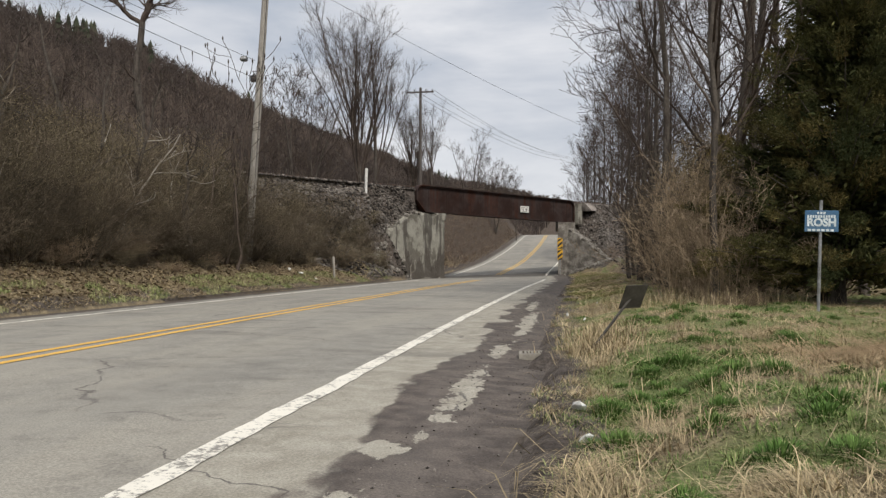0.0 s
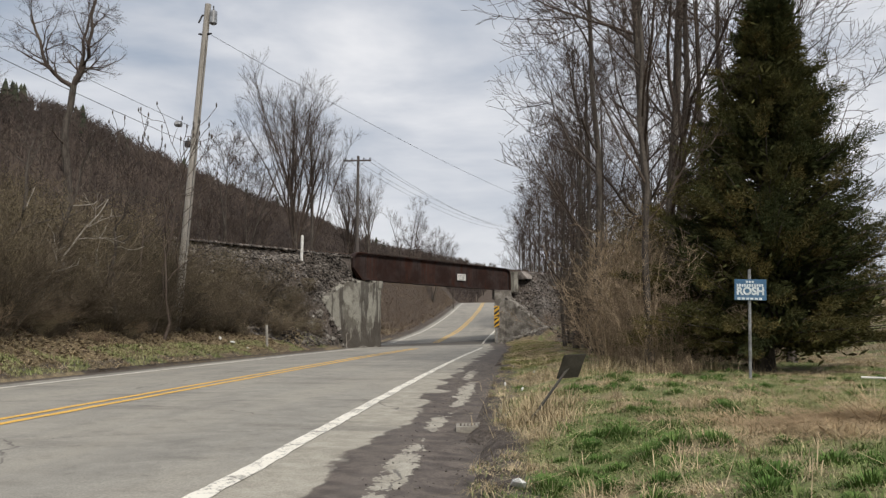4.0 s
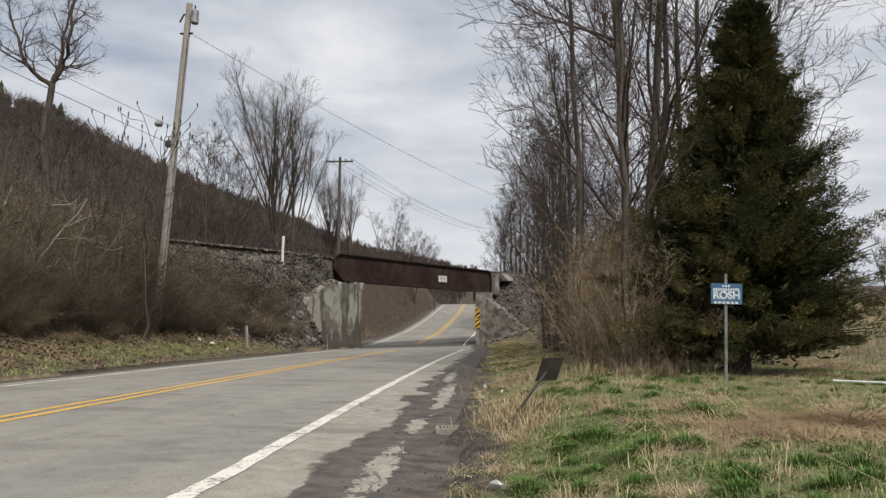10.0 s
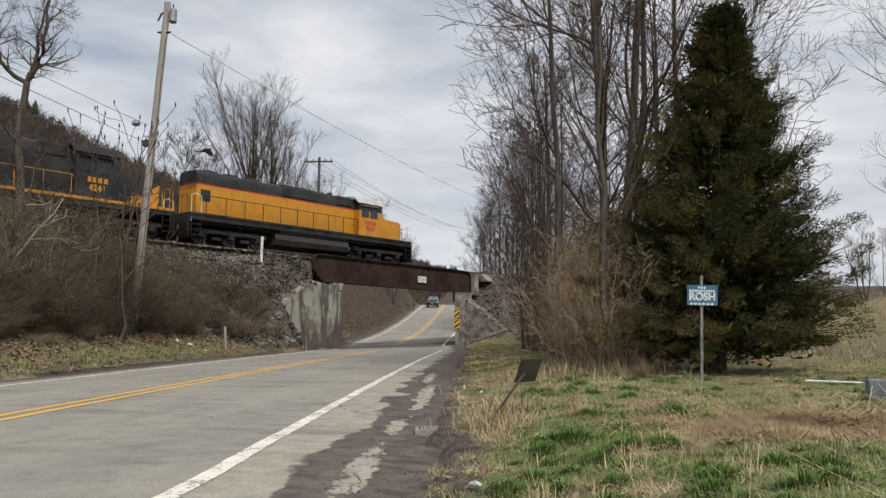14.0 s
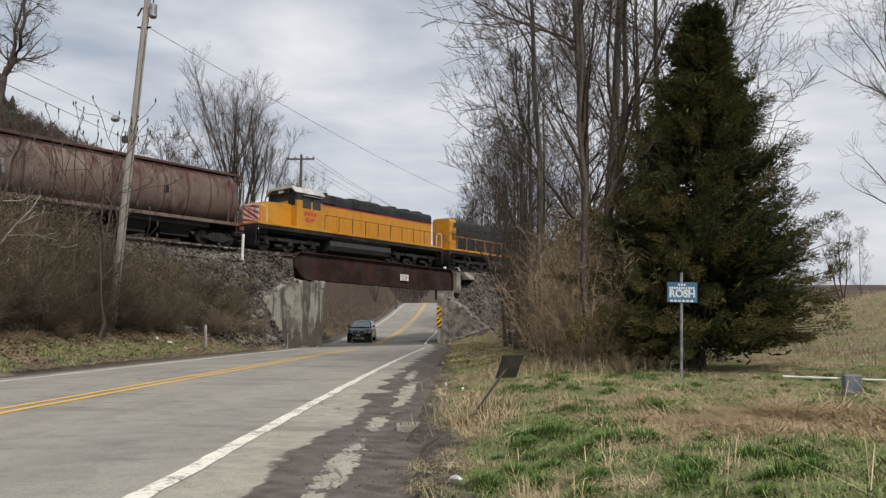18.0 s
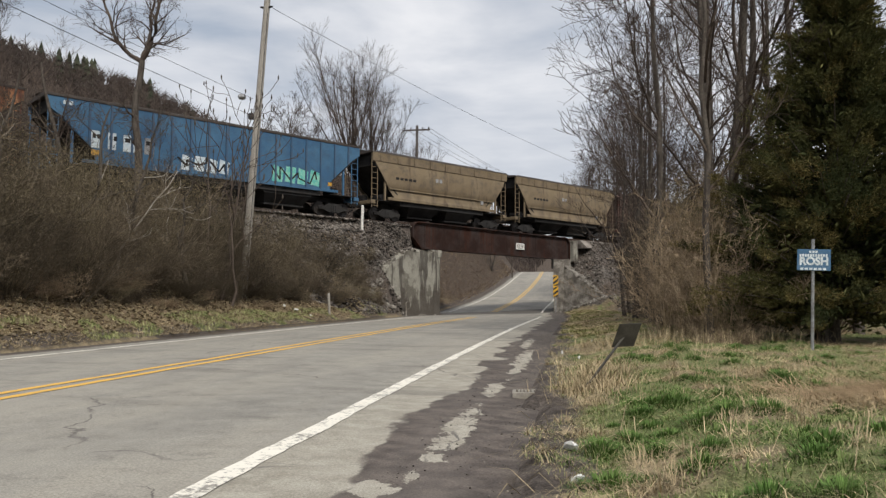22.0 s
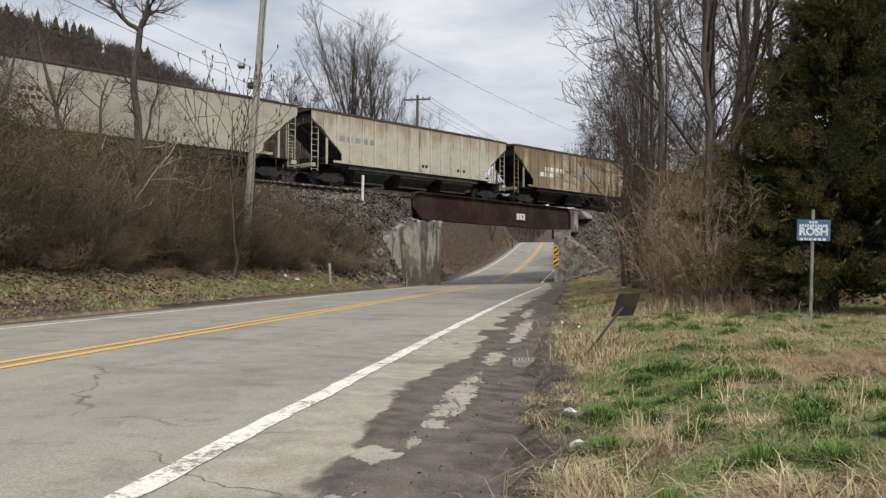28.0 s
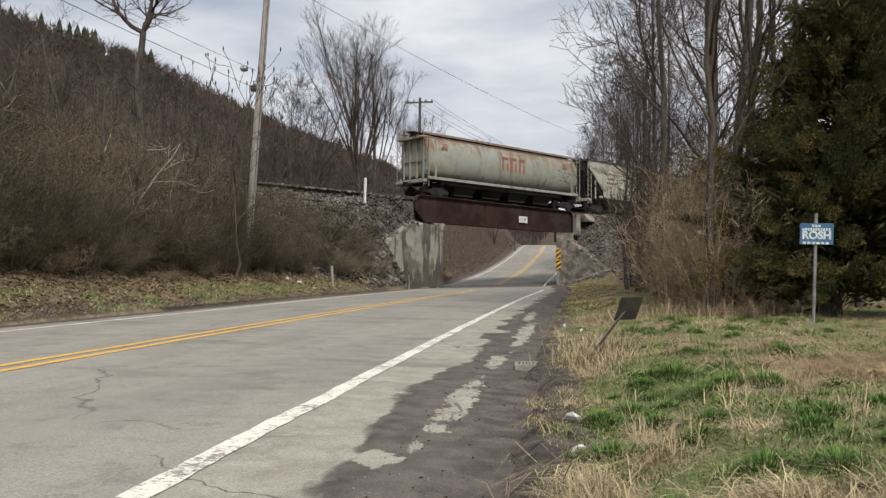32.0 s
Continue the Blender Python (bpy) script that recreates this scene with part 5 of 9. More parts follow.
def slab_hopper(L, paint, label):
    """A short two-bay wagon with plain trapezoid sides."""
    car = tagged(new("hopper_wagon"), label, "hopper wagon", "train wagons")
    h, zt, zb = L / 2, 4.33, 1.50
    for y in (-1.5, 1.5):
        sg = -1 if y < 0 else 1
        rings = []
        for z, bulge in ((zb, 0.02), (zb + 0.22, -0.05), (zb + 0.55, -0.10), (zb + 0.62, -0.02), (zb + 1.0, 0.05), (zb + 1.5, 0.075), (zb + 1.9, 0.06), (zt - 0.55, 0.0)):
            e = float(np.interp(z, (zb, zt - 1.0, zt - 0.55), (2.4, 1.0, 0.75)))
            w = y + sg * bulge
            rings.append([(-h + e, w - 0.02, z), (h - e, w - 0.02, z), (h - e, w + 0.02, z), (-h + e, w + 0.02, z)])
        part("side_sheet", Shape().loft(rings), paint, car, smooth=50)
        part("upper_band", Shape().prism([(y + sg * 0.07, zt - 0.548), (y + sg * 0.10, zt), (y - sg * 0.06, zt), (y - sg * 0.02, zt - 0.548)], -h + 0.55, h - 0.55, "x"), paint, car)
        part("side_sill", Shape().box(-h + 1.9, y - 0.07, zb - 0.20, h - 1.9, y + 0.07, zb - 0.003, 0.015), paint, car)
        part("side_bead", Shape().box(-h + 2.0, y - sg * 0.03, zb + 0.53, h - 2.0, y + sg * 0.035, zb + 0.61, 0.01), paint, car)
        for k in range(9):
            x = -h + 1.2 + k * (L - 2.4) / 8
            part("band_rib", Shape().box(x - 0.03, y + sg * 0.07, zt - 0.5, x + 0.03, y + sg * 0.13, zt - 0.02), paint, car)
        car_paint_bars(car, h - 3.2, y + sg * 0.03, 1.78, 0.40, 0.28, 1, GREY_PATCH)
        car_paint_bars(car, -3.6, y + sg * 0.085, 2.72, 1.9, 0.17, 5, UNDER)
        car_paint_bars(car, -0.6, y + sg * 0.10, 2.9, 0.7, 0.26, 2, GREY_PATCH)
    part("roof", Shape().prism([(-1.62, zt), (-1.5, zt + 0.1), (-0.4, zt + 0.2), (0.4, zt + 0.2), (1.5, zt + 0.1), (1.62, zt)], -h + 0.5, h - 0.5, "x"), ROOF_RUST, car)
    for sg in (-1, 1):
        part("slope_sheet", Shape().prism([(sg * (h - 0.8), zt - 0.05), (sg * (h - 0.8), zt - 0.8), (sg * (h - 3.2), zb - 0.3), (sg * (h - 3.3), zb - 0.3), (sg * (h - 0.9), zt - 0.8)], -1.478, 1.478, "y"), UNDER, car)
    hopper_bays(car, L, 2, zb - 0.12, UNDER)
    part("belly", Shape().box(-h + 3.0, -1.40, zb - 0.5, h - 3.0, 1.40, zb - 0.205, 0.02), UNDER, car)
    hopper_common(car, L, UNDER, zt + 0.18, "slab", paint)
    return car


def round_hopper(L, paint, band, label, bands):
    """A centre-flow wagon with bulging sides and flat ends."""
    car = tagged(new("hopper_wagon"), label, "hopper wagon", "train wagons")
    h, zt, zb = L / 2, 4.42, 1.32
    sec = []
    for a in np.linspace(-0.46 * math.pi, 0.42 * math.pi, 12):
        sec.append((1.56 * math.cos(a) ** 0.55, (zt + zb) / 2 + 0.02 + (zt - zb) / 2 * math.sin(a)))
    sec = sec + [(-y, z) for y, z in sec[::-1]]
    rings = []
    for f, x in ((0.90, -h + 0.95), (1.0, -h + 1.15), (1.0, h - 1.15), (0.90, h - 0.95)):
        rings.append([(x, y * f, (z - 2.9) * f + 2.9) for y, z in sec])
    part("tank_body", Shape().loft(rings), paint, car, smooth=50)
    for k in range(bands):
        x = -h + 1.5 + k * (L - 3.0) / (bands - 1)
        part("body_band", Shape().loft([[(x + d, y * f, (z - 2.9) * f + 2.9) for y, z in sec] for d, f in ((-0.05, 1.0), (-0.04, 1.008), (0.04, 1.008), (0.05, 1.0))], caps=False), band, car, smooth=50)
    for y in (-1.46, 1.46):
        part("side_sill", Shape().box(-h + 0.9, y - 0.06, 1.22, h - 0.9, y + 0.06, 1.42, 0.015), paint, car)
        part("top_chord", Shape().box(-h + 0.6, y * 0.86 - 0.05, zt - 0.08, h - 0.6, y * 0.86 + 0.05, zt + 0.05, 0.012), band, car)
    for sg in (-1, 1):
        fr = Shape()
        for y in (-1.0, -0.35, 0.35, 1.0):
            fr.box(sg * (h - 0.93), y - 0.05, 1.2, sg * (h - 0.82), y + 0.05, zt - 0.25)
        fr.box(sg * (h - 0.92), -1.35, 2.5, sg * (h - 0.84), 1.35, 2.6).box(sg * (h - 0.95), -1.4, zt - 0.35, sg * (h - 0.55), 1.4, zt - 0.27)
        part("end_frame", fr, paint, car)
    hopper_bays(car, L, 4, 1.26, UNDER, 1.15)
    part("belly", Shape().box(-h + 2.9, -1.30, 0.95, h - 2.9, 1.30, 1.24, 0.02), UNDER, car)
    hopper_common(car, L, UNDER, zt + 0.06, "round", band)
    return car


def blotches(car, specs, y, material, name="graffiti"):
    """Sprayed loops on the wagon's flank."""
    sh = Shape()
    for x, z, w, hgt, seed in specs:
        rnd = random.Random(seed)
        pts, k = [], 9
        for i in range(k):
            a = i * 2.2
            pts.append((x + (i / (k - 1) - 0.5) * w + 0.25 * math.sin(a), y, z + hgt * (0.5 + 0.42 * math.sin(a * 1.3 + rnd.random() * 2))))
        for i in range(k - 1):
            p, q = Vector(pts[i]), Vector(pts[i + 1])
            d = (q - p).normalized()
            n = Vector((-d.z, 0, d.x)) * 0.05
            yy = Vector((0, 0.002 + 0.0004 * i, 0))
            sh.add([p - n - yy, q - n - yy, q + n - yy, p + n - yy], [(0, 1, 2, 3)])
    part(name, sh, material, car, smooth=0)


# positions of the wagons' ends along the train, at the moment 22 s
SPEED = 11.6
CARS = []
ROOF_RUST = weathered("dark_rusty_roof", (0.048, 0.040, 0.036), (0.075, 0.042, 0.03), 0.5, 0.8, spec=0.15)


def make_train():
    loco_a = locomotive(20.2, YELLOW, ROOF_GREY, UNDER, LOCO_BLACK, 3.58, "yellow diesel locomotive with sooty grey roof and red stripe", "4247", "plain")
    loco_b = locomotive(20.1, LOCO_BLACK, LOCO_BLACK, YELLOW, YELLOW, 3.58, "black diesel locomotive with yellow sill and yellow end", "4241", "yellow")
    loco_c = locomotive(20.1, YELLOW, ROOF_GREY, YELLOW, LOCO_BLACK, 3.58, "yellow diesel locomotive with red and white striped nose", "4248", "chevron")
    pink = weathered("faded_pinkish_brown_paint", (0.135, 0.088, 0.071), (0.066, 0.022, 0.017), 0.68, 0.7, 0.5, (0.085, 0.060, 0.048), 0.65, (0.195, 0.155, 0.13), 1.0)
    band = weathered("rust_brown_band", (0.085, 0.026, 0.019), (0.055, 0.02, 0.016), 0.6, 0.8)
    tan = weathered("dirty_tan_paint", (0.178, 0.132, 0.078), (0.078, 0.054, 0.036), 0.6, 0.7, 0.5, (0.085, 0.068, 0.051), 0.8, (0.215, 0.165, 0.103))
    blue = weathered("faded_blue_paint", (0.033, 0.100, 0.195), (0.035, 0.05, 0.07), 0.35, 0.6, 0.4, (0.05, 0.07, 0.09), 0.4, (0.055, 0.145, 0.25))
    orange = weathered("rusted_orange_paint", (0.165, 0.040, 0.021), (0.050, 0.013, 0.010), 0.6, 0.75, 0.5, (0.08, 0.028, 0.02), 0.4, (0.60, 0.30, 0.14), 0.9, 0.95)
    beige = weathered("rust_streaked_beige_paint", (0.40, 0.345, 0.235), (0.135, 0.078, 0.042), 0.55, 0.75, 0.5, (0.13, 0.10, 0.07), 0.65, (0.33, 0.275, 0.18), 1.0, 0.65)
    cream = weathered("rust_streaked_cream_paint", (0.47, 0.455, 0.375), (0.19, 0.09, 0.04), 0.42, 0.75, 0.45, (0.21, 0.185, 0.14), 0.45, (0.42, 0.405, 0.33), 1.0)
    grey = weathered("pale_grey_wagon_paint", (0.365, 0.352, 0.29), (0.16, 0.10, 0.06), 0.15, 0.7, 0.25, (0.24, 0.21, 0.165), 0.5, (0.42, 0.40, 0.335), 0.5)
    sage = weathered("rusty_sage_green_paint", (0.30, 0.315, 0.255), (0.20, 0.098, 0.042), 0.58, 0.7, 0.5, (0.19, 0.135, 0.08), 0.6, (0.25, 0.285, 0.275), 1.0)
    # rib paints darker or paler than their sheets: relief shading put into colour
    blue_rib = weathered("shaded_blue_rib_paint", (0.030, 0.085, 0.165), (0.03, 0.04, 0.055), 0.4, 0.6)
    beige_rib = weathered("shaded_rusty_beige_rib_paint", (0.24, 0.185, 0.115), (0.10, 0.055, 0.03), 0.7, 0.75)
    cream_rib = weathered("pale_cream_rib_paint", (0.56, 0.55, 0.47), (0.25, 0.12, 0.05), 0.55, 0.75, down=1.0)
    dark_green = mat("dull_green_hopper_paint", (0.058, 0.057, 0.046), (0.033, 0.030, 0.026), 0.8, 0, 2, 30, 0.002)
    rust_tab = weathered("rusty_grey_tab_paint", (0.25, 0.22, 0.17), (0.14, 0.08, 0.045), 0.5)

    c1 = round_hopper(18.3, pink, band, "pinkish brown rusted hopper wagon with dark bands", 11)
    c2 = slab_hopper(14.4, tan, "short dirty tan hopper wagon")
    c3 = slab_hopper(14.07, tan, "short dirty tan hopper wagon")
    c4 = ribbed_hopper(19.43, blue, "faded blue ribbed hopper wagon with graffiti", 17, rib=blue_rib)
    c5 = ribbed_hopper(18.5, orange, "rusted orange red ribbed hopper wagon", 17, rib=orange)
    c6 = ribbed_hopper(17.8, beige, "rust streaked beige ribbed hopper wagon", 16, rib=beige_rib)
    c7 = ribbed_hopper(18.5, cream, "rust streaked cream ribbed hopper wagon", 17, under=dark_green, rib=cream_rib)
    c8 = ribbed_hopper(18.7, grey, "pale grey smooth sided hopper wagon", 0, under=dark_green)
    c9 = round_hopper(18.8, sage, sage, "sage green rusty rounded hopper wagon, last of the train", 8)
    for y, sg in ((-1.525, -1), (1.525, 1)):
        rz = 0 if sg < 0 else 180
        # blue wagon: marks and sprayed loops
        for x, w in ((-6.9, 0.55), (-6.1, 0.55), (-5.2, 0.85), (-4.2, 0.7)):
            car_paint_bars(c4, x, y, 2.15, w, 0.85, 1, GREY_PATCH if x > -5 else GRAFFITI_WHITE, rz)
            car_paint_bars(c4, x, y + sg * 0.005, 2.62, w * 0.8, 0.22, 2, UNDER, rz)
        car_paint_bars(c4, -6.9, y, 1.78, 0.5, 0.26, 1, OCHRE, rz)
        car_paint_bars(c4, -8.2, y, 4.05, 0.6, 0.2, 1, GRAFFITI_WHITE, rz)
        car_paint_bars(c4, 7.0, y, 1.72, 0.4, 0.22, 1, OCHRE, rz)
        for x0, n, w, tall, fill in ((-2.6, 4, 0.72, 0.85, GRAFFITI_WHITE), (2.9, 4, 0.85, 1.0, GRAFFITI_TEAL)):
            letters = Shape()
            for k in range(n):
                a = x0 + k * w
                letters.prism([(a, 1.62 + 0.06 * (k % 2)), (a + w * 0.8, 1.60), (a + w * 0.92, 1.62 + tall * (0.8 + 0.15 * (k % 3 == 1))), (a + w * 0.12, 1.65 + tall * 0.92)], y - 0.004, y + 0.004, "y")
            part("graffiti_fill", letters, fill, c4, "sprayed block shapes", smooth=0)
        blotches(c4, ((-1.3, 1.66, 3.0, 0.85, 3),), y + sg * 0.008, UNDER)
        blotches(c4, ((4.5, 1.64, 3.4, 1.0, 5),), y + sg * 0.008, UNDER)
        car_paint_bars(c5, -5.6, y, 2.75, 1.5, 0.55, 2, GREY_PATCH, rz)
        car_paint_bars(c6, -3.4, y, 2.75, 2.6, 0.34, 4, WHITE_PAINT, rz)
        car_paint_bars(c6, -4.4, y, 2.3, 1.8, 0.34, 3, WHITE_PAINT, rz)
        car_paint_bars(c6, 0.9, y, 2.5, 2.2, 1.1, 3, GREY_PATCH, rz)
        car_paint_bars(c7, -5.2, y, 2.75, 3.0, 0.34, 5, GREY_PATCH, rz)
        car_paint_bars(c7, 0.5, y, 1.75, 0.6, 0.2, 2, UNDER, rz)
        car_paint_bars(c7, 4.0, y, 1.75, 0.9, 0.2, 3, UNDER, rz)
        for x, z, w, n in ((-5.5, 3.0, 1.0, 3), (-5.4, 2.62, 1.4, 5), (-5.6, 2.3, 0.5, 2)):
            car_paint_bars(c8, x, y, z, w, 0.17 if z > 2.5 else 0.07, n, band, rz)
        for k in range(9):
            x = -6.6 + k * 1.65
            part("side_seam", Shape().box(x - 0.022, y - 0.012, 1.98, x + 0.022, y + 0.012, 4.36), grey, c8, smooth=0)
        for k in range(16):
            x = -6.2 + k * 0.83
            part("sill_tab", Shape().box(x - 0.05, y - 0.03, 1.56, x + 0.05, y + 0.03, 1.70), rust_tab, c8, smooth=0)
        rust_ink = weathered("faded_red_lettering", (0.36, 0.11, 0.06), (0.2, 0.07, 0.04), 0.4)
        # tall faded letters as plain blocks, and two round emblems
        yy = y * 1.024
        blocks = Shape()
        for k in range(3):
            x = -1.0 + k * 0.95
            blocks.box(x, -0.006, 2.55, x + 0.2, 0.006, 3.55).box(x + 0.22, -0.006, 3.4, x + 0.68, 0.006, 3.55).box(x + 0.5, -0.006, 2.55, x + 0.68, 0.006, 3.1)
        part("letter_blocks", blocks, rust_ink, c9, "faded red letter blocks", m=pose(0, yy - 0 * sg, 0, 0, 0, rz), smooth=0)
        for x in (-7.0, 6.6):
            em = Shape()
            for k in range(3):
                em.box(-0.32 + 0.06 * k, -0.006, 3.35 + k * 0.16, 0.32 - 0.05 * k, 0.006, 3.44 + k * 0.16)
            part("emblem", em, rust_ink, c9, "faded red emblem", m=pose(x, yy, 0, 0, 0, 0), smooth=0)
        car_paint_bars(c1, -6.0, y * 1.02, 2.7, 1.2, 0.3, 3, GREY_PATCH, rz)
        car_paint_bars(c1, -6.0, y * 1.02, 2.3, 1.2, 0.3, 4, GREY_PATCH, rz)
        car_paint_bars(c1, 3.2, y * 1.02, 2.6, 0.45, 0.4, 1, UNDER, rz)
    for car, front, back, flip in ((loco_a, 103.0, 82.8, 0), (loco_b, 82.8, 62.7, 0), (loco_c, 62.7, 42.6, 1), (c1, 42.6, 24.3, 0), (c2, 24.3, 9.9, 0), (c3, 9.9, -4.17, 0), (c4, -4.17, -23.6, 0),
                                  (c5, -23.6, -42.1, 0), (c6, -42.1, -59.9, 0), (c7, -59.9, -78.4, 0), (c8, -78.4, -97.1, 0), (c9, -97.1, -115.9, 0)):
        CARS.append((car, (front + back) / 2, flip))


def car_pose(mid_s, flip, t):
    p = on_track(mid_s + SPEED * (t - 22.0), 0, RAIL_Z)
    return Matrix.Translation(p) @ Matrix.Rotation(radians(90) - TRACK_A + (math.pi if flip else 0), 4, "Z")


make_train()


# ---------------------------------------------------------------- plants
def batch_tubes(P, R, n):
    """Many equal-length tubes at once: P (k, m, 3), R (k, m); returns vertices and quads."""
    k, m, _ = P.shape
    d = np.empty_like(P)
    d[:, 1:-1] = P[:, 2:] - P[:, :-2]
    d[:, 0], d[:, -1] = P[:, 1] - P[:, 0], P[:, -1] - P[:, -2]
    d /= np.linalg.norm(d, axis=2, keepdims=True) + 1e-9
    ref = np.where(np.abs(d[..., 2:3]) > 0.9, np.array((1.0, 0, 0)), np.array((0, 0, 1.0)))
    a = np.cross(d, ref)
    a /= np.linalg.norm(a, axis=2, keepdims=True) + 1e-9
    b = np.cross(d, a)
    w = np.arange(n) * 2 * np.pi / n
    ring = a[:, :, None] * np.cos(w)[:, None] + b[:, :, None] * np.sin(w)[:, None]
    V = P[:, :, None] + ring * R[:, :, None, None]
    i = np.arange(k * m * n).reshape(k, m, n)
    j = np.roll(i, -1, axis=2)
    F = np.stack([i[:, :-1], j[:, :-1], j[:, 1:], i[:, 1:]], -1).reshape(-1, 4)
    return V.reshape(-1, 3), F


def merged(pieces):
    V, F, o = [], [], 0
    for v, f in pieces:
        V.append(v)
        F.append(f + o)
        o += len(v)
    return np.concatenate(V), np.concatenate(F)


def unit(v):
    return v / (np.linalg.norm(v, axis=-1, keepdims=True) + 1e-9)


def sprout(rng, P, R, count, lo, hi, angle, length, m, lift, taper=0.85, jitter=0.085, thick=0.6):
    """Child branches along parent polylines: how many, where, how steep, how long."""
    k, mp, _ = P.shape
    par = np.repeat(np.arange(k), count)
    f = rng.uniform(lo, hi, len(par)) * (mp - 1)
    i = np.minimum(f.astype(int), mp - 2)
    w = (f - i)[:, None]
    start = P[par, i] * (1 - w) + P[par, i + 1] * w
    r0 = R[par, i] * (1 - w[:, 0]) + R[par, i + 1] * w[:, 0]
    d = unit(P[par, i + 1] - P[par, i])
    side = unit(np.cross(d, rng.normal(size=d.shape)))
    a = np.radians(rng.uniform(angle[0], angle[1], len(par)))[:, None]
    cur = unit(d * np.cos(a) + side * np.sin(a))
    L = rng.uniform(length[0], length[1], len(par)) * (1.15 - 0.55 * f / (mp - 1))
    out = [start]
    for s in range(m - 1):
        cur = unit(cur + np.array((0, 0, lift)) + rng.normal(size=cur.shape) * jitter * 2)
        out.append(out[-1] + cur * (L / (m - 1))[:, None])
    Q = np.stack(out, 1)
    rr = (r0 * thick)[:, None] * np.linspace(1, 1 - taper, m)[None]
    return Q, np.maximum(rr, 0.004)


def trunk_line(rng, base, height, r, m=9, lean=(0, 0), wob=0.12, tip=0.25):
    z = np.linspace(0, 1, m)
    x = np.cumsum(rng.normal(size=m)) * wob * (height / 12) ** 0.5
    y = np.cumsum(rng.normal(size=m)) * wob * (height / 12) ** 0.5
    x, y = x - x[0], y - y[0]
    P = np.stack([base[0] + x + lean[0] * z * height, base[1] + y + lean[1] * z * height, base[2] + z * height], -1)[None]
    flare = 1 + 0.5 * np.exp(-z * 14)
    return P, (r * (1 - (1 - tip) * z) * flare)[None]


def tree_meshes(seed, height, r, stems=1, limbs=13, spread=0.42, low=0.32, fine=3, up=0.10, wob=0.13, angle=(25, 55), tw=0.0055, dense=0.8, splay=0.24):
    """A bare deciduous tree: trunk mesh and crown mesh, base at the origin."""
    rng = np.random.default_rng(seed)
    T, C = [], []
    for s in range(stems):
        ang = rng.uniform(0, 6.28) if stems < 5 else s * 2.4
        out = splay if stems < 5 else 0.25 * math.sqrt((s + 0.5) / stems)
        off = 0.0 if stems == 1 else 0.28
        P, R = trunk_line(rng, (off * math.cos(ang), off * math.sin(ang), -0.3), height * rng.uniform(0.82, 1.0), r * (1 if stems == 1 else rng.uniform(0.5, 0.8)), lean=(0, 0) if stems == 1 else (out * math.cos(ang), out * math.sin(ang)), wob=wob, tip=0.25 if stems < 5 else 0.12)
        T.append(batch_tubes(P, R, 9))
        k = max(4, limbs // (1 if stems == 1 else 2))
        P1, R1 = sprout(rng, P, R, k, low, 0.97, angle, (height * spread * 0.6, height * spread), 9, up, thick=0.48, jitter=0.05)
        P2, R2 = sprout(rng, P1, R1, round(7 * dense), 0.15, 0.98, (22, 52), (height * spread * 0.24, height * spread * 0.44), 7, up * 0.9, thick=0.55, jitter=0.06)
        P3, R3 = sprout(rng, P2, R2, round(5 * dense), 0.15, 1.0, (20, 52), (height * spread * 0.12, height * spread * 0.24), 5, up * 0.8, thick=0.6)
        P4, R4 = sprout(rng, P3, R3, fine + 1, 0.1, 1.0, (18, 60), (height * spread * 0.06, height * spread * 0.13), 3, up * 0.5, thick=0.7)
        C += [batch_tubes(P1, R1, 6), batch_tubes(P2, R2, 4), batch_tubes(P3, np.maximum(R3, tw * 1.3), 3), batch_tubes(P4, np.maximum(R4, tw), 3)]
    return array_mesh("trunk", *merged(T), BARK, True), array_mesh("crown", *merged(C), TWIG)


def vase_meshes(seed, height, r, limbs=13, tw=0.0075):
    """A tall tree whose long limbs rise steeply from a short trunk into one rounded fan."""
    rng = np.random.default_rng(seed)
    P, R = trunk_line(rng, (0, 0, -0.3), height * 0.9, r, wob=0.09, tip=0.12)
    P1, R1 = sprout(rng, P, R, limbs, 0.12, 0.58, (9, 21), (height * 0.48, height * 0.64), 9, 0.03, thick=0.55, jitter=0.03)
    P2, R2 = sprout(rng, np.concatenate([P1, P]), np.concatenate([R1, R]), 9, 0.3, 1.0, (12, 32), (height * 0.10, height * 0.20), 6, 0.05, thick=0.5, jitter=0.05)
    P3, R3 = sprout(rng, P2, R2, 5, 0.1, 1.0, (14, 40), (height * 0.05, height * 0.10), 4, 0.05, thick=0.6)
    P4, R4 = sprout(rng, P3, R3, 3, 0.1, 1.0, (14, 45), (height * 0.025, height * 0.05), 3, 0.05, thick=0.7)
    crown = merged([batch_tubes(P1, R1, 6), batch_tubes(P2, np.maximum(R2, tw * 1.6), 4), batch_tubes(P3, np.maximum(R3, tw * 1.1), 3), batch_tubes(P4, np.maximum(R4, tw * 0.8), 3)])
    return array_mesh("trunk", *batch_tubes(P, R, 9), BARK, True), array_mesh("crown", *crown, TWIG)


TREES = {}


def bare_tree(kind, x, y, turn, size, label, group, z=None):
    """Places a tree of a kind; each kind is built once."""
    z = float(ground_z(x, y)) - 0.05 if z is None else z
    if kind not in TREES:
        make = vase_meshes if kind.startswith("vase") else tree_meshes
        trunk, crown = make(*TREE_KINDS[kind][:3], **TREE_KINDS[kind][3])
        TREES[kind] = (trunk, crown)
    trunk, crown = TREES[kind]
    ob = tagged(new("tree"), label, "tree", group)
    ob.matrix_basis = pose(x, y, z, 0, 0, turn) @ Matrix.Scale(size, 4)
    part("trunk", trunk, None, ob)
    part("crown", crown, None, ob)
    return ob


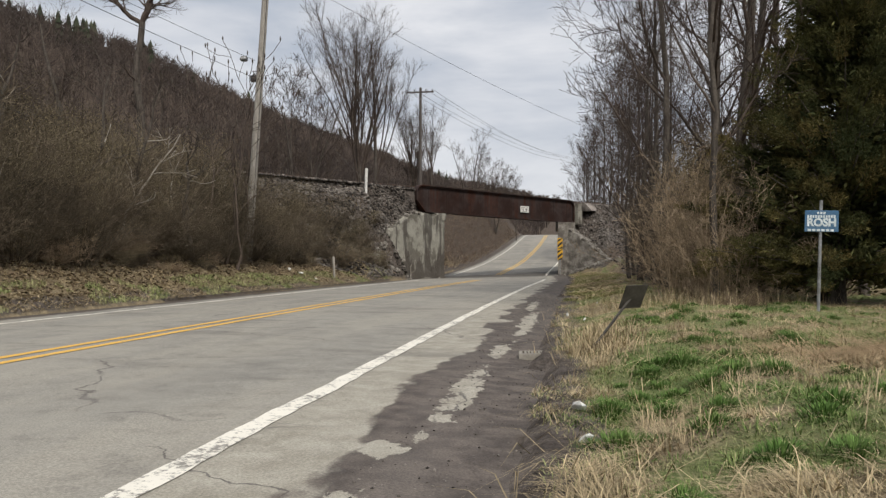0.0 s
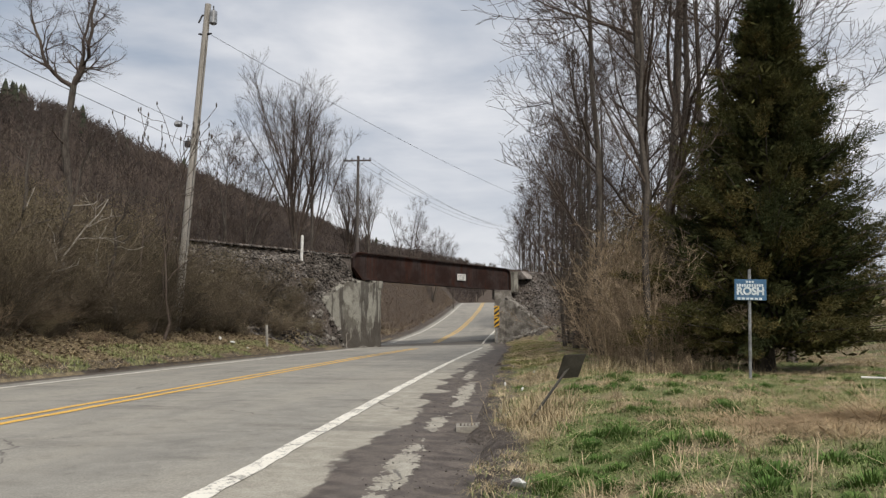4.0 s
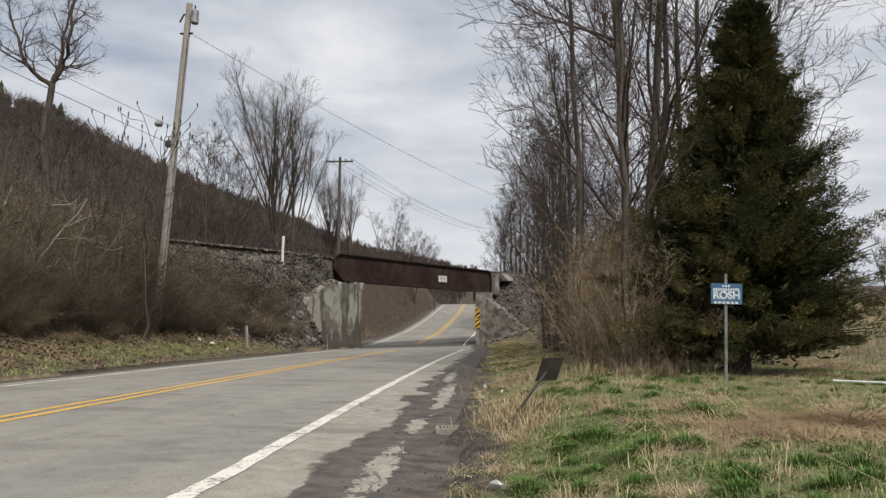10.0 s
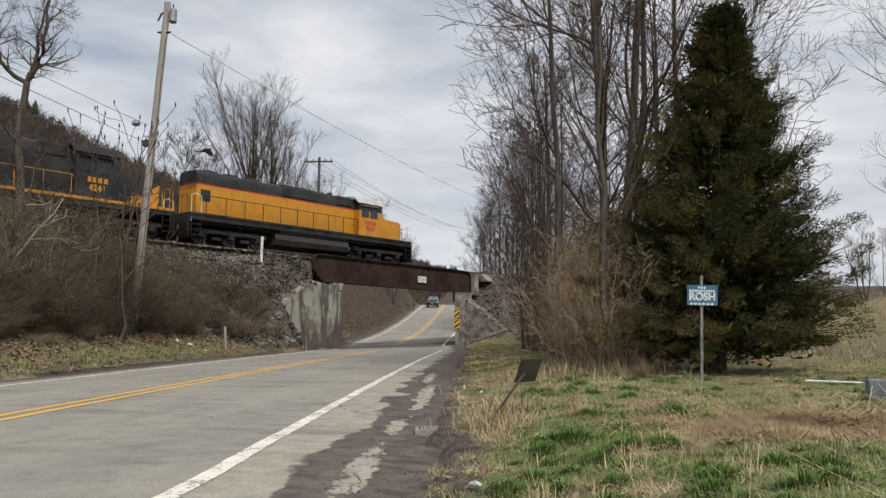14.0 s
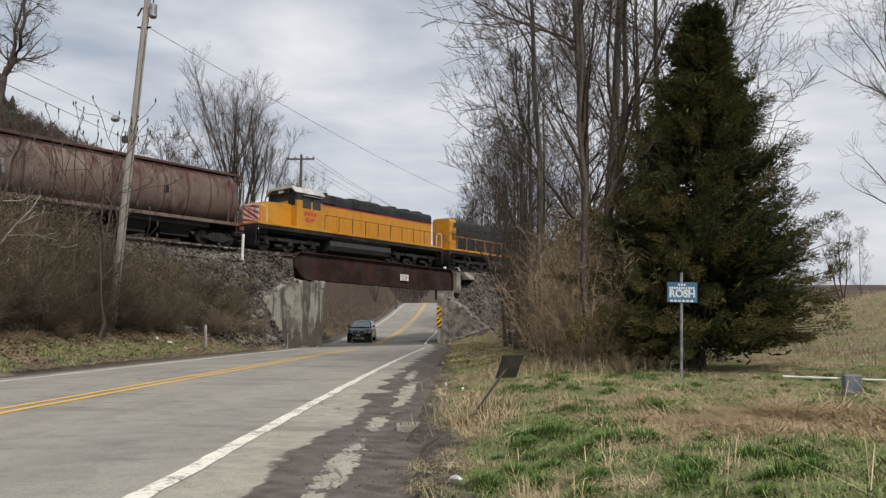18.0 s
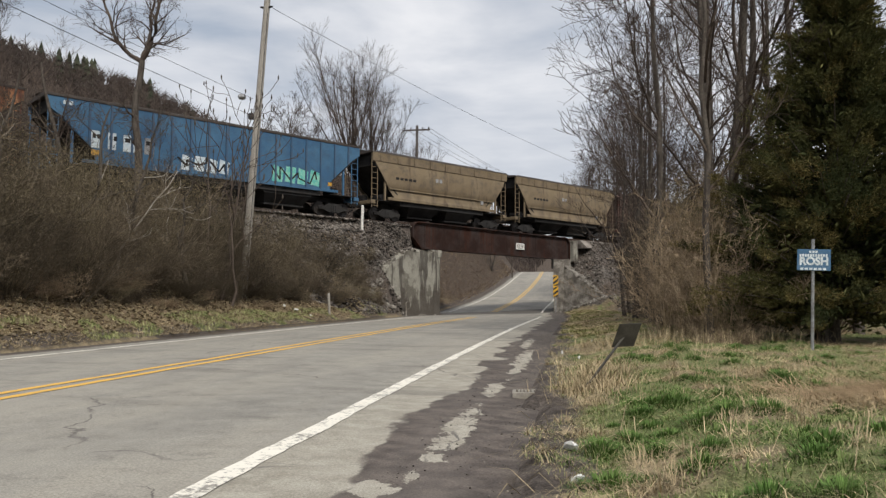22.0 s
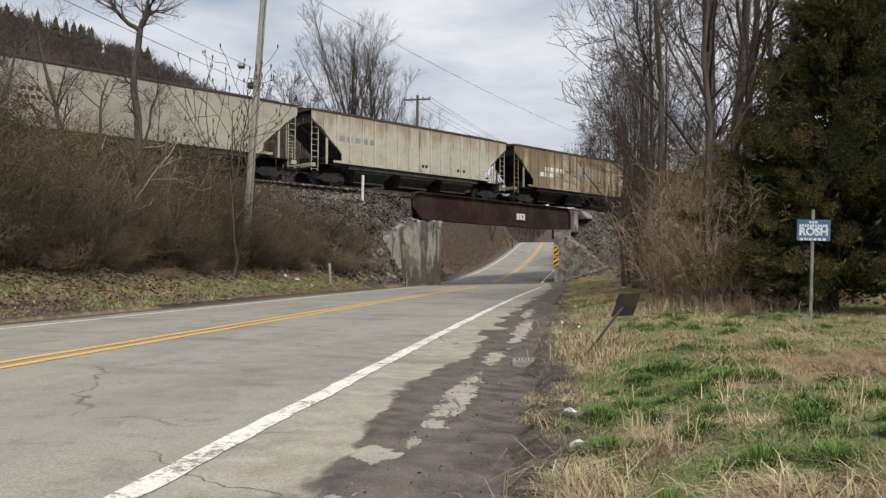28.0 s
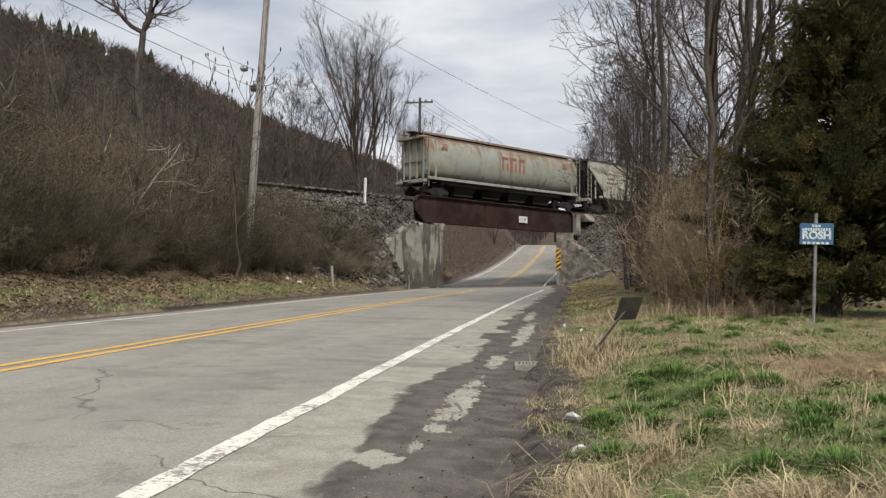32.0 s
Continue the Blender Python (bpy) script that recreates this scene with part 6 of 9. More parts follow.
TREE_KINDS = {
    "tall_a": (1, 17.0, 0.15, dict(limbs=14, spread=0.38, low=0.18, up=0.065, wob=0.08, fine=1, angle=(32, 64), dense=0.85)),
    "tall_b": (2, 19.0, 0.165, dict(limbs=14, spread=0.36, low=0.22, up=0.065, wob=0.08, fine=1, angle=(32, 64), dense=0.85)),
    "tall_c": (3, 15.0, 0.105, dict(limbs=13, spread=0.40, low=0.15, up=0.065, wob=0.08, fine=1, angle=(32, 64), dense=0.85)),
    "forked": (13, 17.5, 0.19, dict(stems=2, limbs=16, spread=0.42, low=0.2, up=0.055, wob=0.05, fine=1, angle=(30, 56), dense=0.8, splay=0.05)),
    "slim_a": (4, 12.0, 0.08, dict(limbs=13, spread=0.33, low=0.2, wob=0.06)),
    "slim_b": (5, 13.0, 0.085, dict(limbs=13, spread=0.38, low=0.15, wob=0.06)),
    "vase_a": (14, 20.0, 0.24, dict(limbs=24)),
    "vase_b": (15, 18.0, 0.19, dict(limbs=9)),
    "round": (7, 11.0, 0.16, dict(stems=3, limbs=14, spread=0.46, low=0.2, fine=1, tw=0.009, dense=0.8)),
    "far_tall": (11, 16.0, 0.15, dict(limbs=15, spread=0.38, low=0.2, up=0.09, wob=0.07, fine=1, tw=0.009, dense=0.7)),
    "far_slim": (12, 12.5, 0.10, dict(limbs=14, spread=0.36, low=0.2, wob=0.07, fine=1, tw=0.009, dense=0.75)),
    "crooked": (8, 13.0, 0.26, dict(limbs=8, spread=0.5, low=0.38, up=0.05, wob=0.34, fine=4)),
    "wide": (9, 16.0, 0.27, dict(limbs=13, spread=0.55, low=0.30, up=0.05)),
}


def shrub_mesh(seed, stems, height, spread, reach=0.6, leaf=0):
    rng = np.random.default_rng(seed)
    slim = 0.5 if spread < 0.2 else 1.0
    ang, rad = rng.uniform(0, 2 * np.pi, stems), reach * np.sqrt(rng.random(stems))
    base = np.stack([rad * np.cos(ang), rad * np.sin(ang), np.full(stems, -0.15)], -1)
    out = unit(np.stack([np.cos(ang) * spread, np.sin(ang) * spread, np.ones(stems)], -1) + rng.normal(size=(stems, 3)) * 0.16)
    L = height * rng.uniform(0.45, 1.0, stems)
    pts, cur = [base], out
    for _ in range(5):
        cur = unit(cur + rng.normal(size=cur.shape) * 0.12 + np.array((0, 0, -0.03)))
        pts.append(pts[-1] + cur * (L / 5)[:, None])
    P = np.stack(pts, 1)
    R = slim * rng.uniform(0.010, 0.024, stems)[:, None] * np.linspace(1, 0.3, 6)[None]
    P1, R1 = sprout(rng, P, R, 7, 0.2, 1.0, (20, 60), (height * 0.16 * slim, height * 0.34 * slim), 4, 0.05, thick=0.65)
    P2, R2 = sprout(rng, P1, R1, 4, 0.15, 1.0, (20, 60), (height * 0.07 * slim, height * 0.16 * slim), 3, 0.03, thick=0.7)
    return array_mesh("stem_mass", *merged([batch_tubes(P, R, 4), batch_tubes(P1, np.maximum(R1, 0.005), 3), batch_tubes(P2, np.maximum(R2, 0.0045), 3)]), BRUSH)


def bud_mesh(seed, count, height, spread, material, size=0.035):
    """Small buds and shrivelled leaves spread through a shrub."""
    rng = np.random.default_rng(seed)
    h = height * rng.random(count) ** 0.8
    r = (0.4 + spread * h * 0.75) * np.sqrt(rng.random(count))
    a = rng.uniform(0, 2 * np.pi, count)
    c = np.stack([r * np.cos(a), r * np.sin(a), h * (1 - 0.25 * (r / (0.4 + spread * height)) ** 2) + 0.1], -1)
    u = unit(rng.normal(size=(count, 3))) * size * rng.uniform(0.6, 1.8, (count, 1))
    v = unit(np.cross(u, rng.normal(size=(count, 3)))) * size * 0.5
    V = np.stack([c - u, c + v, c + u, c - v], 1).reshape(-1, 3)
    return array_mesh("bud_haze", V, np.arange(count * 4).reshape(-1, 4), material)


BRUSH = mat("brown_brush_stems", (0.158, 0.128, 0.091), (0.084, 0.067, 0.049), 0.95, 0, 0.5, 10, 0, island=0.35, vary=0.35, spec=0.12)
RED_BRUSH = mat("tan_brush_stems", (0.330, 0.255, 0.175), (0.205, 0.152, 0.105), 0.95, 0, 0.5, 10, 0, island=0.35, spec=0.12)
BUDS = mat("olive_brown_buds", (0.150, 0.124, 0.076), (0.085, 0.070, 0.046), 0.95, 0, 0.7, 10, 0, island=0.4, vary=0.35, spec=0.12)
PALE_BUDS = mat("pale_swelling_buds", (0.26, 0.205, 0.115), (0.18, 0.135, 0.08), 0.95, 0, 0.7, 10, 0, island=0.4, spec=0.12)
LUSH = mat("lush_green_cushion_grass", (0.085, 0.155, 0.038), (0.125, 0.200, 0.056), 0.8, 0, 2.0, 14, 0, island=0.3, spec=0.12)
GRASS_LIME = mat("sunlit_olive_grass", (0.235, 0.245, 0.095), (0.330, 0.290, 0.150), 0.9, 0, 1.5, 12, 0, island=0.35, spec=0.12)
RUSSET_BRUSH = mat("russet_dead_growth", (0.150, 0.100, 0.068), (0.085, 0.058, 0.042), 0.95, 0, 0.5, 10, 0, island=0.35, spec=0.12)
NEEDLES = mat("dark_cedar_foliage", (0.056, 0.066, 0.028), (0.098, 0.095, 0.037), 1.0, 0, 0.9, 14, 0, island=0.35, lo=0.42, hi=0.6, spec=0.12)
NEEDLES_TIP = mat("olive_cedar_tips", (0.165, 0.132, 0.052), (0.110, 0.100, 0.040), 1.0, 0, 1.1, 14, 0, island=0.4, spec=0.12)
GRASS_GREEN = mat("spring_grass_blades", (0.105, 0.165, 0.046), (0.180, 0.220, 0.082), 0.85, 0, 1.2, 12, 0, island=0.3, spec=0.12)
GRASS_RUSSET = mat("russet_matted_straw", (0.44, 0.33, 0.20), (0.29, 0.205, 0.12), 0.9, 0, 1.5, 12, 0, island=0.35, spec=0.12)
GRASS_OLIVE = mat("thin_olive_grass", (0.215, 0.245, 0.100), (0.330, 0.315, 0.165), 0.9, 0, 1.5, 12, 0, island=0.35, spec=0.12)
GRASS_DRY = mat("dry_straw_blades", (0.47, 0.38, 0.235), (0.30, 0.238, 0.145), 0.9, 0, 1.5, 12, 0, island=0.35, spec=0.12)
LEAVES_DEAD = mat("dead_leaves", (0.105, 0.076, 0.050), (0.165, 0.125, 0.085), 0.95, 0, 3, 12, 0, island=0.45, spec=0.12)

SHRUBS = {}


def shrub(kind, x, y, turn, size, label, group, red=False):
    if kind not in SHRUBS:
        seed, stems, height, spread = {"broad": (21, 70, 4.2, 0.75), "dense": (22, 90, 3.4, 0.85), "tall": (23, 60, 5.0, 0.5), "low": (24, 70, 2.2, 1.1), "sapling": (25, 60, 4.4, 0.16)}[kind]
        SHRUBS[kind] = [shrub_mesh(seed, stems, height, spread), bud_mesh(seed + 50, 9000, height, spread, BUDS, 0.022)]
        if kind in ("sapling", "low"):
            other = SHRUBS[kind][0].copy()
            other.materials[0] = RED_BRUSH
            SHRUBS[kind].append(other)
            SHRUBS[kind].append(bud_mesh(seed + 70, 2600, height, spread, PALE_BUDS, 0.018))
    ob = tagged(new("shrub"), label, "shrub", group)
    ob.matrix_basis = pose(x, y, float(ground_z(x, y)) - 0.05, 0, 0, turn) @ Matrix.Scale(size, 4)
    part("stem_mass", SHRUBS[kind][2 if red else 0], None, ob)
    part("bud_haze", SHRUBS[kind][3 if red else 1], None, ob)
    return ob


def plant_trees():
    rnd = random.Random(4)
    right = "bare deciduous tree in the roadside wood"
    spots = [("slim_a", 2.5, 15.1, 0.8), ("forked", 3.45, 20.2, 0.9), ("tall_c", 4.4, 21.5, 1.05), ("slim_b", 2.75, 31.5, 0.85), ("tall_b", 4.6, 28.0, 0.9),
             ("tall_c", 2.4, 32.5, 1.0), ("tall_a", 4.3, 38.0, 0.9), ("tall_b", 3.4, 41.5, 0.85), ("tall_c", 5.4, 45.0, 1.0), ("tall_a", 3.6, 50.0, 0.8),
             ("slim_b", 4.2, 54.0, 1.0), ("tall_c", 6.4, 25.5, 1.1), ("tall_b", 7.6, 32.0, 1.0), ("tall_a", 8.4, 40.5, 1.0), ("slim_a", 6.6, 19.5, 1.0), ("tall_c", 9.4, 27.0, 0.95), ("tall_a", 10.6, 34.0, 0.85),
             ("slim_b", 5.6, 33.0, 1.0), ("wide", 16.5, 29.0, 0.75), ("slim_a", 7.5, 49.0, 1.0), ("tall_c", 9.0, 56.0, 1.0), ("tall_b", 3.7, 38.5, 1.1), ("slim_b", 2.3, 22.0, 1.1), ("tall_b", 6.2, 36.5, 1.1), ("tall_b", 6.0, 62.0, 0.9), ("tall_a", 9.5, 68.0, 0.9), ("far_slim", 2.2, 36.0, 0.95), ("far_slim", 3.0, 44.5, 1.05), ("far_slim", 2.6, 27.5, 0.8), ("wide", 15.0, 17.2, 0.85)]
    for k, (kind, x, y, s) in enumerate(spots):
        bare_tree(kind, x, y, rnd.uniform(0, 360), s * (1.2 if y < 27 else 1.0 if y < 36 else 0.82), right, "roadside wood trees")
    beyond = "slim bare tree in the wood beyond the railway"
    for kind, x, y, s in (("far_tall", 0.6, 80, 0.72), ("far_tall", 1.6, 86, 0.85), ("far_tall", 2.4, 79, 0.95), ("far_tall", 3.2, 84, 0.95), ("far_tall", 4.2, 82, 1.1), ("far_tall", 5.4, 87, 1.1), ("far_tall", 6.2, 85, 1.25), ("far_tall", 7.6, 89, 1.2),
                          ("far_tall", 2.2, 94, 0.9), ("far_tall", 4.6, 97, 1.1), ("far_slim", 0.9, 92, 0.9), ("far_slim", 1.4, 78, 0.9), ("far_slim", 3.6, 90, 1.2), ("far_tall", 0.4, 100, 0.8)):
        bare_tree(kind, x, y, rnd.uniform(0, 360), s, beyond, "wood beyond the railway")
    left = "bare deciduous tree beyond the railway"
    for kind, x, y, s in (("vase_a", -23.7, 81.5, 1.22), ("vase_b", -22.4, 82.0, 1.2), ("far_slim", -21.6, 84.0, 0.6), ("far_slim", -24.6, 62.4, 1.15), ("far_slim", -23.2, 63.5, 1.05), ("vase_b", -16.6, 84, 0.76), ("vase_a", -18.9, 86, 0.66), ("round", -12.5, 112, 0.85), ("far_slim", -9.8, 118, 0.75),
                          ("round", -14.0, 130, 0.7), ("round", -31, 70, 0.8), ("far_slim", -28.5, 66, 0.9), ("round", -25.2, 64, 1.3), ("round", -16.2, 112, 0.92), ("round", -14.3, 116, 0.78)):
        bare_tree(kind, x, y, rnd.uniform(0, 360), s, left, "trees beyond the railway")
    near = "gnarled bare tree on the railway bank"
    for kind, x, y, s, turn in (("crooked", -21.4, 27.5, 0.62, 200), ("slim_a", -17.5, 21.0, 0.5, 90), ("slim_b", -23.5, 26.5, 0.8, 150), ("slim_b", -16.0, 27.0, 0.5, 10)):
        bare_tree(kind, x, y, turn, s, near, "trees on the railway bank")
    bare_tree("round", 36.5, 73.5, 10, 0.62, "small bare tree at the edge of the field", "field trees")
    bare_tree("slim_b", 38.5, 74.0, 70, 0.5, "small bare tree at the edge of the field", "field trees")


def plant_shrubs():
    rnd = random.Random(8)
    lab = "tangled brown brush along the railway bank"
    kinds = ("broad", "dense", "broad", "tall", "dense")
    k = 0
    for row, (off, size) in enumerate(((-12.9, 0.62), (-13.9, 0.88), (-15.6, 1.0), (-17.8, 1.05))):
        y = 12.4 + row * 0.8
        while y < 38.5 - row * 1.5:
            s = size * rnd.uniform(0.82, 1.12) * (1.0 if y < 30 else 0.8)
            shrub(kinds[k % 5], off + rnd.uniform(-0.5, 0.5) - 0.02 * y, y, rnd.uniform(0, 360), s, lab, "bank brush")
            k += 1
            y += rnd.uniform(1.5, 2.2)
    for x, y, s in ((-12.6, 38.6, 0.62), (-12.4, 41.0, 0.5), (-13.6, 40.4, 0.6), (-12.2, 42.2, 0.36), (-11.5, 42.4, 0.3), (-11.7, 40.4, 0.34), (-15.4, 39.5, 0.5), (-11.75, 43.9, 0.30), (-12.4, 44.3, 0.34), (-11.35, 43.2, 0.22), (-12.9, 43.0, 0.4)):
        shrub("low" if s < 0.5 else "dense", x, y, rnd.uniform(0, 360), s, lab, "bank brush")
    for k in range(26):
        y = 11.5 + k * 1.15 + rnd.uniform(-0.4, 0.4)
        shrub("low", float(RC(y)) - rnd.uniform(6.2, 7.6), y, rnd.uniform(0, 360), rnd.uniform(0.16, 0.34), "small tangle of dead stems at the foot of the brush", "brush edge", red=k % 3 == 0)
    for k in range(9):
        y = 13.2 + k * 0.95
        shrub("low", float(RC(y)) - rnd.uniform(7.0, 8.6), y, rnd.uniform(0, 360), rnd.uniform(0.42, 0.62), "tan dead brush in front of the darker bank", "brush edge", red=True)
    lab = "thin reddish saplings and brush beside the trees"
    for k in range(30):
        y = 14.4 + k * 0.72
        x = 0.42 + 0.095 * y + rnd.uniform(0.0, 1.1) + (0.25 if k % 3 == 0 else 0)
        shrub("sapling" if k % 3 else "low", x, y, rnd.uniform(0, 360), rnd.uniform(0.55, 0.95) * (1 if k % 3 else 0.55), lab, "roadside saplings", red=True)
    for k in range(11):
        shrub(("tall", "tall", "broad")[k % 3], rnd.uniform(5.0, 9.5), 21 + k * 3.2, rnd.uniform(0, 360), rnd.uniform(0.7, 1.0), "brown undergrowth in the roadside wood", "wood undergrowth")
    for k in range(8):
        shrub("tall", 1.8 + 0.9 * k, 81 + 1.1 * k, rnd.uniform(0, 360), rnd.uniform(0.8, 1.2), "brown undergrowth in the wood beyond the railway", "wood undergrowth")
    for k in range(11):
        shrub("tall", 3.0 + 0.05 * (20 + 3 * k) + rnd.uniform(-0.3, 1.5), 20 + 3 * k, rnd.uniform(0, 360), rnd.uniform(0.65, 0.9), "brown undergrowth in the roadside wood", "wood undergrowth")
    for k in range(12):
        shrub(("tall", "broad", "tall")[k % 3], 4.6 + 0.42 * k + rnd.uniform(-0.6, 0.6), 38 + 2.2 * k, rnd.uniform(0, 360), rnd.uniform(0.8, 1.1), "brown undergrowth in the roadside wood", "wood undergrowth")
    for x, y, s in ((4.9, 25.5, 1.1), (5.3, 29.0, 1.2), (5.8, 33.0, 1.2), (6.4, 36.0, 1.2), (4.8, 22.5, 1.0)):
        shrub("tall", x, y, rnd.uniform(0, 360), s, "tall thin undergrowth in the roadside wood", "wood undergrowth")
    for x, y, s in ((-12.6, 60, 0.42), (-13.6, 64, 0.5), (-12.9, 69, 0.45), (-14.6, 60.5, 0.5), (-13.9, 73, 0.5), (-15.2, 67, 0.55), (-18.2, 84, 0.5), (-18.6, 93, 0.6), (-18.2, 103, 0.6), (-18.2, 113, 0.7), (-18.5, 124, 0.8)):
        shrub("low" if s < 0.6 else "dense", x, y, rnd.uniform(0, 360), s, "brown brush on the road cutting", "cutting brush")
    for k in range(14):
        s_, n_ = -54 + k * 3.6, -9 - 4 * rnd.random()
        p = on_track(s_, n_)
        shrub(("dense", "broad", "tall")[k % 3], p.x, p.y, rnd.uniform(0, 360), rnd.uniform(0.8, 1.2), "brown brush beyond the railway", "brush beyond the railway")


def sumac(x, y, turn, height, seed):
    """A few curved stems with dark upright seed heads."""
    rng = np.random.default_rng(seed)
    ob = tagged(new("sumac_shrub"), "bare sumac stems with dark seed heads", "shrub", "sumacs")
    ob.matrix_basis = pose(x, y, float(ground_z(x, y)) - 0.05, 0, 0, turn)
    P, R = trunk_line(rng, (0, 0, -0.2), height * 0.7, 0.05, lean=(0.12, 0.03), wob=0.16)
    P1, R1 = sprout(rng, P, R, 7, 0.35, 1.0, (25, 55), (height * 0.22, height * 0.4), 6, 0.10, thick=0.6, taper=0.5)
    P2, R2 = sprout(rng, P1, R1, 2, 0.3, 0.95, (25, 50), (height * 0.10, height * 0.18), 5, 0.10, thick=0.8, taper=0.4)
    part("stem_mass", array_mesh("stem_mass", *merged([batch_tubes(P, R, 6), batch_tubes(P1, np.maximum(R1, 0.012), 5), batch_tubes(P2, np.maximum(R2, 0.011), 5)]), TWIG), None, ob)
    head = shared("seed_head", lambda: Shape().tube([(0, 0, 0), (0, 0, 0.05), (0, 0, 0.12), (0, 0, 0.18)], [0.008, 0.03, 0.026, 0.006], 6), BARK)
    for q in list(P1[:, -1]) + list(P2[:, -1]):
        part("seed_head", head, None, ob, m=Matrix.Translation(q))


def dead_snag(x, y, turn, seed):
    rng = np.random.default_rng(seed)
    ob = tagged(new("dead_sapling"), "pale dead sapling standing in the brush", "tree", "dead saplings")
    ob.matrix_basis = pose(x, y, float(ground_z(x, y)) - 0.05, 0, 0, turn)
    P, R = trunk_line(rng, (0, 0, -0.2), 3.9, 0.055, lean=(0.3, 0.0), wob=0.25)
    P1, R1 = sprout(rng, P, R, 5, 0.35, 1.0, (25, 60), (0.7, 1.6), 5, 0.06, thick=0.65)
    P2, R2 = sprout(rng, P1, R1, 3, 0.3, 1.0, (25, 60), (0.2, 0.6), 4, 0.04, thick=0.7)
    part("trunk", array_mesh("trunk", *batch_tubes(P, R, 6), PALE_TWIG), None, ob)
    part("branch_mass", array_mesh("branch_mass", *merged([batch_tubes(P1, R1, 5), batch_tubes(P2, np.maximum(R2, 0.008), 4)]), PALE_TWIG), None, ob)


def crooked_trunk(x, y, turn, height, lean, seed):
    """A dark twisted small tree standing in the brush, with pale dead side branches."""
    rng = np.random.default_rng(seed)
    ob = tagged(new("tree"), "small dark crooked tree standing in the brush", "tree", "crooked trees in the brush")
    ob.matrix_basis = pose(x, y, float(ground_z(x, y)) - 0.05, 0, 0, turn)
    P, R = trunk_line(rng, (0, 0, -0.2), height, 0.10, m=11, lean=(lean, 0.0), wob=0.20, tip=0.2)
    P1, R1 = sprout(rng, P, R, 6, 0.25, 0.95, (30, 65), (height * 0.25, height * 0.5), 8, 0.09, thick=0.6, jitter=0.12)
    P2, R2 = sprout(rng, P1, R1, 5, 0.2, 1.0, (25, 60), (height * 0.1, height * 0.2), 5, 0.06, thick=0.6)
    P3, R3 = sprout(rng, P2, R2, 3, 0.2, 1.0, (25, 60), (0.15, 0.4), 4, 0.04, thick=0.7)
    part("trunk", array_mesh("trunk", *batch_tubes(P, R, 8), BARK, True), None, ob)
    part("crown", array_mesh("crown", *merged([batch_tubes(P1, R1, 5), batch_tubes(P2, np.maximum(R2, 0.008), 4), batch_tubes(P3, np.maximum(R3, 0.006), 3)]), BARK), None, ob)
    Q, S = sprout(rng, P, R, 2, 0.3, 0.7, (45, 75), (0.8, 1.5), 6, 0.08, thick=0.4, jitter=0.12)
    for q in range(len(Q)):
        part("dead_branch", array_mesh("dead_branch", *batch_tubes(Q[q:q + 1], np.maximum(S[q:q + 1], 0.012), 5), PALE_TWIG), None, ob, "bleached dead branch")


def fork_tree():
    """The dark old tree with a forked trunk above the bank."""
    rng = np.random.default_rng(14)
    base = Vector((-18.95, 30.0, float(ground_z(-18.95, 30.0)) - 0.2))
    ob = tagged(new("tree"), "old dark tree with a forked trunk and fine bare crown", "tree", "trees on the railway bank")
    ob.matrix_basis = Matrix.Translation(base)
    fork = np.array((0.25, 0.0, 11.4 - base.z))

    def line(pts, m):
        t = np.linspace(0, len(pts) - 1, m)
        q = np.array(pts, float)
        return np.stack([np.interp(t, range(len(pts)), q[:, k]) for k in range(3)], -1)[None] + np.concatenate([np.zeros((1, 1, 3)), rng.normal(size=(1, m - 1, 3)) * 0.05], 1)

    main = line([(0, 0, 0), (0.25, 0.1, fork[2] * 0.35), (0.05, 0, fork[2] * 0.7), tuple(fork)], 10)
    part("trunk", array_mesh("trunk", *batch_tubes(main, np.linspace(0.2, 0.13, 10)[None], 9), BARK, True), None, ob)
    C = []
    for tip in ((-2.3, 0.2, 3.6), (1.1, -0.3, 4.2), (0.1, 0.9, 4.0)):
        tip = np.array(tip)
        P = line([tuple(fork), tuple(fork + tip * np.array((0.55, 0.5, 0.25))), tuple(fork + tip * np.array((0.8, 0.8, 0.62))), tuple(fork + tip)], 9)
        R = np.linspace(0.105, 0.035, 9)[None]
        P1, R1 = sprout(rng, P, R, 12, 0.15, 1.0, (25, 70), (1.2, 2.6), 8, 0.04, thick=0.5)
        P2, R2 = sprout(rng, P1, R1, 7, 0.1, 1.0, (22, 65), (0.5, 1.1), 6, 0.03, thick=0.55)
        P3, R3 = sprout(rng, P2, R2, 6, 0.1, 1.0, (20, 65), (0.2, 0.5), 5, 0.02, thick=0.6)
        C += [batch_tubes(P, R, 7), batch_tubes(P1, R1, 5), batch_tubes(P2, R2, 4), batch_tubes(P3, np.maximum(R3, 0.005), 3)]
    P1, R1 = sprout(rng, main, np.full((1, 10), 0.12), 7, 0.35, 0.9, (35, 75), (1.0, 2.2), 7, 0.02, thick=0.45)
    P2, R2 = sprout(rng, P1, R1, 7, 0.1, 1.0, (22, 65), (0.4, 0.9), 6, 0.03, thick=0.55)
    P3, R3 = sprout(rng, P2, R2, 4, 0.1, 1.0, (20, 65), (0.15, 0.4), 4, 0.02, thick=0.6)
    C += [batch_tubes(P1, R1, 5), batch_tubes(P2, R2, 4), batch_tubes(P3, np.maximum(R3, 0.005), 3)]
    part("crown", array_mesh("crown", *merged(C), TWIG), None, ob)


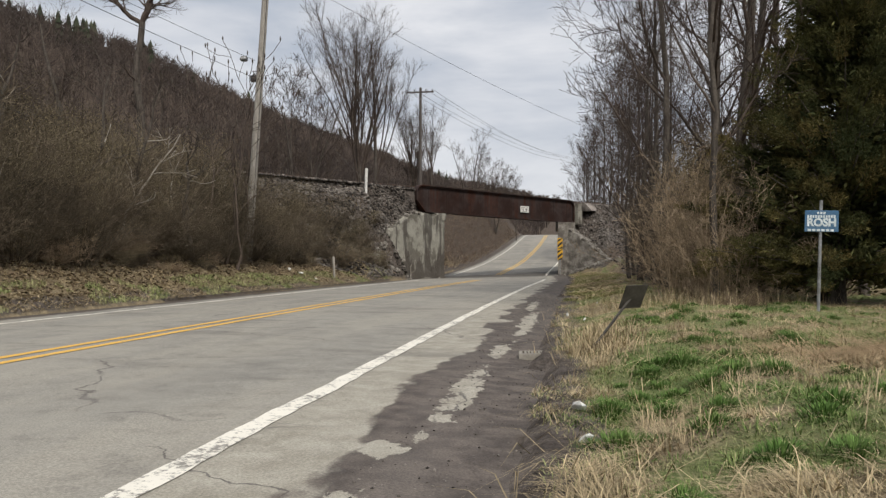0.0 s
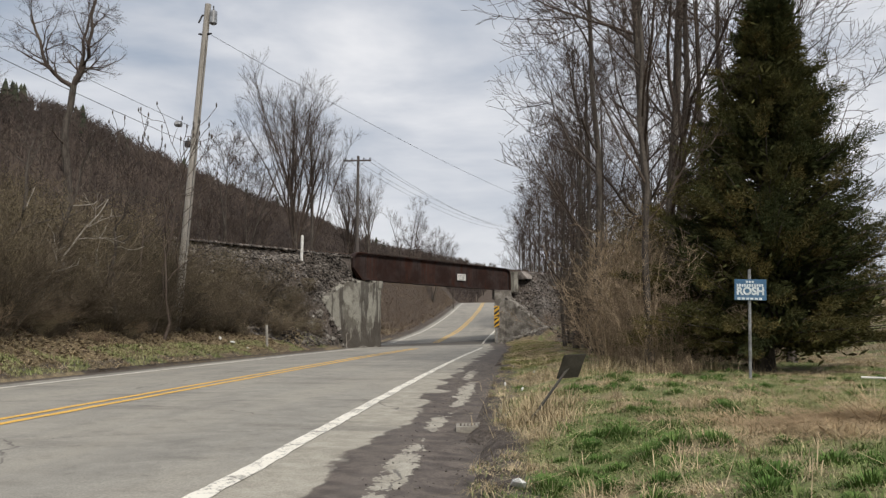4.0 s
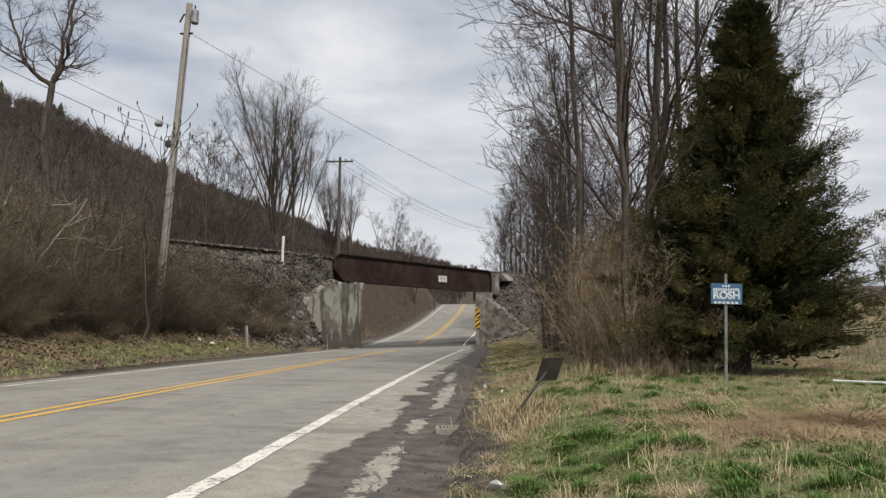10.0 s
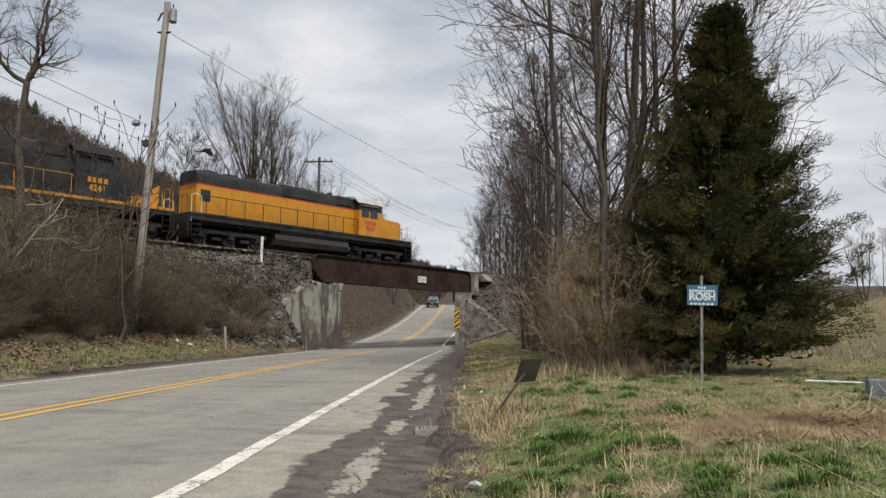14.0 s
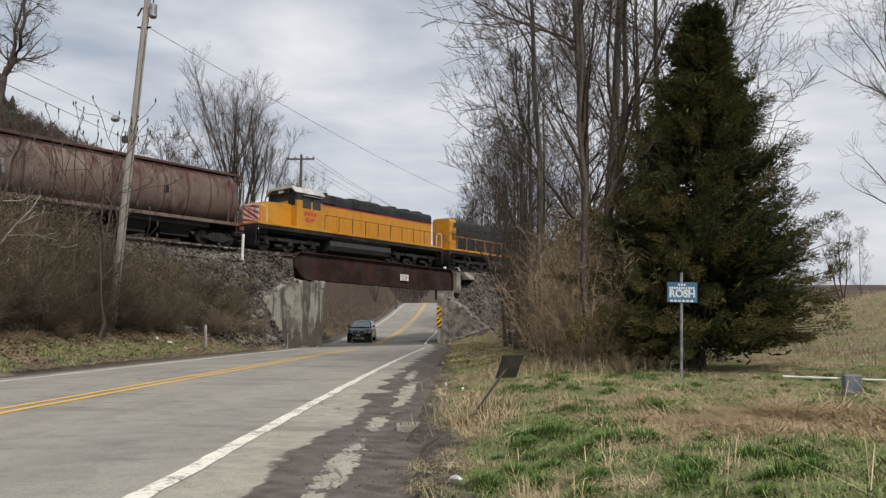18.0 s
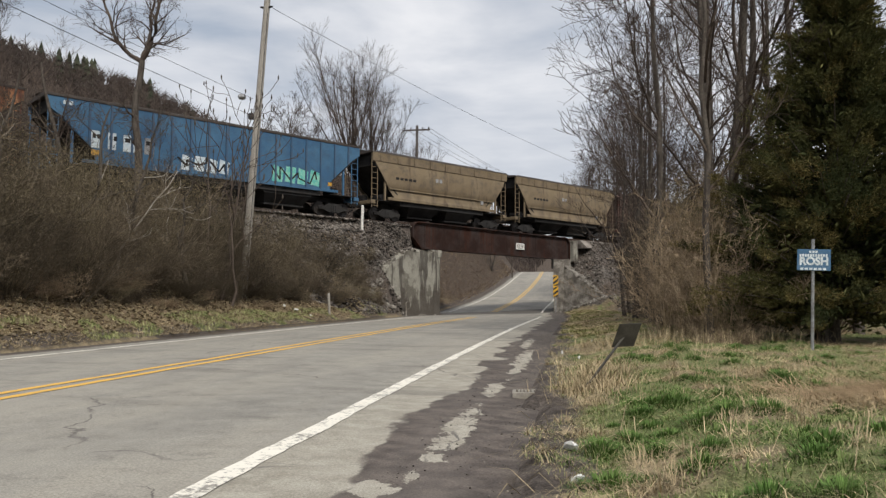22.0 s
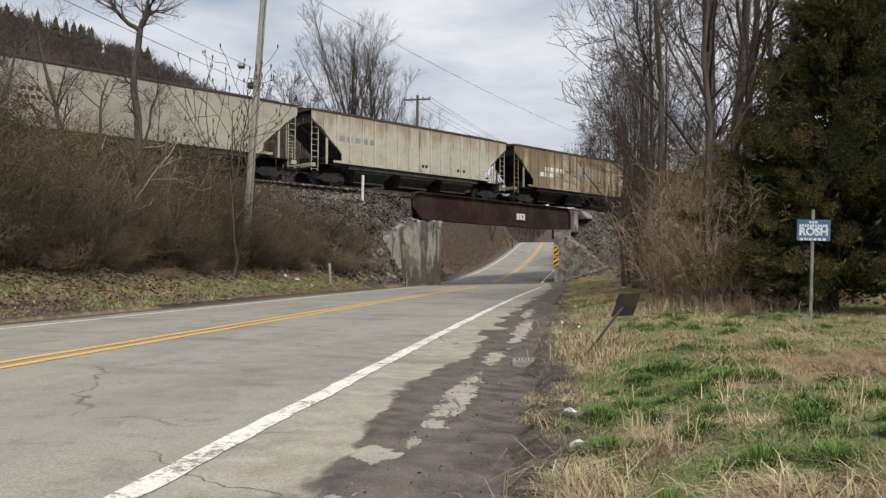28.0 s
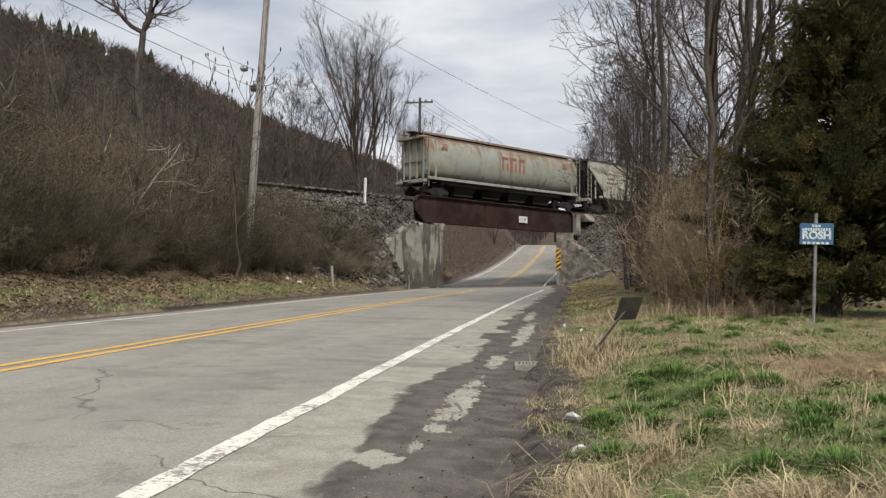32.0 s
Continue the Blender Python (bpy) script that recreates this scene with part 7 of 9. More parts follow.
def cedar():
    """The dense conical evergreen behind the sign: limbs that carry clumps of scale-leaved sprays."""
    rng = np.random.default_rng(31)
    ob = tagged(new("cedar_tree"), "dense dark green conical cedar with olive tips", "evergreen tree")
    ob.matrix_basis = pose(4.8, 15.9, float(ground_z(4.8, 15.9)) - 0.05)
    H = 7.75
    hz = np.array((0.3, 0.5, 0.9, 2.0, 3.1, 4.1, 5.2, 5.8, 6.7, 7.3, 7.8))
    hr = np.array((1.2, 2.4, 2.6, 2.5, 2.15, 1.6, 1.12, 0.88, 0.50, 0.24, 0.05))
    P, R = trunk_line(rng, (0, 0, -0.2), H * 0.96, 0.19, lean=(0.055, 0.0), wob=0.03, tip=0.1)
    part("trunk", array_mesh("trunk", *batch_tubes(P, R, 8), BARK, True), None, ob)
    P0, R0 = trunk_line(rng, (-1.35, 0.1, -0.2), 2.4, 0.07, wob=0.05)
    k = 440
    h = 0.62 + (H - 0.7) * rng.random(k) ** 1.15
    a = rng.uniform(0, 2 * np.pi, k)
    lobe = 1 + 0.08 * np.sin(3 * a + h * 1.9) + 0.10 * np.sin(5 * a - h * 3.4)
    rad = np.interp(h, hz, hr) * rng.uniform(0.72, 1.10, k) * lobe
    d = np.stack([np.cos(a), np.sin(a)], -1)
    t = np.linspace(0, 1, 5)
    rise = np.clip((h - 0.8) / 3.0, 0, 1)
    drop = np.clip((0.04 + 0.42 * rise) * rad, 0, h - 0.2)
    B = np.stack([d[:, None, 0] * rad[:, None] * t + 0.055 * h[:, None], d[:, None, 1] * rad[:, None] * t, (h - drop)[:, None] + drop[:, None] * (t ** 1.3)[None]], -1)
    part("limb_mass", array_mesh("limb_mass", *merged([batch_tubes(B, np.linspace(0.03, 0.006, 5)[None] * np.ones((k, 1)), 4), batch_tubes(P0, R0, 6)]), BARK), None, ob)

    def sprays(name, material, c, way, size, wid):
        """Crossed pointed leaflets that grow from c along way."""
        n = len(c)
        up = unit(way + rng.normal(size=(n, 3)) * 0.5)
        side = unit(np.cross(up, rng.normal(size=(n, 3))))
        third = np.cross(up, side)
        L = size * rng.uniform(0.7, 1.7, n)[:, None]
        W = wid * rng.uniform(0.7, 1.5, n)[:, None]
        V = np.stack([c, c + up * L * 0.45 + side * W, c + up * L, c + up * L * 0.45 - side * W, c + up * L * 0.5 + third * W, c + up * L * 0.5 - third * W], 1).reshape(-1, 3)
        F = (np.array(((0, 1, 2, 3), (0, 4, 2, 5)))[None] + 6 * np.arange(n)[:, None, None]).reshape(-1, 4)
        tagged(part(name, array_mesh(name, V, F, material), None, ob), kind="stuff")

    # clumps: three or four on each limb, the outer ones largest
    i = np.repeat(np.arange(k), 4)
    tt = np.tile(np.array((0.45, 0.66, 0.84, 1.0)), k) + rng.uniform(-0.08, 0.03, len(i))
    keep = rng.random(len(i)) < 0.86
    i, tt = i[keep], tt[keep]
    j = np.minimum((tt * 4).astype(int), 3)
    w = (tt * 4 - j)[:, None]
    C = B[i, j] * (1 - w) + B[i, j + 1] * w + rng.normal(size=(len(i), 3)) * np.array((0.10, 0.10, 0.08))
    way = unit(np.stack([d[i, 0], d[i, 1], 0.02 + 0.75 * rise[i]], -1) + rng.normal(size=(len(i), 3)) * 0.22)
    big = rng.uniform(0.75, 1.5, len(i)) * (0.55 + 0.45 * np.clip(rad[i] / 1.4, 0, 1))
    warm = 0.16 + 0.30 * sstep(4.5, 0.8, h[i]) + 0.2 * sstep(0.2, -0.8, d[i, 0]) * sstep(5.5, 3.0, h[i])
    olive = rng.random(len(i)) < warm
    for name, material, pick in (("dark_foliage", NEEDLES, ~olive), ("olive_foliage", NEEDLES_TIP, olive)):
        q = np.repeat(np.nonzero(pick)[0], 190)
        f = rng.random(len(q))
        off = unit(rng.normal(size=(len(q), 3))) * (0.13 * np.sqrt(f * (1.12 - f)) * big[q] * rng.random(len(q)) ** 0.4)[:, None]
        off[:, 2] *= 0.65
        sprays(name, material, C[q] + way[q] * ((f - 0.35) * 0.42 * big[q])[:, None] + off * 1.7, way[q] * 0.8 + unit(off + 1e-6) * 0.7, 0.066, 0.0055)
    # shaded older foliage behind the clumps
    n = 30000
    i = rng.integers(0, k, n)
    tt = 0.15 + 0.6 * rng.random(n) ** 0.8
    j = np.minimum((tt * 4).astype(int), 3)
    w = (tt * 4 - j)[:, None]
    c = B[i, j] * (1 - w) + B[i, j + 1] * w + rng.normal(size=(n, 3)) * 0.13
    sprays("inner_foliage", NEEDLES, c, np.stack([d[i, 0], d[i, 1], 0.3 * np.ones(n)], -1), 0.15, 0.024)


def blades(name, label, spots, h, lean, width, material, seed, cat="grass", way=None):
    """Bent grass blades as one mesh."""
    rng = np.random.default_rng(seed)
    k = len(spots)
    a = rng.uniform(0, 2 * np.pi, k) if way is None else way + rng.normal(size=k) * 0.35
    d = np.stack([np.cos(a), np.sin(a), np.zeros(k)], -1)
    s = np.stack([-np.sin(a), np.cos(a), np.zeros(k)], -1) * (width * rng.uniform(0.6, 1.4, k))[:, None]
    up = np.array((0, 0, 1.0))
    ln = (lean * np.where(lean > 1.4, rng.uniform(0.75, 1.25, k), rng.uniform(0.3, 1.5, k)))[:, None]
    m = spots + d * (h[:, None] * ln * 0.45) + up * h[:, None] * np.clip(0.70 - 0.18 * ln, 0.2, 0.7)
    tip = spots + d * (h[:, None] * ln) + up * (h[:, None] * np.clip(1.05 - 0.45 * ln, 0.12, 1))
    V = np.stack([spots - s, spots + s, m + s * 0.7, m - s * 0.7, tip], 1).reshape(-1, 3)
    o = 5 * np.arange(k)[:, None]
    F = np.concatenate([np.array(((0, 1, 2),)) + o, np.array(((0, 2, 3),)) + o, np.array(((3, 2, 4),)) + o])
    return tagged(new(name, array_mesh(name, V, F, material)), label, cat, kind="stuff")


def grass():
    rng = np.random.default_rng(12)

    def patch(k, u0, u1, y0, y1, power=1.6):
        Y = y0 + (y1 - y0) * rng.random(k) ** power
        U = u0 + (u1 - u0) * rng.random(k)
        X = RC(Y) + U
        return X, Y

    def clumped(X, Y, f, seed):
        return wobble(X, Y, f, seed) + 0.6 * wobble(X, Y, f * 2.7, seed + 1)

    def tufts(count, y0, y1, power, per, u1=9.5):
        """Centres of tufts, and the blades' roots and shared lean round them."""
        X, Y = patch(count, 5.45, 5.5 + u1, y0, y1, power)
        u = X - RC(Y) - 5.5
        ok = u + 0.9 * (cloud(X, Y, 1.4, 21) - 0.5) + 0.5 * (cloud(X, Y, 5.0, 22) - 0.5) > 0.32
        ok &= ~((u > 2.0) & (Y > 15.0) & (u < 6.5)) | (rng.random(len(X)) < 0.2)
        X, Y = X[ok], Y[ok]
        size = rng.uniform(0.55, 1.45, len(X))
        g = green_share(X, Y) + 0.55 * (rng.random(len(X)) - 0.5)
        way = rng.uniform(0, 2 * np.pi, len(X))
        i = np.repeat(np.arange(len(X)), (per * size).astype(int))
        a, r = rng.uniform(0, 2 * np.pi, len(i)), 0.075 * size[i] * np.sqrt(rng.random(len(i)))
        x, y = X[i] + r * np.cos(a), Y[i] + r * np.sin(a)
        return np.stack([x, y, ground_z(x, y) - 0.012], -1), size[i], g[i], a, way[i], r / (0.075 * size[i])

    P1, S1, G1, A1, W1, R1 = tufts(6600, 1.6, 9.0, 1.1, 30)
    P2, S2, G2, A2, W2, R2 = tufts(5600, 8.0, 24, 1.5, 22)
    P3, S3, G3, A3, W3, R3 = tufts(7000, 20, 60, 1.1, 18, 3.4)
    lit = G3 > 0.42
    blades("roadside_grass", "olive grass along the road towards the bridge", P3[lit], 0.09 * S3[lit], 0.5 + 0.8 * R3[lit], 0.008, GRASS_LIME, 31, way=A3[lit])
    blades("roadside_straw", "pale dead grass along the road towards the bridge", P3[~lit], 0.11 * S3[~lit], 1.2 + 0.6 * R3[~lit], 0.007, GRASS_DRY, 32, way=A3[~lit])
    P, S, G = np.concatenate([P1, P2]), np.concatenate([S1, S2]), np.concatenate([G1, G2])
    A, W, R = np.concatenate([A1, A2]), np.concatenate([W1, W2]), np.concatenate([R1, R2])
    gi = G > 0.46
    k = gi.sum()
    lush = np.clip((G[gi] - 0.5) * 2, 0, 1)
    blades("grass", "fresh green spring grass tufts on the verge", P[gi], (0.024 + 0.042 * lush) * S[gi] * (1.15 - 0.5 * R[gi]) * rng.uniform(0.6, 1.2, k), 0.6 + 0.9 * R[gi], 0.0030, GRASS_GREEN, 1, way=A[gi])
    di = ~gi
    k = di.sum()
    up_ = rng.random(k) < 0.3
    blades("dry_grass", "dry tan grass lying over the verge", P[di], (0.05 + 0.10 * rng.random(k)) * S[di], np.where(up_, 0.9, 2.1), 0.0022, GRASS_DRY, 2, way=W[di] + rng.normal(size=k) * 0.7)
    # low cushions of lush grass among the straw
    cushions = [(1.4, 12.0, 0.26), (2.15, 10.9, 0.3), (2.05, 8.05, 0.26), (0.8, 6.5, 0.22), (0.9, 5.75, 0.2), (1.1, 5.9, 0.2), (1.38, 5.85, 0.2), (0.8, 4.75, 0.17), (0.18, 5.1, 0.22), (0.66, 4.2, 0.15), (0.2, 4.15, 0.2),
                (0.86, 3.6, 0.15), (0.42, 3.05, 0.12), (1.32, 4.35, 0.17), (1.12, 3.45, 0.13), (0.58, 2.8, 0.11), (0.75, 11.4, 0.24), (1.82, 4.9, 0.2), (3.4, 7.5, 0.3), (1.25, 6.9, 0.2), (1.75, 6.5, 0.18), (0.45, 9.2, 0.2), (2.9, 10.2, 0.25)]
    X, Y = patch(1500, 6.0, 12.5, 2.3, 16, 1.3)
    ok = (green_share(X, Y) > 0.62) & ~((X - RC(Y) > 7.5) & (Y > 14.2))
    cushions += [(x, y, r) for x, y, r in zip(X[ok][:130], Y[ok][:130], rng.uniform(0.06, 0.16, 130))]
    pts, size, lean, way = [], [], [], []
    for x, y, r in cushions:
        n = int(260 + 6000 * r * r)
        a, q = rng.uniform(0, 2 * np.pi, n), np.sqrt(rng.random(n))
        e = rng.uniform(0.75, 1.25)
        px, py = x + r * e * q * np.cos(a), y + r / e * q * np.sin(a)
        pts.append(np.stack([px, py, ground_z(px, py) + 0.25 * r * (1 - q ** 2) - 0.02], -1))
        size.append((0.045 + 0.16 * r) * rng.uniform(0.6, 1.25, n) * (1.1 - 0.5 * q))
        lean.append(0.3 + 1.2 * q)
        way.append(a)
    blades("cushion_grass", "low cushions of lush green grass", np.concatenate(pts), np.concatenate(size), np.concatenate(lean), 0.0032, LUSH, 21, way=np.concatenate(way))
    # short thin growth between the tufts
    X, Y = patch(170000, 5.45, 15.5, 1.5, 20, 1.7)
    u = X - RC(Y) - 5.5
    ok = (u + 0.9 * (cloud(X, Y, 1.4, 21) - 0.5) > 0.16) & ~((u > 2.0) & (Y > 15.0))
    X, Y = X[ok], Y[ok]
    p = np.stack([X, Y, ground_z(X, Y) - 0.008], -1)
    pale = rng.random(len(X)) < 0.5 - 0.3 * green_share(X, Y)
    blades("thin_grass", "short thin grass between the tufts", p[~pale], rng.uniform(0.025, 0.065, (~pale).sum()), np.full((~pale).sum(), 1.0), 0.0024, GRASS_OLIVE, 10)
    blades("dead_thatch", "flat dead grass between the tufts", p[pale], rng.uniform(0.03, 0.09, pale.sum()), np.full(pale.sum(), 2.2), 0.002, GRASS_DRY, 11)
    # long straw: scattered bent stalks, and a flattened heap by the sign
    X, Y = patch(5200, 5.5, 15, 2.0, 24)
    ok = (cloud(X, Y, 1.3, 19) > 0.46)
    p = np.stack([X, Y, ground_z(X, Y)], -1)[ok]
    blades("straw_stalks", "long bent straw stalks", p, rng.uniform(0.10, 0.32, len(p)), np.full(len(p), 1.7), 0.0026, GRASS_DRY, 3)
    k = 8000
    c = rng.normal(size=(k, 2)) * np.array((0.52, 0.45))
    c = np.stack([2.72 + c[:, 0] * 0.93 + c[:, 1] * 0.37, 6.75 - c[:, 0] * 0.37 + c[:, 1] * 0.93], -1)
    p = np.stack([c[:, 0], c[:, 1], ground_z(c[:, 0], c[:, 1])], -1)
    blades("straw_heap", "flattened heap of pale straw", p, rng.uniform(0.09, 0.24, k), np.full(k, 2.2), 0.0030, GRASS_RUSSET, 4, way=2.9 + rng.normal(size=k) * 0.7)
    k = 220
    c = rng.normal(size=(k, 2)) * np.array((0.36, 0.3)) + np.array((2.85, 6.8))
    p = np.stack([c[:, 0], c[:, 1], ground_z(c[:, 0], c[:, 1])], -1)
    blades("sweeping_straw", "long pale straw stalks sweeping over the heap", p, rng.uniform(0.35, 0.85, k), np.full(k, 1.75), 0.0026, GRASS_RUSSET, 14, way=2.6 + rng.normal(size=k) * 0.3)
    k = 90
    c = rng.normal(size=(k, 2)) * np.array((0.4, 0.25)) + np.array((3.1, 7.0))
    p = np.stack([c[:, 0], c[:, 1], ground_z(c[:, 0], c[:, 1])], -1)
    blades("loose_straw", "loose straw stalks bent out of the heap", p, rng.uniform(0.3, 0.7, k), np.full(k, 1.5), 0.0036, GRASS_DRY, 15, way=rng.normal(size=k) * 0.6 - 0.3)
    X, Y = patch(260, 5.7, 10.5, 2.4, 12, 1.4)
    p = np.stack([X, Y, ground_z(X, Y) + 0.01], -1)
    blades("fallen_stalks", "long fallen straw stalks lying over the grass", p, rng.uniform(0.25, 0.6, len(p)), np.full(len(p), 2.1), 0.0022, GRASS_DRY, 23)
    k = 1500
    c = rng.normal(size=(k, 2)) * np.array((0.22, 0.7)) + np.array((0.24, 8.9))
    p = np.stack([c[:, 0], c[:, 1], ground_z(c[:, 0], c[:, 1])], -1)
    blades("dead_stalks", "upright dead stalks round the leaning sign", p, rng.uniform(0.08, 0.28, k), np.full(k, 0.9), 0.0035, GRASS_DRY, 5)
    k = 1300
    c = rng.normal(size=(k, 2)) * np.array((1.0, 0.6)) + np.array((2.1, 15.0))
    p = np.stack([c[:, 0], c[:, 1], ground_z(c[:, 0], c[:, 1])], -1)
    blades("brush_straw", "pale dead grass at the foot of the brush", p, rng.uniform(0.15, 0.5, k), np.full(k, 0.9), 0.003, GRASS_DRY, 9)
    # far verge, field and the opposite side of the road
    X, Y = patch(100000, -8.6, -4.7, 9, 44, 1.2)
    g = clumped(X, Y, 0.9, 5)
    p = np.stack([X, Y, ground_z(X, Y)], -1)
    gi = (0.5 * g + 1.6 * (cloud(X, Y, 0.9, 14) - 0.46) > 0.22) & (X - RC(Y) > -6.0) | (((X - RC(Y) + 5.45) / 0.45) ** 2 + ((Y - 27.0) / 4.0) ** 2 < 1)
    blades("verge_grass", "patchy green grass on the far verge", p[gi], rng.uniform(0.04, 0.11, gi.sum()), np.full(gi.sum(), 0.7), 0.008, GRASS_OLIVE, 6)
    di = ~gi
    blades("verge_dry_grass", "dry grass on the far verge", p[di], rng.uniform(0.03, 0.09, di.sum()), np.full(di.sum(), 1.9), 0.008, GRASS_DRY, 7)
    X, Y = rng.uniform(9, 44, 40000), rng.uniform(12, 82, 40000)
    ok = (X - RC(Y)) > 15
    X, Y = X[ok], Y[ok]
    p = np.stack([X, Y, ground_z(X, Y)], -1)
    blades("field_grass", "tall tan grass in the field", p, rng.uniform(0.14, 0.36, len(p)), np.full(len(p), 1.2), 0.007, GRASS_DRY, 8)
    # rough growth on the banks of the cutting beyond the bridge
    Y = 55 + 85 * rng.random(46000) ** 1.3
    X = RC(Y) - rng.uniform(4.9, 13.0, 46000)
    p = np.stack([X, Y, ground_z(X, Y) - 0.03], -1)
    dark = rng.random(46000) < 0.6
    blades("bank_growth", "brown dead growth on the road cutting", p[dark], rng.uniform(0.15, 0.6, dark.sum()), np.full(dark.sum(), 1.3), 0.008, RUSSET_BRUSH, 12)
    blades("bank_dry_grass", "dry grass on the road cutting", p[~dark], rng.uniform(0.12, 0.4, (~dark).sum()), np.full((~dark).sum(), 1.5), 0.008, GRASS_DRY, 13)
    # dead leaves under the brush
    k = 30000
    Y = rng.uniform(9, 48, k)
    U = -5.0 - 5.5 * rng.random(k) ** 0.8
    X = RC(Y) + U
    c = np.stack([X, Y, ground_z(X, Y) + 0.02], -1)
    u = unit(rng.normal(size=(k, 3)) * np.array((1, 1, 0.35))) * rng.uniform(0.025, 0.085, (k, 1))
    v = unit(np.cross(u, rng.normal(size=(k, 3)) * 0.4 + np.array((0, 0, 1.0)))) * np.linalg.norm(u, axis=1, keepdims=True) * 0.6
    V = np.stack([c - u, c + v, c + u, c - v], 1).reshape(-1, 3)
    tagged(new("leaf_litter", array_mesh("leaf_litter", V, np.arange(4 * k).reshape(-1, 4), LEAVES_DEAD)), "dead leaves under the brush", "leaves", kind="stuff")


HILL_TWIG = mat("hillside_bare_trees", (0.082, 0.064, 0.054), (0.050, 0.040, 0.035), 1.0, 0, 0.02, 0.4, 0, island=0.4, spec=0.12)
CONIFER = mat("distant_conifers", (0.028, 0.034, 0.022), (0.045, 0.048, 0.03), 1.0, 0, 0.05, 0.5, 0, island=0.4, spec=0.12)


def hill_woods():
    rng = np.random.default_rng(77)
    k = 15000
    Y = np.concatenate([rng.uniform(20, 500, k * 2 // 3), rng.uniform(300, 1400, k // 3)])
    xr = np.interp(Y, (-400, 0, 280, 523, 1100, 1700), (-265, -240, -193, -145, -40, 70))
    X = xr + 185 * rng.random(len(Y)) - 14
    s, n = track_sn(X, Y)
    ok = (n < -16) & (X - RC(np.minimum(Y, 290)) < -16)
    X, Y = X[ok], Y[ok]
    k = len(X)
    base = np.stack([X, Y, ground_z(X, Y) - 0.3], -1)
    H = rng.uniform(7, 12, k) * np.clip(0.75 + np.hypot(X, Y) / 1500, 0.7, 1.2)
    th = np.clip(np.hypot(X, Y) / 1500, 0.07, 0.5)

    def spikes(root, tip, r):
        d = unit(tip - root)
        a = unit(np.cross(d, np.array((0.3, 0.9, 0.1))))
        b = np.cross(d, a)
        ring = [root + (a * math.cos(w) + b * math.sin(w)) * r[:, None] for w in (0, 2.1, 4.2)]
        V = np.stack(ring + [tip], 1).reshape(-1, 3)
        o = 4 * np.arange(len(root))[:, None]
        return V, np.concatenate([np.array((q,)) + o for q in ((0, 1, 3), (1, 2, 3), (2, 0, 3))])

    up = np.array((0, 0, 1.0))
    pieces = [spikes(base, base + up * H[:, None] + rng.normal(size=(k, 3)) * 0.6, th * 1.3)]
    for j in range(11):
        f = rng.uniform(0.25, 0.85, k)[:, None]
        root = base + up * H[:, None] * f
        a = rng.uniform(0, 2 * np.pi, k)
        out = np.stack([np.cos(a), np.sin(a), rng.uniform(0.5, 1.6, k)], -1)
        pieces.append(spikes(root, root + unit(out) * (H * rng.uniform(0.22, 0.42, k))[:, None], th * 0.75))
    V, F = merged(pieces)
    tagged(new("hillside_wood", array_mesh("hillside_wood", V, F, HILL_TWIG)), "leafless brown woods covering the hillside", "forest", kind="stuff")
    # dark conifers near the ridge
    k = 170
    Y = rng.uniform(120, 620, k)
    xr = np.interp(Y, (0, 280, 523, 1100), (-240, -193, -145, -40))
    X = xr + rng.normal(size=k) * 16 + 6
    base = np.stack([X, Y, ground_z(X, Y)], -1)
    H = rng.uniform(8, 14, k)
    Vs, Fs, o = [], [], 0
    for lvl in range(5):
        z0, z1 = 0.12 + lvl * 0.17, 0.42 + lvl * 0.17
        r = H * (0.24 - lvl * 0.042)
        w = np.arange(6) * np.pi / 3 + lvl * 0.4
        ring = base[:, None] + np.stack([np.cos(w), np.sin(w), np.zeros(6)], -1)[None] * (r[:, None] * rng.uniform(0.7, 1.2, (k, 6)))[..., None] + up * (H * z0)[:, None, None]
        V = np.concatenate([ring, (base + up * (H * min(z1, 1.0))[:, None])[:, None]], 1)
        q = np.array([(i, (i + 1) % 6, 6) for i in range(6)])
        Vs.append(V.reshape(-1, 3))
        Fs.append((q[None] + 7 * np.arange(k)[:, None, None]).reshape(-1, 3) + o)
        o += k * 7
    tagged(new("ridge_conifers", array_mesh("ridge_conifers", np.concatenate(Vs), np.concatenate(Fs), CONIFER)), "dark conifers along the ridge", "forest", kind="stuff")


hill_woods()
plant_trees()
plant_shrubs()
for _x, _y, _t, _h, _s in ((-12.9, 26.2, 0, 9.4, 1), (-13.6, 26.8, 120, 9.8, 2), (-12.3, 25.8, 230, 9.0, 3), (-12.8, 27.3, 60, 10.0, 4)):
    sumac(_x, _y, _t, _h, _s)
for _x, _y, _t, _s in ((-13.9, 16.2, 180, 5), (-13.6, 20.6, 20, 6), (-14.4, 25.0, 300, 7)):
    dead_snag(_x, _y, _t, _s)
for _x, _y, _t, _h, _l, _s in ((-15.0, 19.8, 0, 5.2, 0.38, 41), (-13.9, 21.2, 10, 5.4, 0.30, 42), (-13.2, 24.2, -20, 4.4, 0.12, 43), (-16.4, 18.0, 0, 6.0, 0.2, 44)):
    crooked_trunk(_x, _y, _t, _h, _l, _s)
fork_tree()
cedar()
grass()


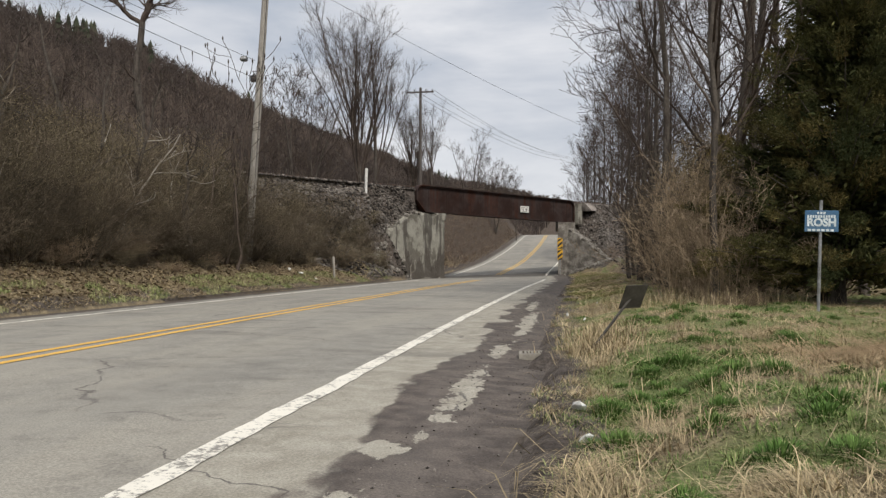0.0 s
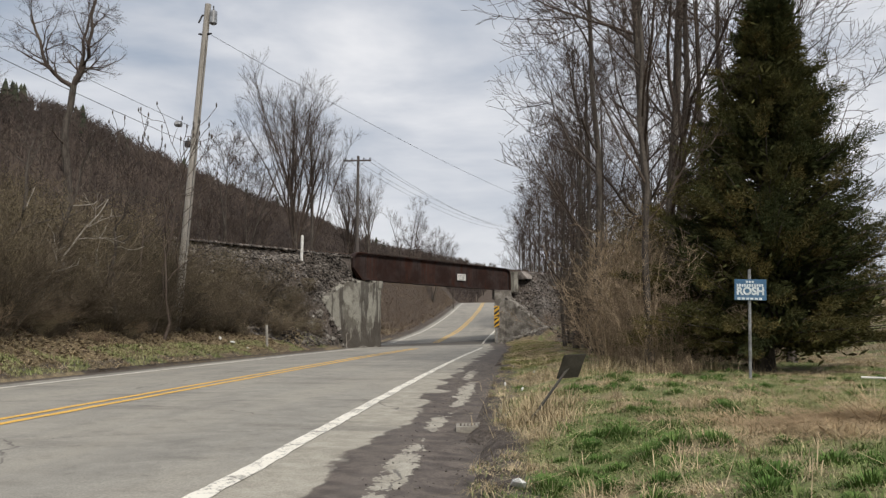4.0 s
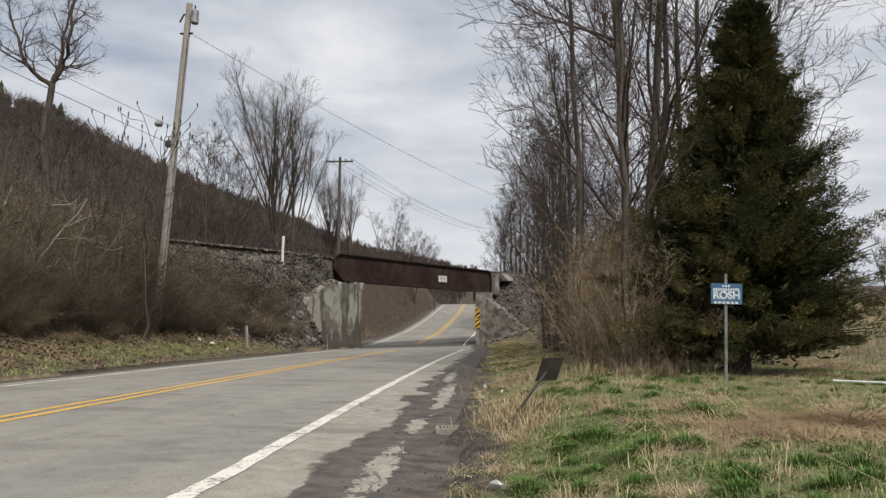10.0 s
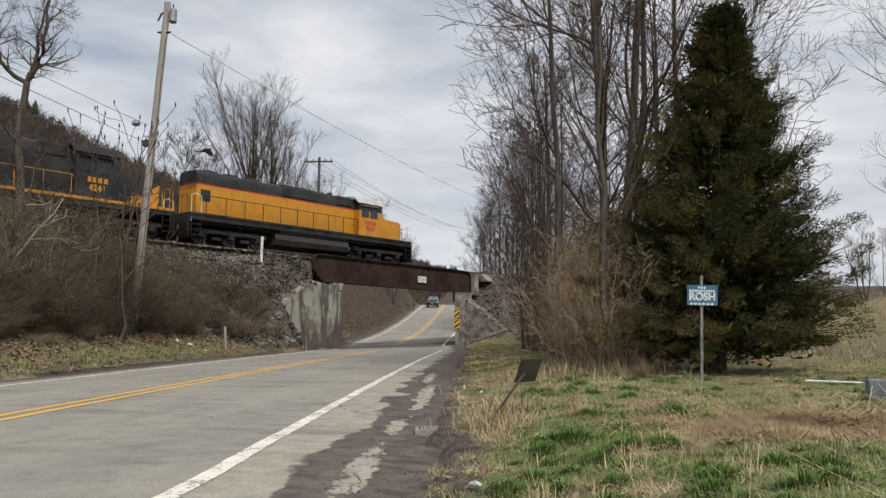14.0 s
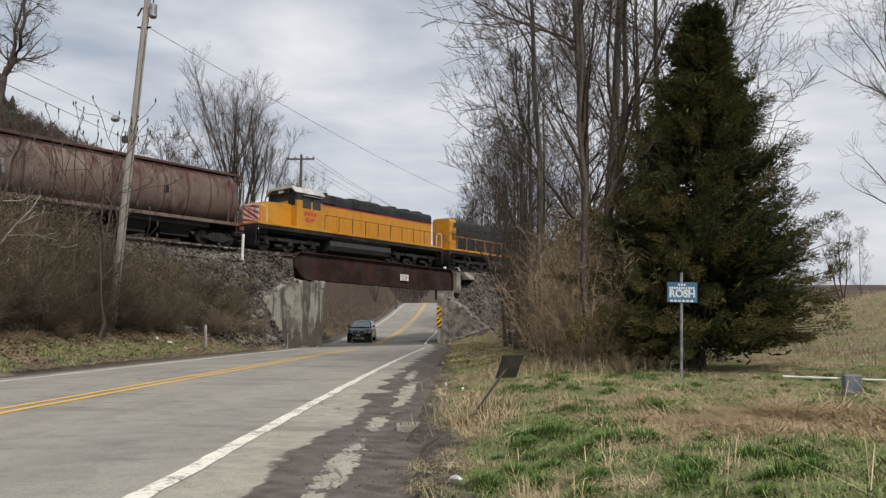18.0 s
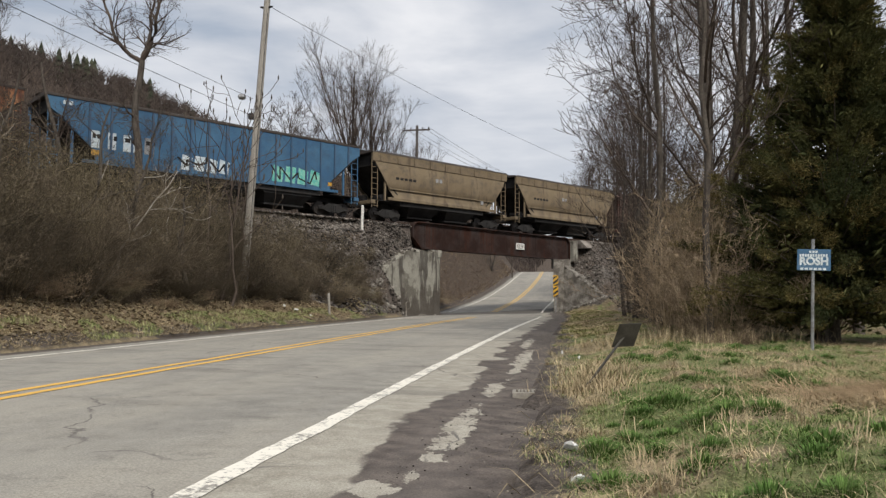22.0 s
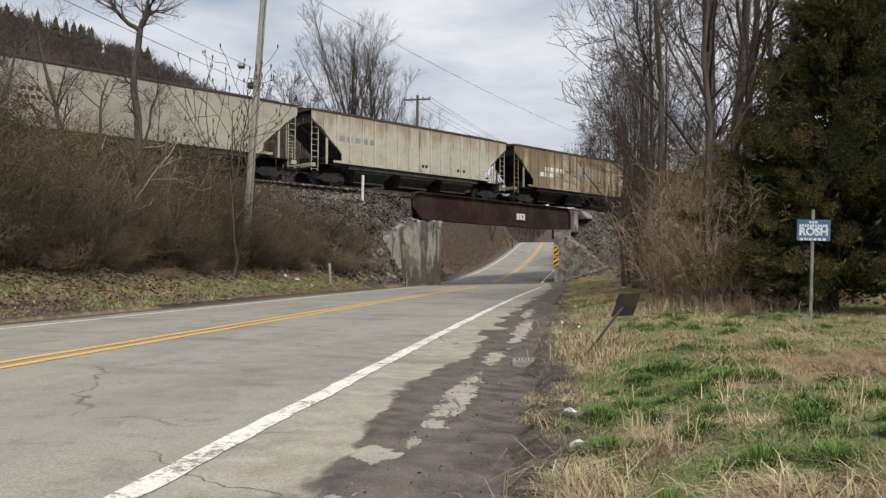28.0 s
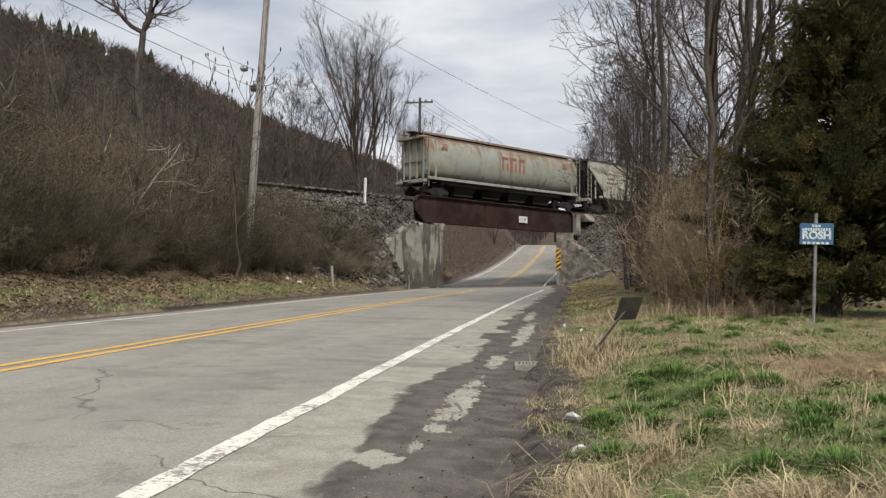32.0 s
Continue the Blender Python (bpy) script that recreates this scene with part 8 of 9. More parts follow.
# ---------------------------------------------------------------- poles, wires, signs
SIGN_BLUE = weathered("faded_blue_sign_paint", (0.036, 0.105, 0.20), (0.085, 0.105, 0.12), 0.3, 0.6, 0.3, (0.12, 0.18, 0.24), 0.35, (0.06, 0.15, 0.26))
SIGN_BACK = mat("dull_sign_back", (0.085, 0.08, 0.068), (0.055, 0.05, 0.044), 0.7, 0.3, 5, 40, 0.001)
HAZARD_YELLOW = mat("hazard_yellow", (0.74, 0.42, 0.02), (0.6, 0.33, 0.03), 0.5, 0, 4, 40, 0)
LITTER_WHITE = mat("white_litter", (0.7, 0.7, 0.68), (0.55, 0.55, 0.53), 0.7, 0, 6, 40, 0.002)
PALE_SIGN_INK = mat("pale_sign_lettering", (0.62, 0.68, 0.70), (0.5, 0.56, 0.58), 0.7, 0, 8, 50, 0)


def sagging(a, b, sag, n=24):
    a, b = Vector(a), Vector(b)
    return [a.lerp(b, k / n) - Vector((0, 0, sag * 4 * (k / n) * (1 - k / n))) for k in range(n + 1)]


POLE_BASE, POLE_TOP = Vector((-13.45, 29.2, 0.3)), Vector((-12.12, 28.3, 14.0))


def along_pole(z):
    f = (z - POLE_BASE.z) / (POLE_TOP.z - POLE_BASE.z)
    return POLE_BASE.lerp(POLE_TOP, f)


def build_poles():
    pole = tagged(new("utility_pole"), "tall leaning grey wooden utility pole", "utility pole", "utility poles")
    pts = [POLE_BASE.lerp(POLE_TOP, k / 8) for k in range(9)]
    part("shaft", Shape().tube(pts, [0.175 - 0.007 * k for k in range(9)], 14), POLE_WOOD, pole)
    p = along_pole(13.55)
    can = part("transformer", Shape().tube([p + Vector((0.30, -0.1, -0.42)), p + Vector((0.30, -0.1, -0.38)), p + Vector((0.30, -0.1, 0.1)), p + Vector((0.30, -0.1, 0.16))], [0.12, 0.15, 0.15, 0.06], 12), GALV, pole, "small grey transformer can")
    part("bushing", Shape().tube([p + Vector((0.30, -0.1, 0.16)), p + Vector((0.30, -0.1, 0.33))], 0.03, 8), BLACK, can)
    part("cutout", Shape().tube([p + Vector((-0.2, 0, 0.0)), p + Vector((-0.32, -0.05, -0.32))], 0.035, 8).box(p.x - 0.22, p.y - 0.03, p.z - 0.02, p.x, p.y + 0.03, p.z + 0.03), BLACK, pole)
    for z, dx in ((12.75, 0.16), (12.75, -0.14)):
        q = along_pole(z)
        part("insulator", Shape().tube([q, q + Vector((dx, -0.05, 0.03)), q + Vector((dx * 1.8, -0.08, 0.03))], [0.02, 0.05, 0.03], 8), BLACK, pole)
    q = along_pole(8.42)
    part("clamp", Shape().box(q.x - 0.38, q.y - 0.12, q.z - 0.14, q.x - 0.12, q.y + 0.1, q.z + 0.12, 0.04), BLACK, pole, "black cable clamp")
    q2 = along_pole(9.05)
    part("splice_case", Shape().tube([q2 + Vector((-0.75, -0.3, 0.1)), q2 + Vector((-0.70, -0.3, 0.1)), q2 + Vector((-0.50, -0.25, 0.1)), q2 + Vector((-0.46, -0.25, 0.1))], [0.05, 0.12, 0.12, 0.05], 10), GALV, pole, "grey cable splice case")
    part("ground_wire", Shape().tube([along_pole(0.6) + Vector((0.15, -0.12, 0)), along_pole(12.5) + Vector((0.11, -0.10, 0))], 0.012, 5), WIRE, pole)
    far = tagged(new("utility_pole"), "dark wooden utility pole with crossarm beyond the railway", "utility pole", "utility poles")
    b = Vector((-15.9, 75.0, 5.4))
    part("shaft", Shape().tube([b, b + Vector((0, 0, 6)), b + Vector((0.03, 0, 13.3))], [0.20, 0.17, 0.13], 10), DARK_WOOD, far)
    arm = part("crossarm", Shape().box(b.x - 1.4, b.y - 0.18, b.z + 12.75, b.x + 1.4, b.y - 0.06, b.z + 12.90, 0.01), DARK_WOOD, far)
    for x in (-1.25, -0.6, 0.6, 1.25):
        part("insulator", Shape().tube([(b.x + x, b.y - 0.12, b.z + 12.9), (b.x + x, b.y - 0.12, b.z + 13.1)], 0.05, 8), BLACK, arm)
    for sg in (-1, 1):
        part("brace", Shape().tube([(b.x + sg * 0.75, b.y - 0.12, b.z + 12.76), (b.x, b.y - 0.15, b.z + 12.05)], 0.025, 5), GALV, far)
    hidden = Vector((7.9, 91.5, 5.5))
    third = tagged(new("utility_pole"), "wooden utility pole standing among the trees", "utility pole", "utility poles")
    part("shaft", Shape().tube([hidden, hidden + Vector((0, 0, 9.2))], [0.17, 0.12], 10), DARK_WOOD, third)
    back = tagged(new("utility_pole"), "grey wooden utility pole behind the viewer", "utility pole", "utility poles")
    part("shaft", Shape().tube([(-15.2, -16, 0), (-15.2, -16, 13.2)], [0.175, 0.12], 12), POLE_WOOD, back)
    crest = tagged(new("utility_pole"), "thin distant pole by the road crest", "utility pole", "utility poles")
    part("shaft", Shape().tube([(-4.6, 171, 6.0), (-4.6, 171, 12.0)], [0.10, 0.08], 8), GALV, crest)

    def wire(name, label, pts, r):
        tagged(part(name, Shape().tube(pts, r, 5), WIRE), label, "cable", "overhead cables")

    wire("overhead_cable", "thin overhead cable crossing the road", sagging(along_pole(12.75) + Vector((0.25, 0, 0)), hidden + Vector((-0.1, 0, 9.0)), 0.9), 0.010)
    for z, r, sag in ((8.42, 0.010, 0.5), (9.1, 0.008, 0.7)):
        a = along_pole(z) + Vector((-0.2, -0.1, 0))
        wire("overhead_cable", "dark telephone cable along the road", sagging(a, (-15.2, -16, z + 0.4), sag), r)
    wire("guy_wire", "thin steel guy wire from the pole to the bank", sagging(along_pole(8.6), on_track(-4.3, 2.0, 5.8), 0.05, 4), 0.008)
    for x in (-1.25, -0.6, 0.6, 1.25):
        wire("overhead_cable", "thin line from the far pole", sagging(b + Vector((x, -0.12, 13.1)), (1.5 + x, 165, 24 - abs(x)), 2.0), 0.016)


def post_at(x, y, h, lean, label, name="marker_post", r=0.05, material=None):
    ob = tagged(new(name), label, "post", "marker posts")
    z = float(ground_z(x, y))
    part("post", Shape().tube([(x, y, z - 0.2), (x + lean * 0.5, y, z + h * 0.5), (x + lean, y, z + h - 0.02), (x + lean, y, z + h)], [r, r, r, r * 0.8], 10), material or WHITE_PAINT, ob)
    return ob


MARKER_AT = (-13.05, 45.39)
SIGN_AT = (0.56, 8.55, 0.64)


def build_signs():
    # diamond warning sign knocked over, its back to the road bend
    z = float(ground_z(0.05, 8.35))
    ob = tagged(new("leaning_sign"), "bent roadside sign with a dark blank back", "sign")
    across, along = Vector((0.24, 0.16, 0.01)).normalized(), Vector((0.09, -0.13, 0.27)).normalized()
    face = across.cross(along).normalized()
    q = Matrix.Translation(SIGN_AT) @ Matrix((across, along, face)).transposed().to_4x4()
    a, b = Vector((-0.06, 8.30, z - 0.1)), Vector(SIGN_AT) - face * 0.02
    part("post", Shape().tube([a, a.lerp(b, 0.35) + Vector((0.02, 0, -0.03)), b], [0.016, 0.016, 0.016], 6), SIGN_BACK, ob)
    w = 0.15
    part("plate", Shape().box(-w, -w, -0.004, w, w, 0.004, 0.003), SIGN_BACK, ob, "dark weathered sign back", m=q)
    # blue notice board on a steel post
    x, y = 3.60, 12.55
    z = float(ground_z(x, y))
    ob = tagged(new("notice_sign"), "faded blue metal notice on a grey steel post", "sign")
    top = Vector((x + 0.05, y, 1.98))
    part("post", Shape().tube([(x - 0.02, y + 0.02, z - 0.3), (top.x, top.y + 0.03, top.z)], 0.025, 8), GALV, ob)
    rot = Matrix.Translation((x + 0.04, y - 0.012, 1.655)) @ Matrix.Rotation(radians(2), 4, "Y") @ Matrix.Rotation(radians(-12), 4, "Z")
    plate = part("plate", Shape().box(-0.235, -0.006, -0.165, 0.235, 0.006, 0.165, 0.004), SIGN_BLUE, ob, "faded blue plate with pale lettering", m=rot)
    part("lettering", lettering("ROSH", 0.165, 0.002), PALE_SIGN_INK, plate, m=pose(0, -0.0085, -0.025, 90, 0, 0) @ Matrix.Diagonal((0.95, 1, 1, 1)))
    for zz, w, h, n in ((0.125, 0.13, 0.035, 3), (0.070, 0.40, 0.042, 11), (-0.14, 0.38, 0.035, 6)):
        bars = Shape()
        for k in range(n):
            bars.box(-w / 2 + k * w / n, -0.0095, zz - h / 2, -w / 2 + (k + 0.7) * w / n, -0.0065, zz + h / 2)
        part("lettering_bars", bars, PALE_SIGN_INK, plate, smooth=0)
    # striped hazard boards before the abutment
    x, y = -1.62, 60.9
    z = float(RZ(y))
    ob = tagged(new("hazard_marker"), "yellow and black striped hazard boards by the abutment", "sign")
    part("post", Shape().box(x - 0.03, y + 0.01, z - 0.3, x + 0.03, y + 0.06, 3.1), GALV, ob)
    for zb in (1.28, 2.15):
        pl = part("board", Shape().box(x - 0.20, y - 0.012, zb, x + 0.20, y + 0.008, zb + 0.85, 0.006), HAZARD_YELLOW, ob)
        st = Shape()
        for k in range(-1, 3):
            z0 = zb + k * 0.40 + 0.1
            q = [(x - 0.19, z0), (x + 0.19, z0 + 0.30), (x + 0.19, z0 + 0.50), (x - 0.19, z0 + 0.2)]
            q = [(u, min(max(v, zb + 0.01), zb + 0.84)) for u, v in q]
            if max(v for _, v in q) - min(v for _, v in q) > 0.05:
                st.prism(q, y - 0.016, y - 0.0125, "y")
        part("stripes", st, BLACK, pl, smooth=0)
    # white posts of the railway
    post_at(*MARKER_AT, 1.55, 0.03, "white railway marker post on the bank", r=0.085)
    p = on_track(-13.2, -5.2)
    post_at(p.x, p.y, 1.25, 0.0, "short white post beyond the track", r=0.09)
    post_at(1.75, 70.0, 0.45, 0.0, "short white post beside the track", r=0.10)
    post_at(-11.45, 34.5, 1.0, -0.05, "weathered grey wooden stub post", "stub_post", 0.06, POLE_WOOD)
    # iron grate over the drain
    ob = tagged(new("drain_grate"), "rusty iron drain grate at the road edge", "grate")
    ob.matrix_basis = pose(-0.36, 8.68, -0.018, 0, -1.0, 4)
    gm = mat("pale_iron_grate", (0.29, 0.27, 0.23), (0.20, 0.18, 0.15), 0.8, 0.2, 5, 40, 0.002)
    fr = Shape().box(-0.34, -0.17, -0.06, 0.34, -0.13, 0.02, 0.005).box(-0.34, 0.13, -0.06, 0.34, 0.17, 0.02, 0.005).box(-0.34, -0.126, -0.06, -0.30, 0.126, 0.02, 0.005).box(0.30, -0.126, -0.06, 0.34, 0.126, 0.02, 0.005)
    part("frame", fr, gm, ob)
    bar = Shape().box(-0.012, -0.124, -0.05, 0.012, 0.124, 0.015).mesh("bar")
    bar.materials.append(gm)
    for k in range(15):
        part("bar", bar, None, ob, m=pose(-0.266 + k * 0.038, 0, 0))
    # pale barrier bar and grey box by the field
    ob = tagged(new("barrier_bar"), "pale round barrier pole lying on a grey box", "barrier")
    y, x = 9.42, 4.72
    z = float(ground_z(x, y))
    part("pole", Shape().tube([(4.05, 9.75, z + 0.19), (6.4, 8.83, z + 0.14)], 0.013, 8), WHITE_PAINT, ob)
    part("box", Shape().box(-0.10, -0.08, -0.2, 0.10, 0.08, 0.23, 0.015), mat("grey_blue_metal_box", (0.16, 0.18, 0.205), (0.11, 0.125, 0.14), 0.5, 0.2, 4, 40, 0.001), ob, "grey metal box", m=pose(4.72, 9.40, z, 0, 0, -14))
    # litter and stones on the verge
    for k, (lx, ly, s) in enumerate(((-12.0, 31.6, 0.14), (-11.45, 31.9, 0.09), (-0.02, 5.1, 0.07), (0.02, 4.25, 0.05), (0.05, 12.8, 0.05), (-0.25, 14.2, 0.06), (-0.1, 20.6, 0.06), (-12.35, 31.1, 0.10), (0.35, 17.5, 0.05))):
        ob = new("litter", lump_mesh(k % 4).copy())
        ob.data.materials[0] = LITTER_WHITE
        ob.matrix_basis = Matrix.Translation((lx, ly, float(ground_z(lx, ly)) + s * 0.35)) @ Euler((0.3 * k, 0.2 * k, k)).to_matrix().to_4x4() @ Matrix.Diagonal((s, s * 0.7, s * 0.5, 1))
        tagged(ob, "scrap of white litter on the verge", "litter", "litter")
    # bleached branches on the gravel slope
    for k, (s_, n_, h) in enumerate(((-1.9, 2.9, 0.9), (-3.6, 3.6, 0.45))):
        p = on_track(s_, n_)
        z = float(ground_z(p.x, p.y))
        ob = tagged(new("dead_branch"), "bleached dead branch on the gravel bank", "branch", "dead branches")
        part("limb", Shape().tube([(p.x, p.y, z - 0.05), (p.x + 0.05, p.y, z + h * 0.5), (p.x + 0.02 - 0.4 * k, p.y, z + h), (p.x + 0.1 - 0.9 * k, p.y, z + h * (1.15 - 0.5 * k))], [0.045, 0.04, 0.03, 0.015], 6), PALE_TWIG, ob)
        part("twig", Shape().tube([(p.x + 0.03, p.y, z + h * 0.5), (p.x + 0.35, p.y, z + h * 0.75)], [0.025, 0.012], 5), PALE_TWIG, ob)


build_poles()
build_signs()


# ---------------------------------------------------------------- the car
def car_paint(name, c):
    m, nt, N, L, bsdf = nodes_of(name)
    co = coords(N)
    n = noise_tex(N, L, co, 3, 4)
    L(blend(N, L, n, c, tuple(x * 0.7 for x in c)), bsdf.inputs["Base Color"])
    L(remap(N, L, noise_tex(N, L, co, 9, 4), 0.3, 0.7, 0.10, 0.17), bsdf.inputs["Roughness"])
    bsdf.inputs["Specular IOR Level"].default_value = 0.32
    return m


CAR_BLACK = car_paint("black_car_paint", (0.0035, 0.0038, 0.0045))
CHROME = mat("chrome_trim", (0.86, 0.86, 0.86), (0.78, 0.78, 0.78), 0.22, 0.7, 2, 20, 0)
TYRE = mat("tyre_rubber", (0.022, 0.022, 0.022), (0.035, 0.033, 0.031), 0.9, 0, 5, 60, 0.001)
ALLOY = mat("silver_alloy", (0.72, 0.72, 0.73), (0.6, 0.6, 0.61), 0.3, 0.7, 4, 30, 0)
CAR_GLASS = mat("tinted_car_glass", (0.012, 0.014, 0.016), (0.02, 0.022, 0.024), 0.04, 0, 1, 5, 0, spec=0.8)
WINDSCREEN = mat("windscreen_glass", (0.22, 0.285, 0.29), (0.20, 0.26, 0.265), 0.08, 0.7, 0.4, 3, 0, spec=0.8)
LAMP = mat("headlamp_lens", (0.50, 0.53, 0.53), (0.30, 0.32, 0.32), 0.1, 0.3, 12, 30, 0)
AMBER = mat("amber_lens", (0.65, 0.16, 0.02), None, 0.2, 0, 6, 30, 0)
TAIL = mat("red_lens", (0.30, 0.01, 0.01), None, 0.2, 0, 6, 30, 0)
PLATE_YELLOW = mat("yellow_number_plate", (0.72, 0.40, 0.03), None, 0.5, 0, 6, 30, 0)

CAR_WHEELS = []
WHEEL_R = 0.385


def suv():
    """A large dark family car; x is forward, wheels on z = 0."""
    car = tagged(new("suv"), "black sport utility car with chrome grille driving towards the viewer", "car")
    hw = 0.965
    # side outline stations: x, belt height, half width at sill and at belt, sill height
    stations = [(2.50, 0.80, 0.62, 0.66, 0.42), (2.42, 0.98, 0.80, 0.82, 0.30), (2.2, 1.06, 0.90, 0.90, 0.26), (1.75, 1.12, 0.95, 0.925, 0.27), (1.0, 1.18, hw, 0.945, 0.28), (0.0, 1.20, hw, 0.95, 0.28), (-1.0, 1.22, hw, 0.95, 0.28), (-1.8, 1.24, 0.955, 0.94, 0.29), (-2.3, 1.24, 0.92, 0.90, 0.32), (-2.52, 1.18, 0.84, 0.82, 0.42), (-2.56, 1.0, 0.80, 0.78, 0.5)]
    rings = []
    for x, zb, ws, wb, zs in stations:
        half = [(ws * 0.93, zs), (ws, zs + 0.12), (ws * 1.005, zs + (zb - zs) * 0.55), (wb, zb - 0.06), (wb * 0.93, zb), (wb * 0.5, zb + 0.03)]
        rings.append([(x, y, z) for y, z in half] + [(x, -y, z) for y, z in half[::-1]])
    part("body", Shape().loft(rings), CAR_BLACK, car, smooth=50)
    # upper cabin, tapering in and rounded at the tail
    cab = [(1.18, 1.16, 0.90, 1.17, 0.88), (0.78, 1.16, 0.905, 1.45, 0.78), (0.42, 1.17, 0.91, 1.66, 0.70), (0.1, 1.18, 0.91, 1.735, 0.69), (-0.7, 1.19, 0.915, 1.765, 0.69), (-1.5, 1.20, 0.91, 1.75, 0.685), (-2.1, 1.21, 0.89, 1.70, 0.66), (-2.32, 1.21, 0.87, 1.60, 0.66), (-2.50, 1.20, 0.84, 1.24, 0.80)]
    rings = []
    for x, z0, w0, z1, w1 in cab:
        half = [(w0, z0), (w0 * 0.55 + w1 * 0.45 + 0.015, z0 + (z1 - z0) * 0.5), (w1, z1 - min(0.06, (z1 - z0) * 0.4)), (w1 * 0.85, z1), (w1 * 0.4, z1 + 0.012)]
        rings.append([(x, y, z) for y, z in half] + [(x, -y, z) for y, z in half[::-1]])
    part("cabin", Shape().loft(rings), CAR_BLACK, car, smooth=50)

    def side_y(x, z):
        z0 = np.interp(x, [c[0] for c in cab][::-1], [c[1] for c in cab][::-1])
        w0 = np.interp(x, [c[0] for c in cab][::-1], [c[2] for c in cab][::-1])
        z1 = np.interp(x, [c[0] for c in cab][::-1], [c[3] for c in cab][::-1])
        w1 = np.interp(x, [c[0] for c in cab][::-1], [c[4] for c in cab][::-1])
        f = (z - z0) / max(z1 - z0, 0.01)
        return w0 + (w1 - w0) * f + 0.028

    for sg in (-1, 1):
        for nm, q in (("front_window", [(0.72, 1.25), (-0.12, 1.27), (-0.12, 1.63), (0.32, 1.61)]), ("rear_window", [(-0.20, 1.27), (-1.12, 1.28), (-1.12, 1.65), (-0.20, 1.64)]), ("quarter_window", [(-1.22, 1.29), (-2.02, 1.34), (-1.92, 1.58), (-1.22, 1.64)])):
            sh = Shape()
            sh.add([(x, sg * side_y(x, z), z) for x, z in q] + [(x, sg * (side_y(x, z) - 0.03), z) for x, z in q], [(0, 1, 2, 3), (7, 6, 5, 4), (0, 4, 5, 1), (1, 5, 6, 2), (2, 6, 7, 3), (3, 7, 4, 0)])
            part(nm, sh, CAR_GLASS, car, "dark tinted window", smooth=0)
        part("mirror", Shape().box(0.62, sg * 0.97, 1.20, 0.80, sg * 1.16, 1.38, 0.05), CAR_BLACK, car)
        part("roof_rail", Shape().tube([(0.1, sg * 0.62, 1.75), (0.0, sg * 0.62, 1.80), (-1.8, sg * 0.62, 1.80), (-1.95, sg * 0.62, 1.74)], 0.02, 6), BLACK, car)
        part("side_strip", Shape().box(-0.95, sg * 0.962, 0.42, 0.95, sg * 0.985, 0.465, 0.008), CHROME, car, "chrome side strip")
        for x in (0.12, -0.98):
            part("door_handle", Shape().box(x - 0.11, sg * 0.955, 0.99, x + 0.11, sg * 0.99, 1.03, 0.01), CAR_BLACK, car)
        part("headlamp", Shape().loft([[(2.44, sg * 0.50, 0.82), (2.30, sg * 0.86, 0.84), (2.12, sg * 0.915, 0.90), (2.16, sg * 0.90, 1.0), (2.34, sg * 0.82, 1.0), (2.43, sg * 0.50, 0.97)], [(2.515, sg * 0.51, 0.79), (2.42, sg * 0.89, 0.81), (2.18, sg * 0.965, 0.90), (2.18, sg * 0.95, 1.02), (2.39, sg * 0.88, 1.03), (2.505, sg * 0.51, 0.99)]]), LAMP, car, "clear headlamp")
        part("turn_signal", Shape().box(2.10, sg * 0.935, 0.91, 2.155, sg * 0.962, 0.96, 0.006), AMBER, car)
        part("fog_lamp", Shape().tube([(2.40, sg * 0.66, 0.50), (2.475, sg * 0.66, 0.50)], 0.055, 12), LAMP, car)
        part("tail_lamp", Shape().box(-2.50, sg * 0.62, 0.98, -2.58, sg * 0.84, 1.18, 0.02), TAIL, car)
        for x in (1.6, -1.45):
            arch = Shape()
            pts = [(x + 0.47 * math.cos(a), WHEEL_R + 0.47 * math.sin(a)) for a in np.linspace(-0.15, math.pi + 0.15, 14)]
            arch.add([(a, sg * 0.972, b) for a, b in pts] + [(a, sg * 0.80, b) for a, b in pts], [tuple(range(14)), tuple(range(27, 13, -1))] + [(i, i + 1, 15 + i, 14 + i) for i in range(13)])
            part("wheel_arch", arch, BLACK, car, smooth=0)
            w = part("wheel", Shape().tube([(0, -0.05, 0), (0, 0.05, 0)], 0.07, 10), ALLOY, car, m=pose(x, sg * 0.865, WHEEL_R))
            CAR_WHEELS.append((w, x, sg))
            tyre = Shape()
            prof = [(-0.125, WHEEL_R - 0.10), (-0.125, WHEEL_R - 0.03), (-0.09, WHEEL_R), (0.09, WHEEL_R), (0.125, WHEEL_R - 0.03), (0.125, WHEEL_R - 0.10)]
            tyre.loft([[(r * math.cos(a), y, r * math.sin(a)) for y, r in prof] for a in np.linspace(0, 2 * math.pi, 29)], caps=False)
            part("tyre", tyre, TYRE, w)
            rim = Shape()
            prof = [(-0.10, WHEEL_R - 0.115), (-0.10, WHEEL_R - 0.085), (0.12, WHEEL_R - 0.085), (0.12, WHEEL_R - 0.115)]
            rim.loft([[(r * math.cos(a), y, r * math.sin(a)) for y, r in prof] for a in np.linspace(0, 2 * math.pi, 25)], caps=False)
            rim.tube([(0, sg * 0.01, 0), (0, sg * 0.02, 0)], WHEEL_R - 0.10, 20)
            part("rim", rim, ALLOY, w)
            for k in range(5):
                m5 = Matrix.Rotation(k * 2 * math.pi / 5, 4, "Y")
                part("spoke", Shape().box(-0.045, sg * 0.07, 0.04, 0.045, sg * 0.112, WHEEL_R - 0.10, 0.012, m5), ALLOY, w)
    part("underside", Shape().box(-2.2, -0.80, 0.24, 2.2, 0.80, 0.34), BLACK, car)
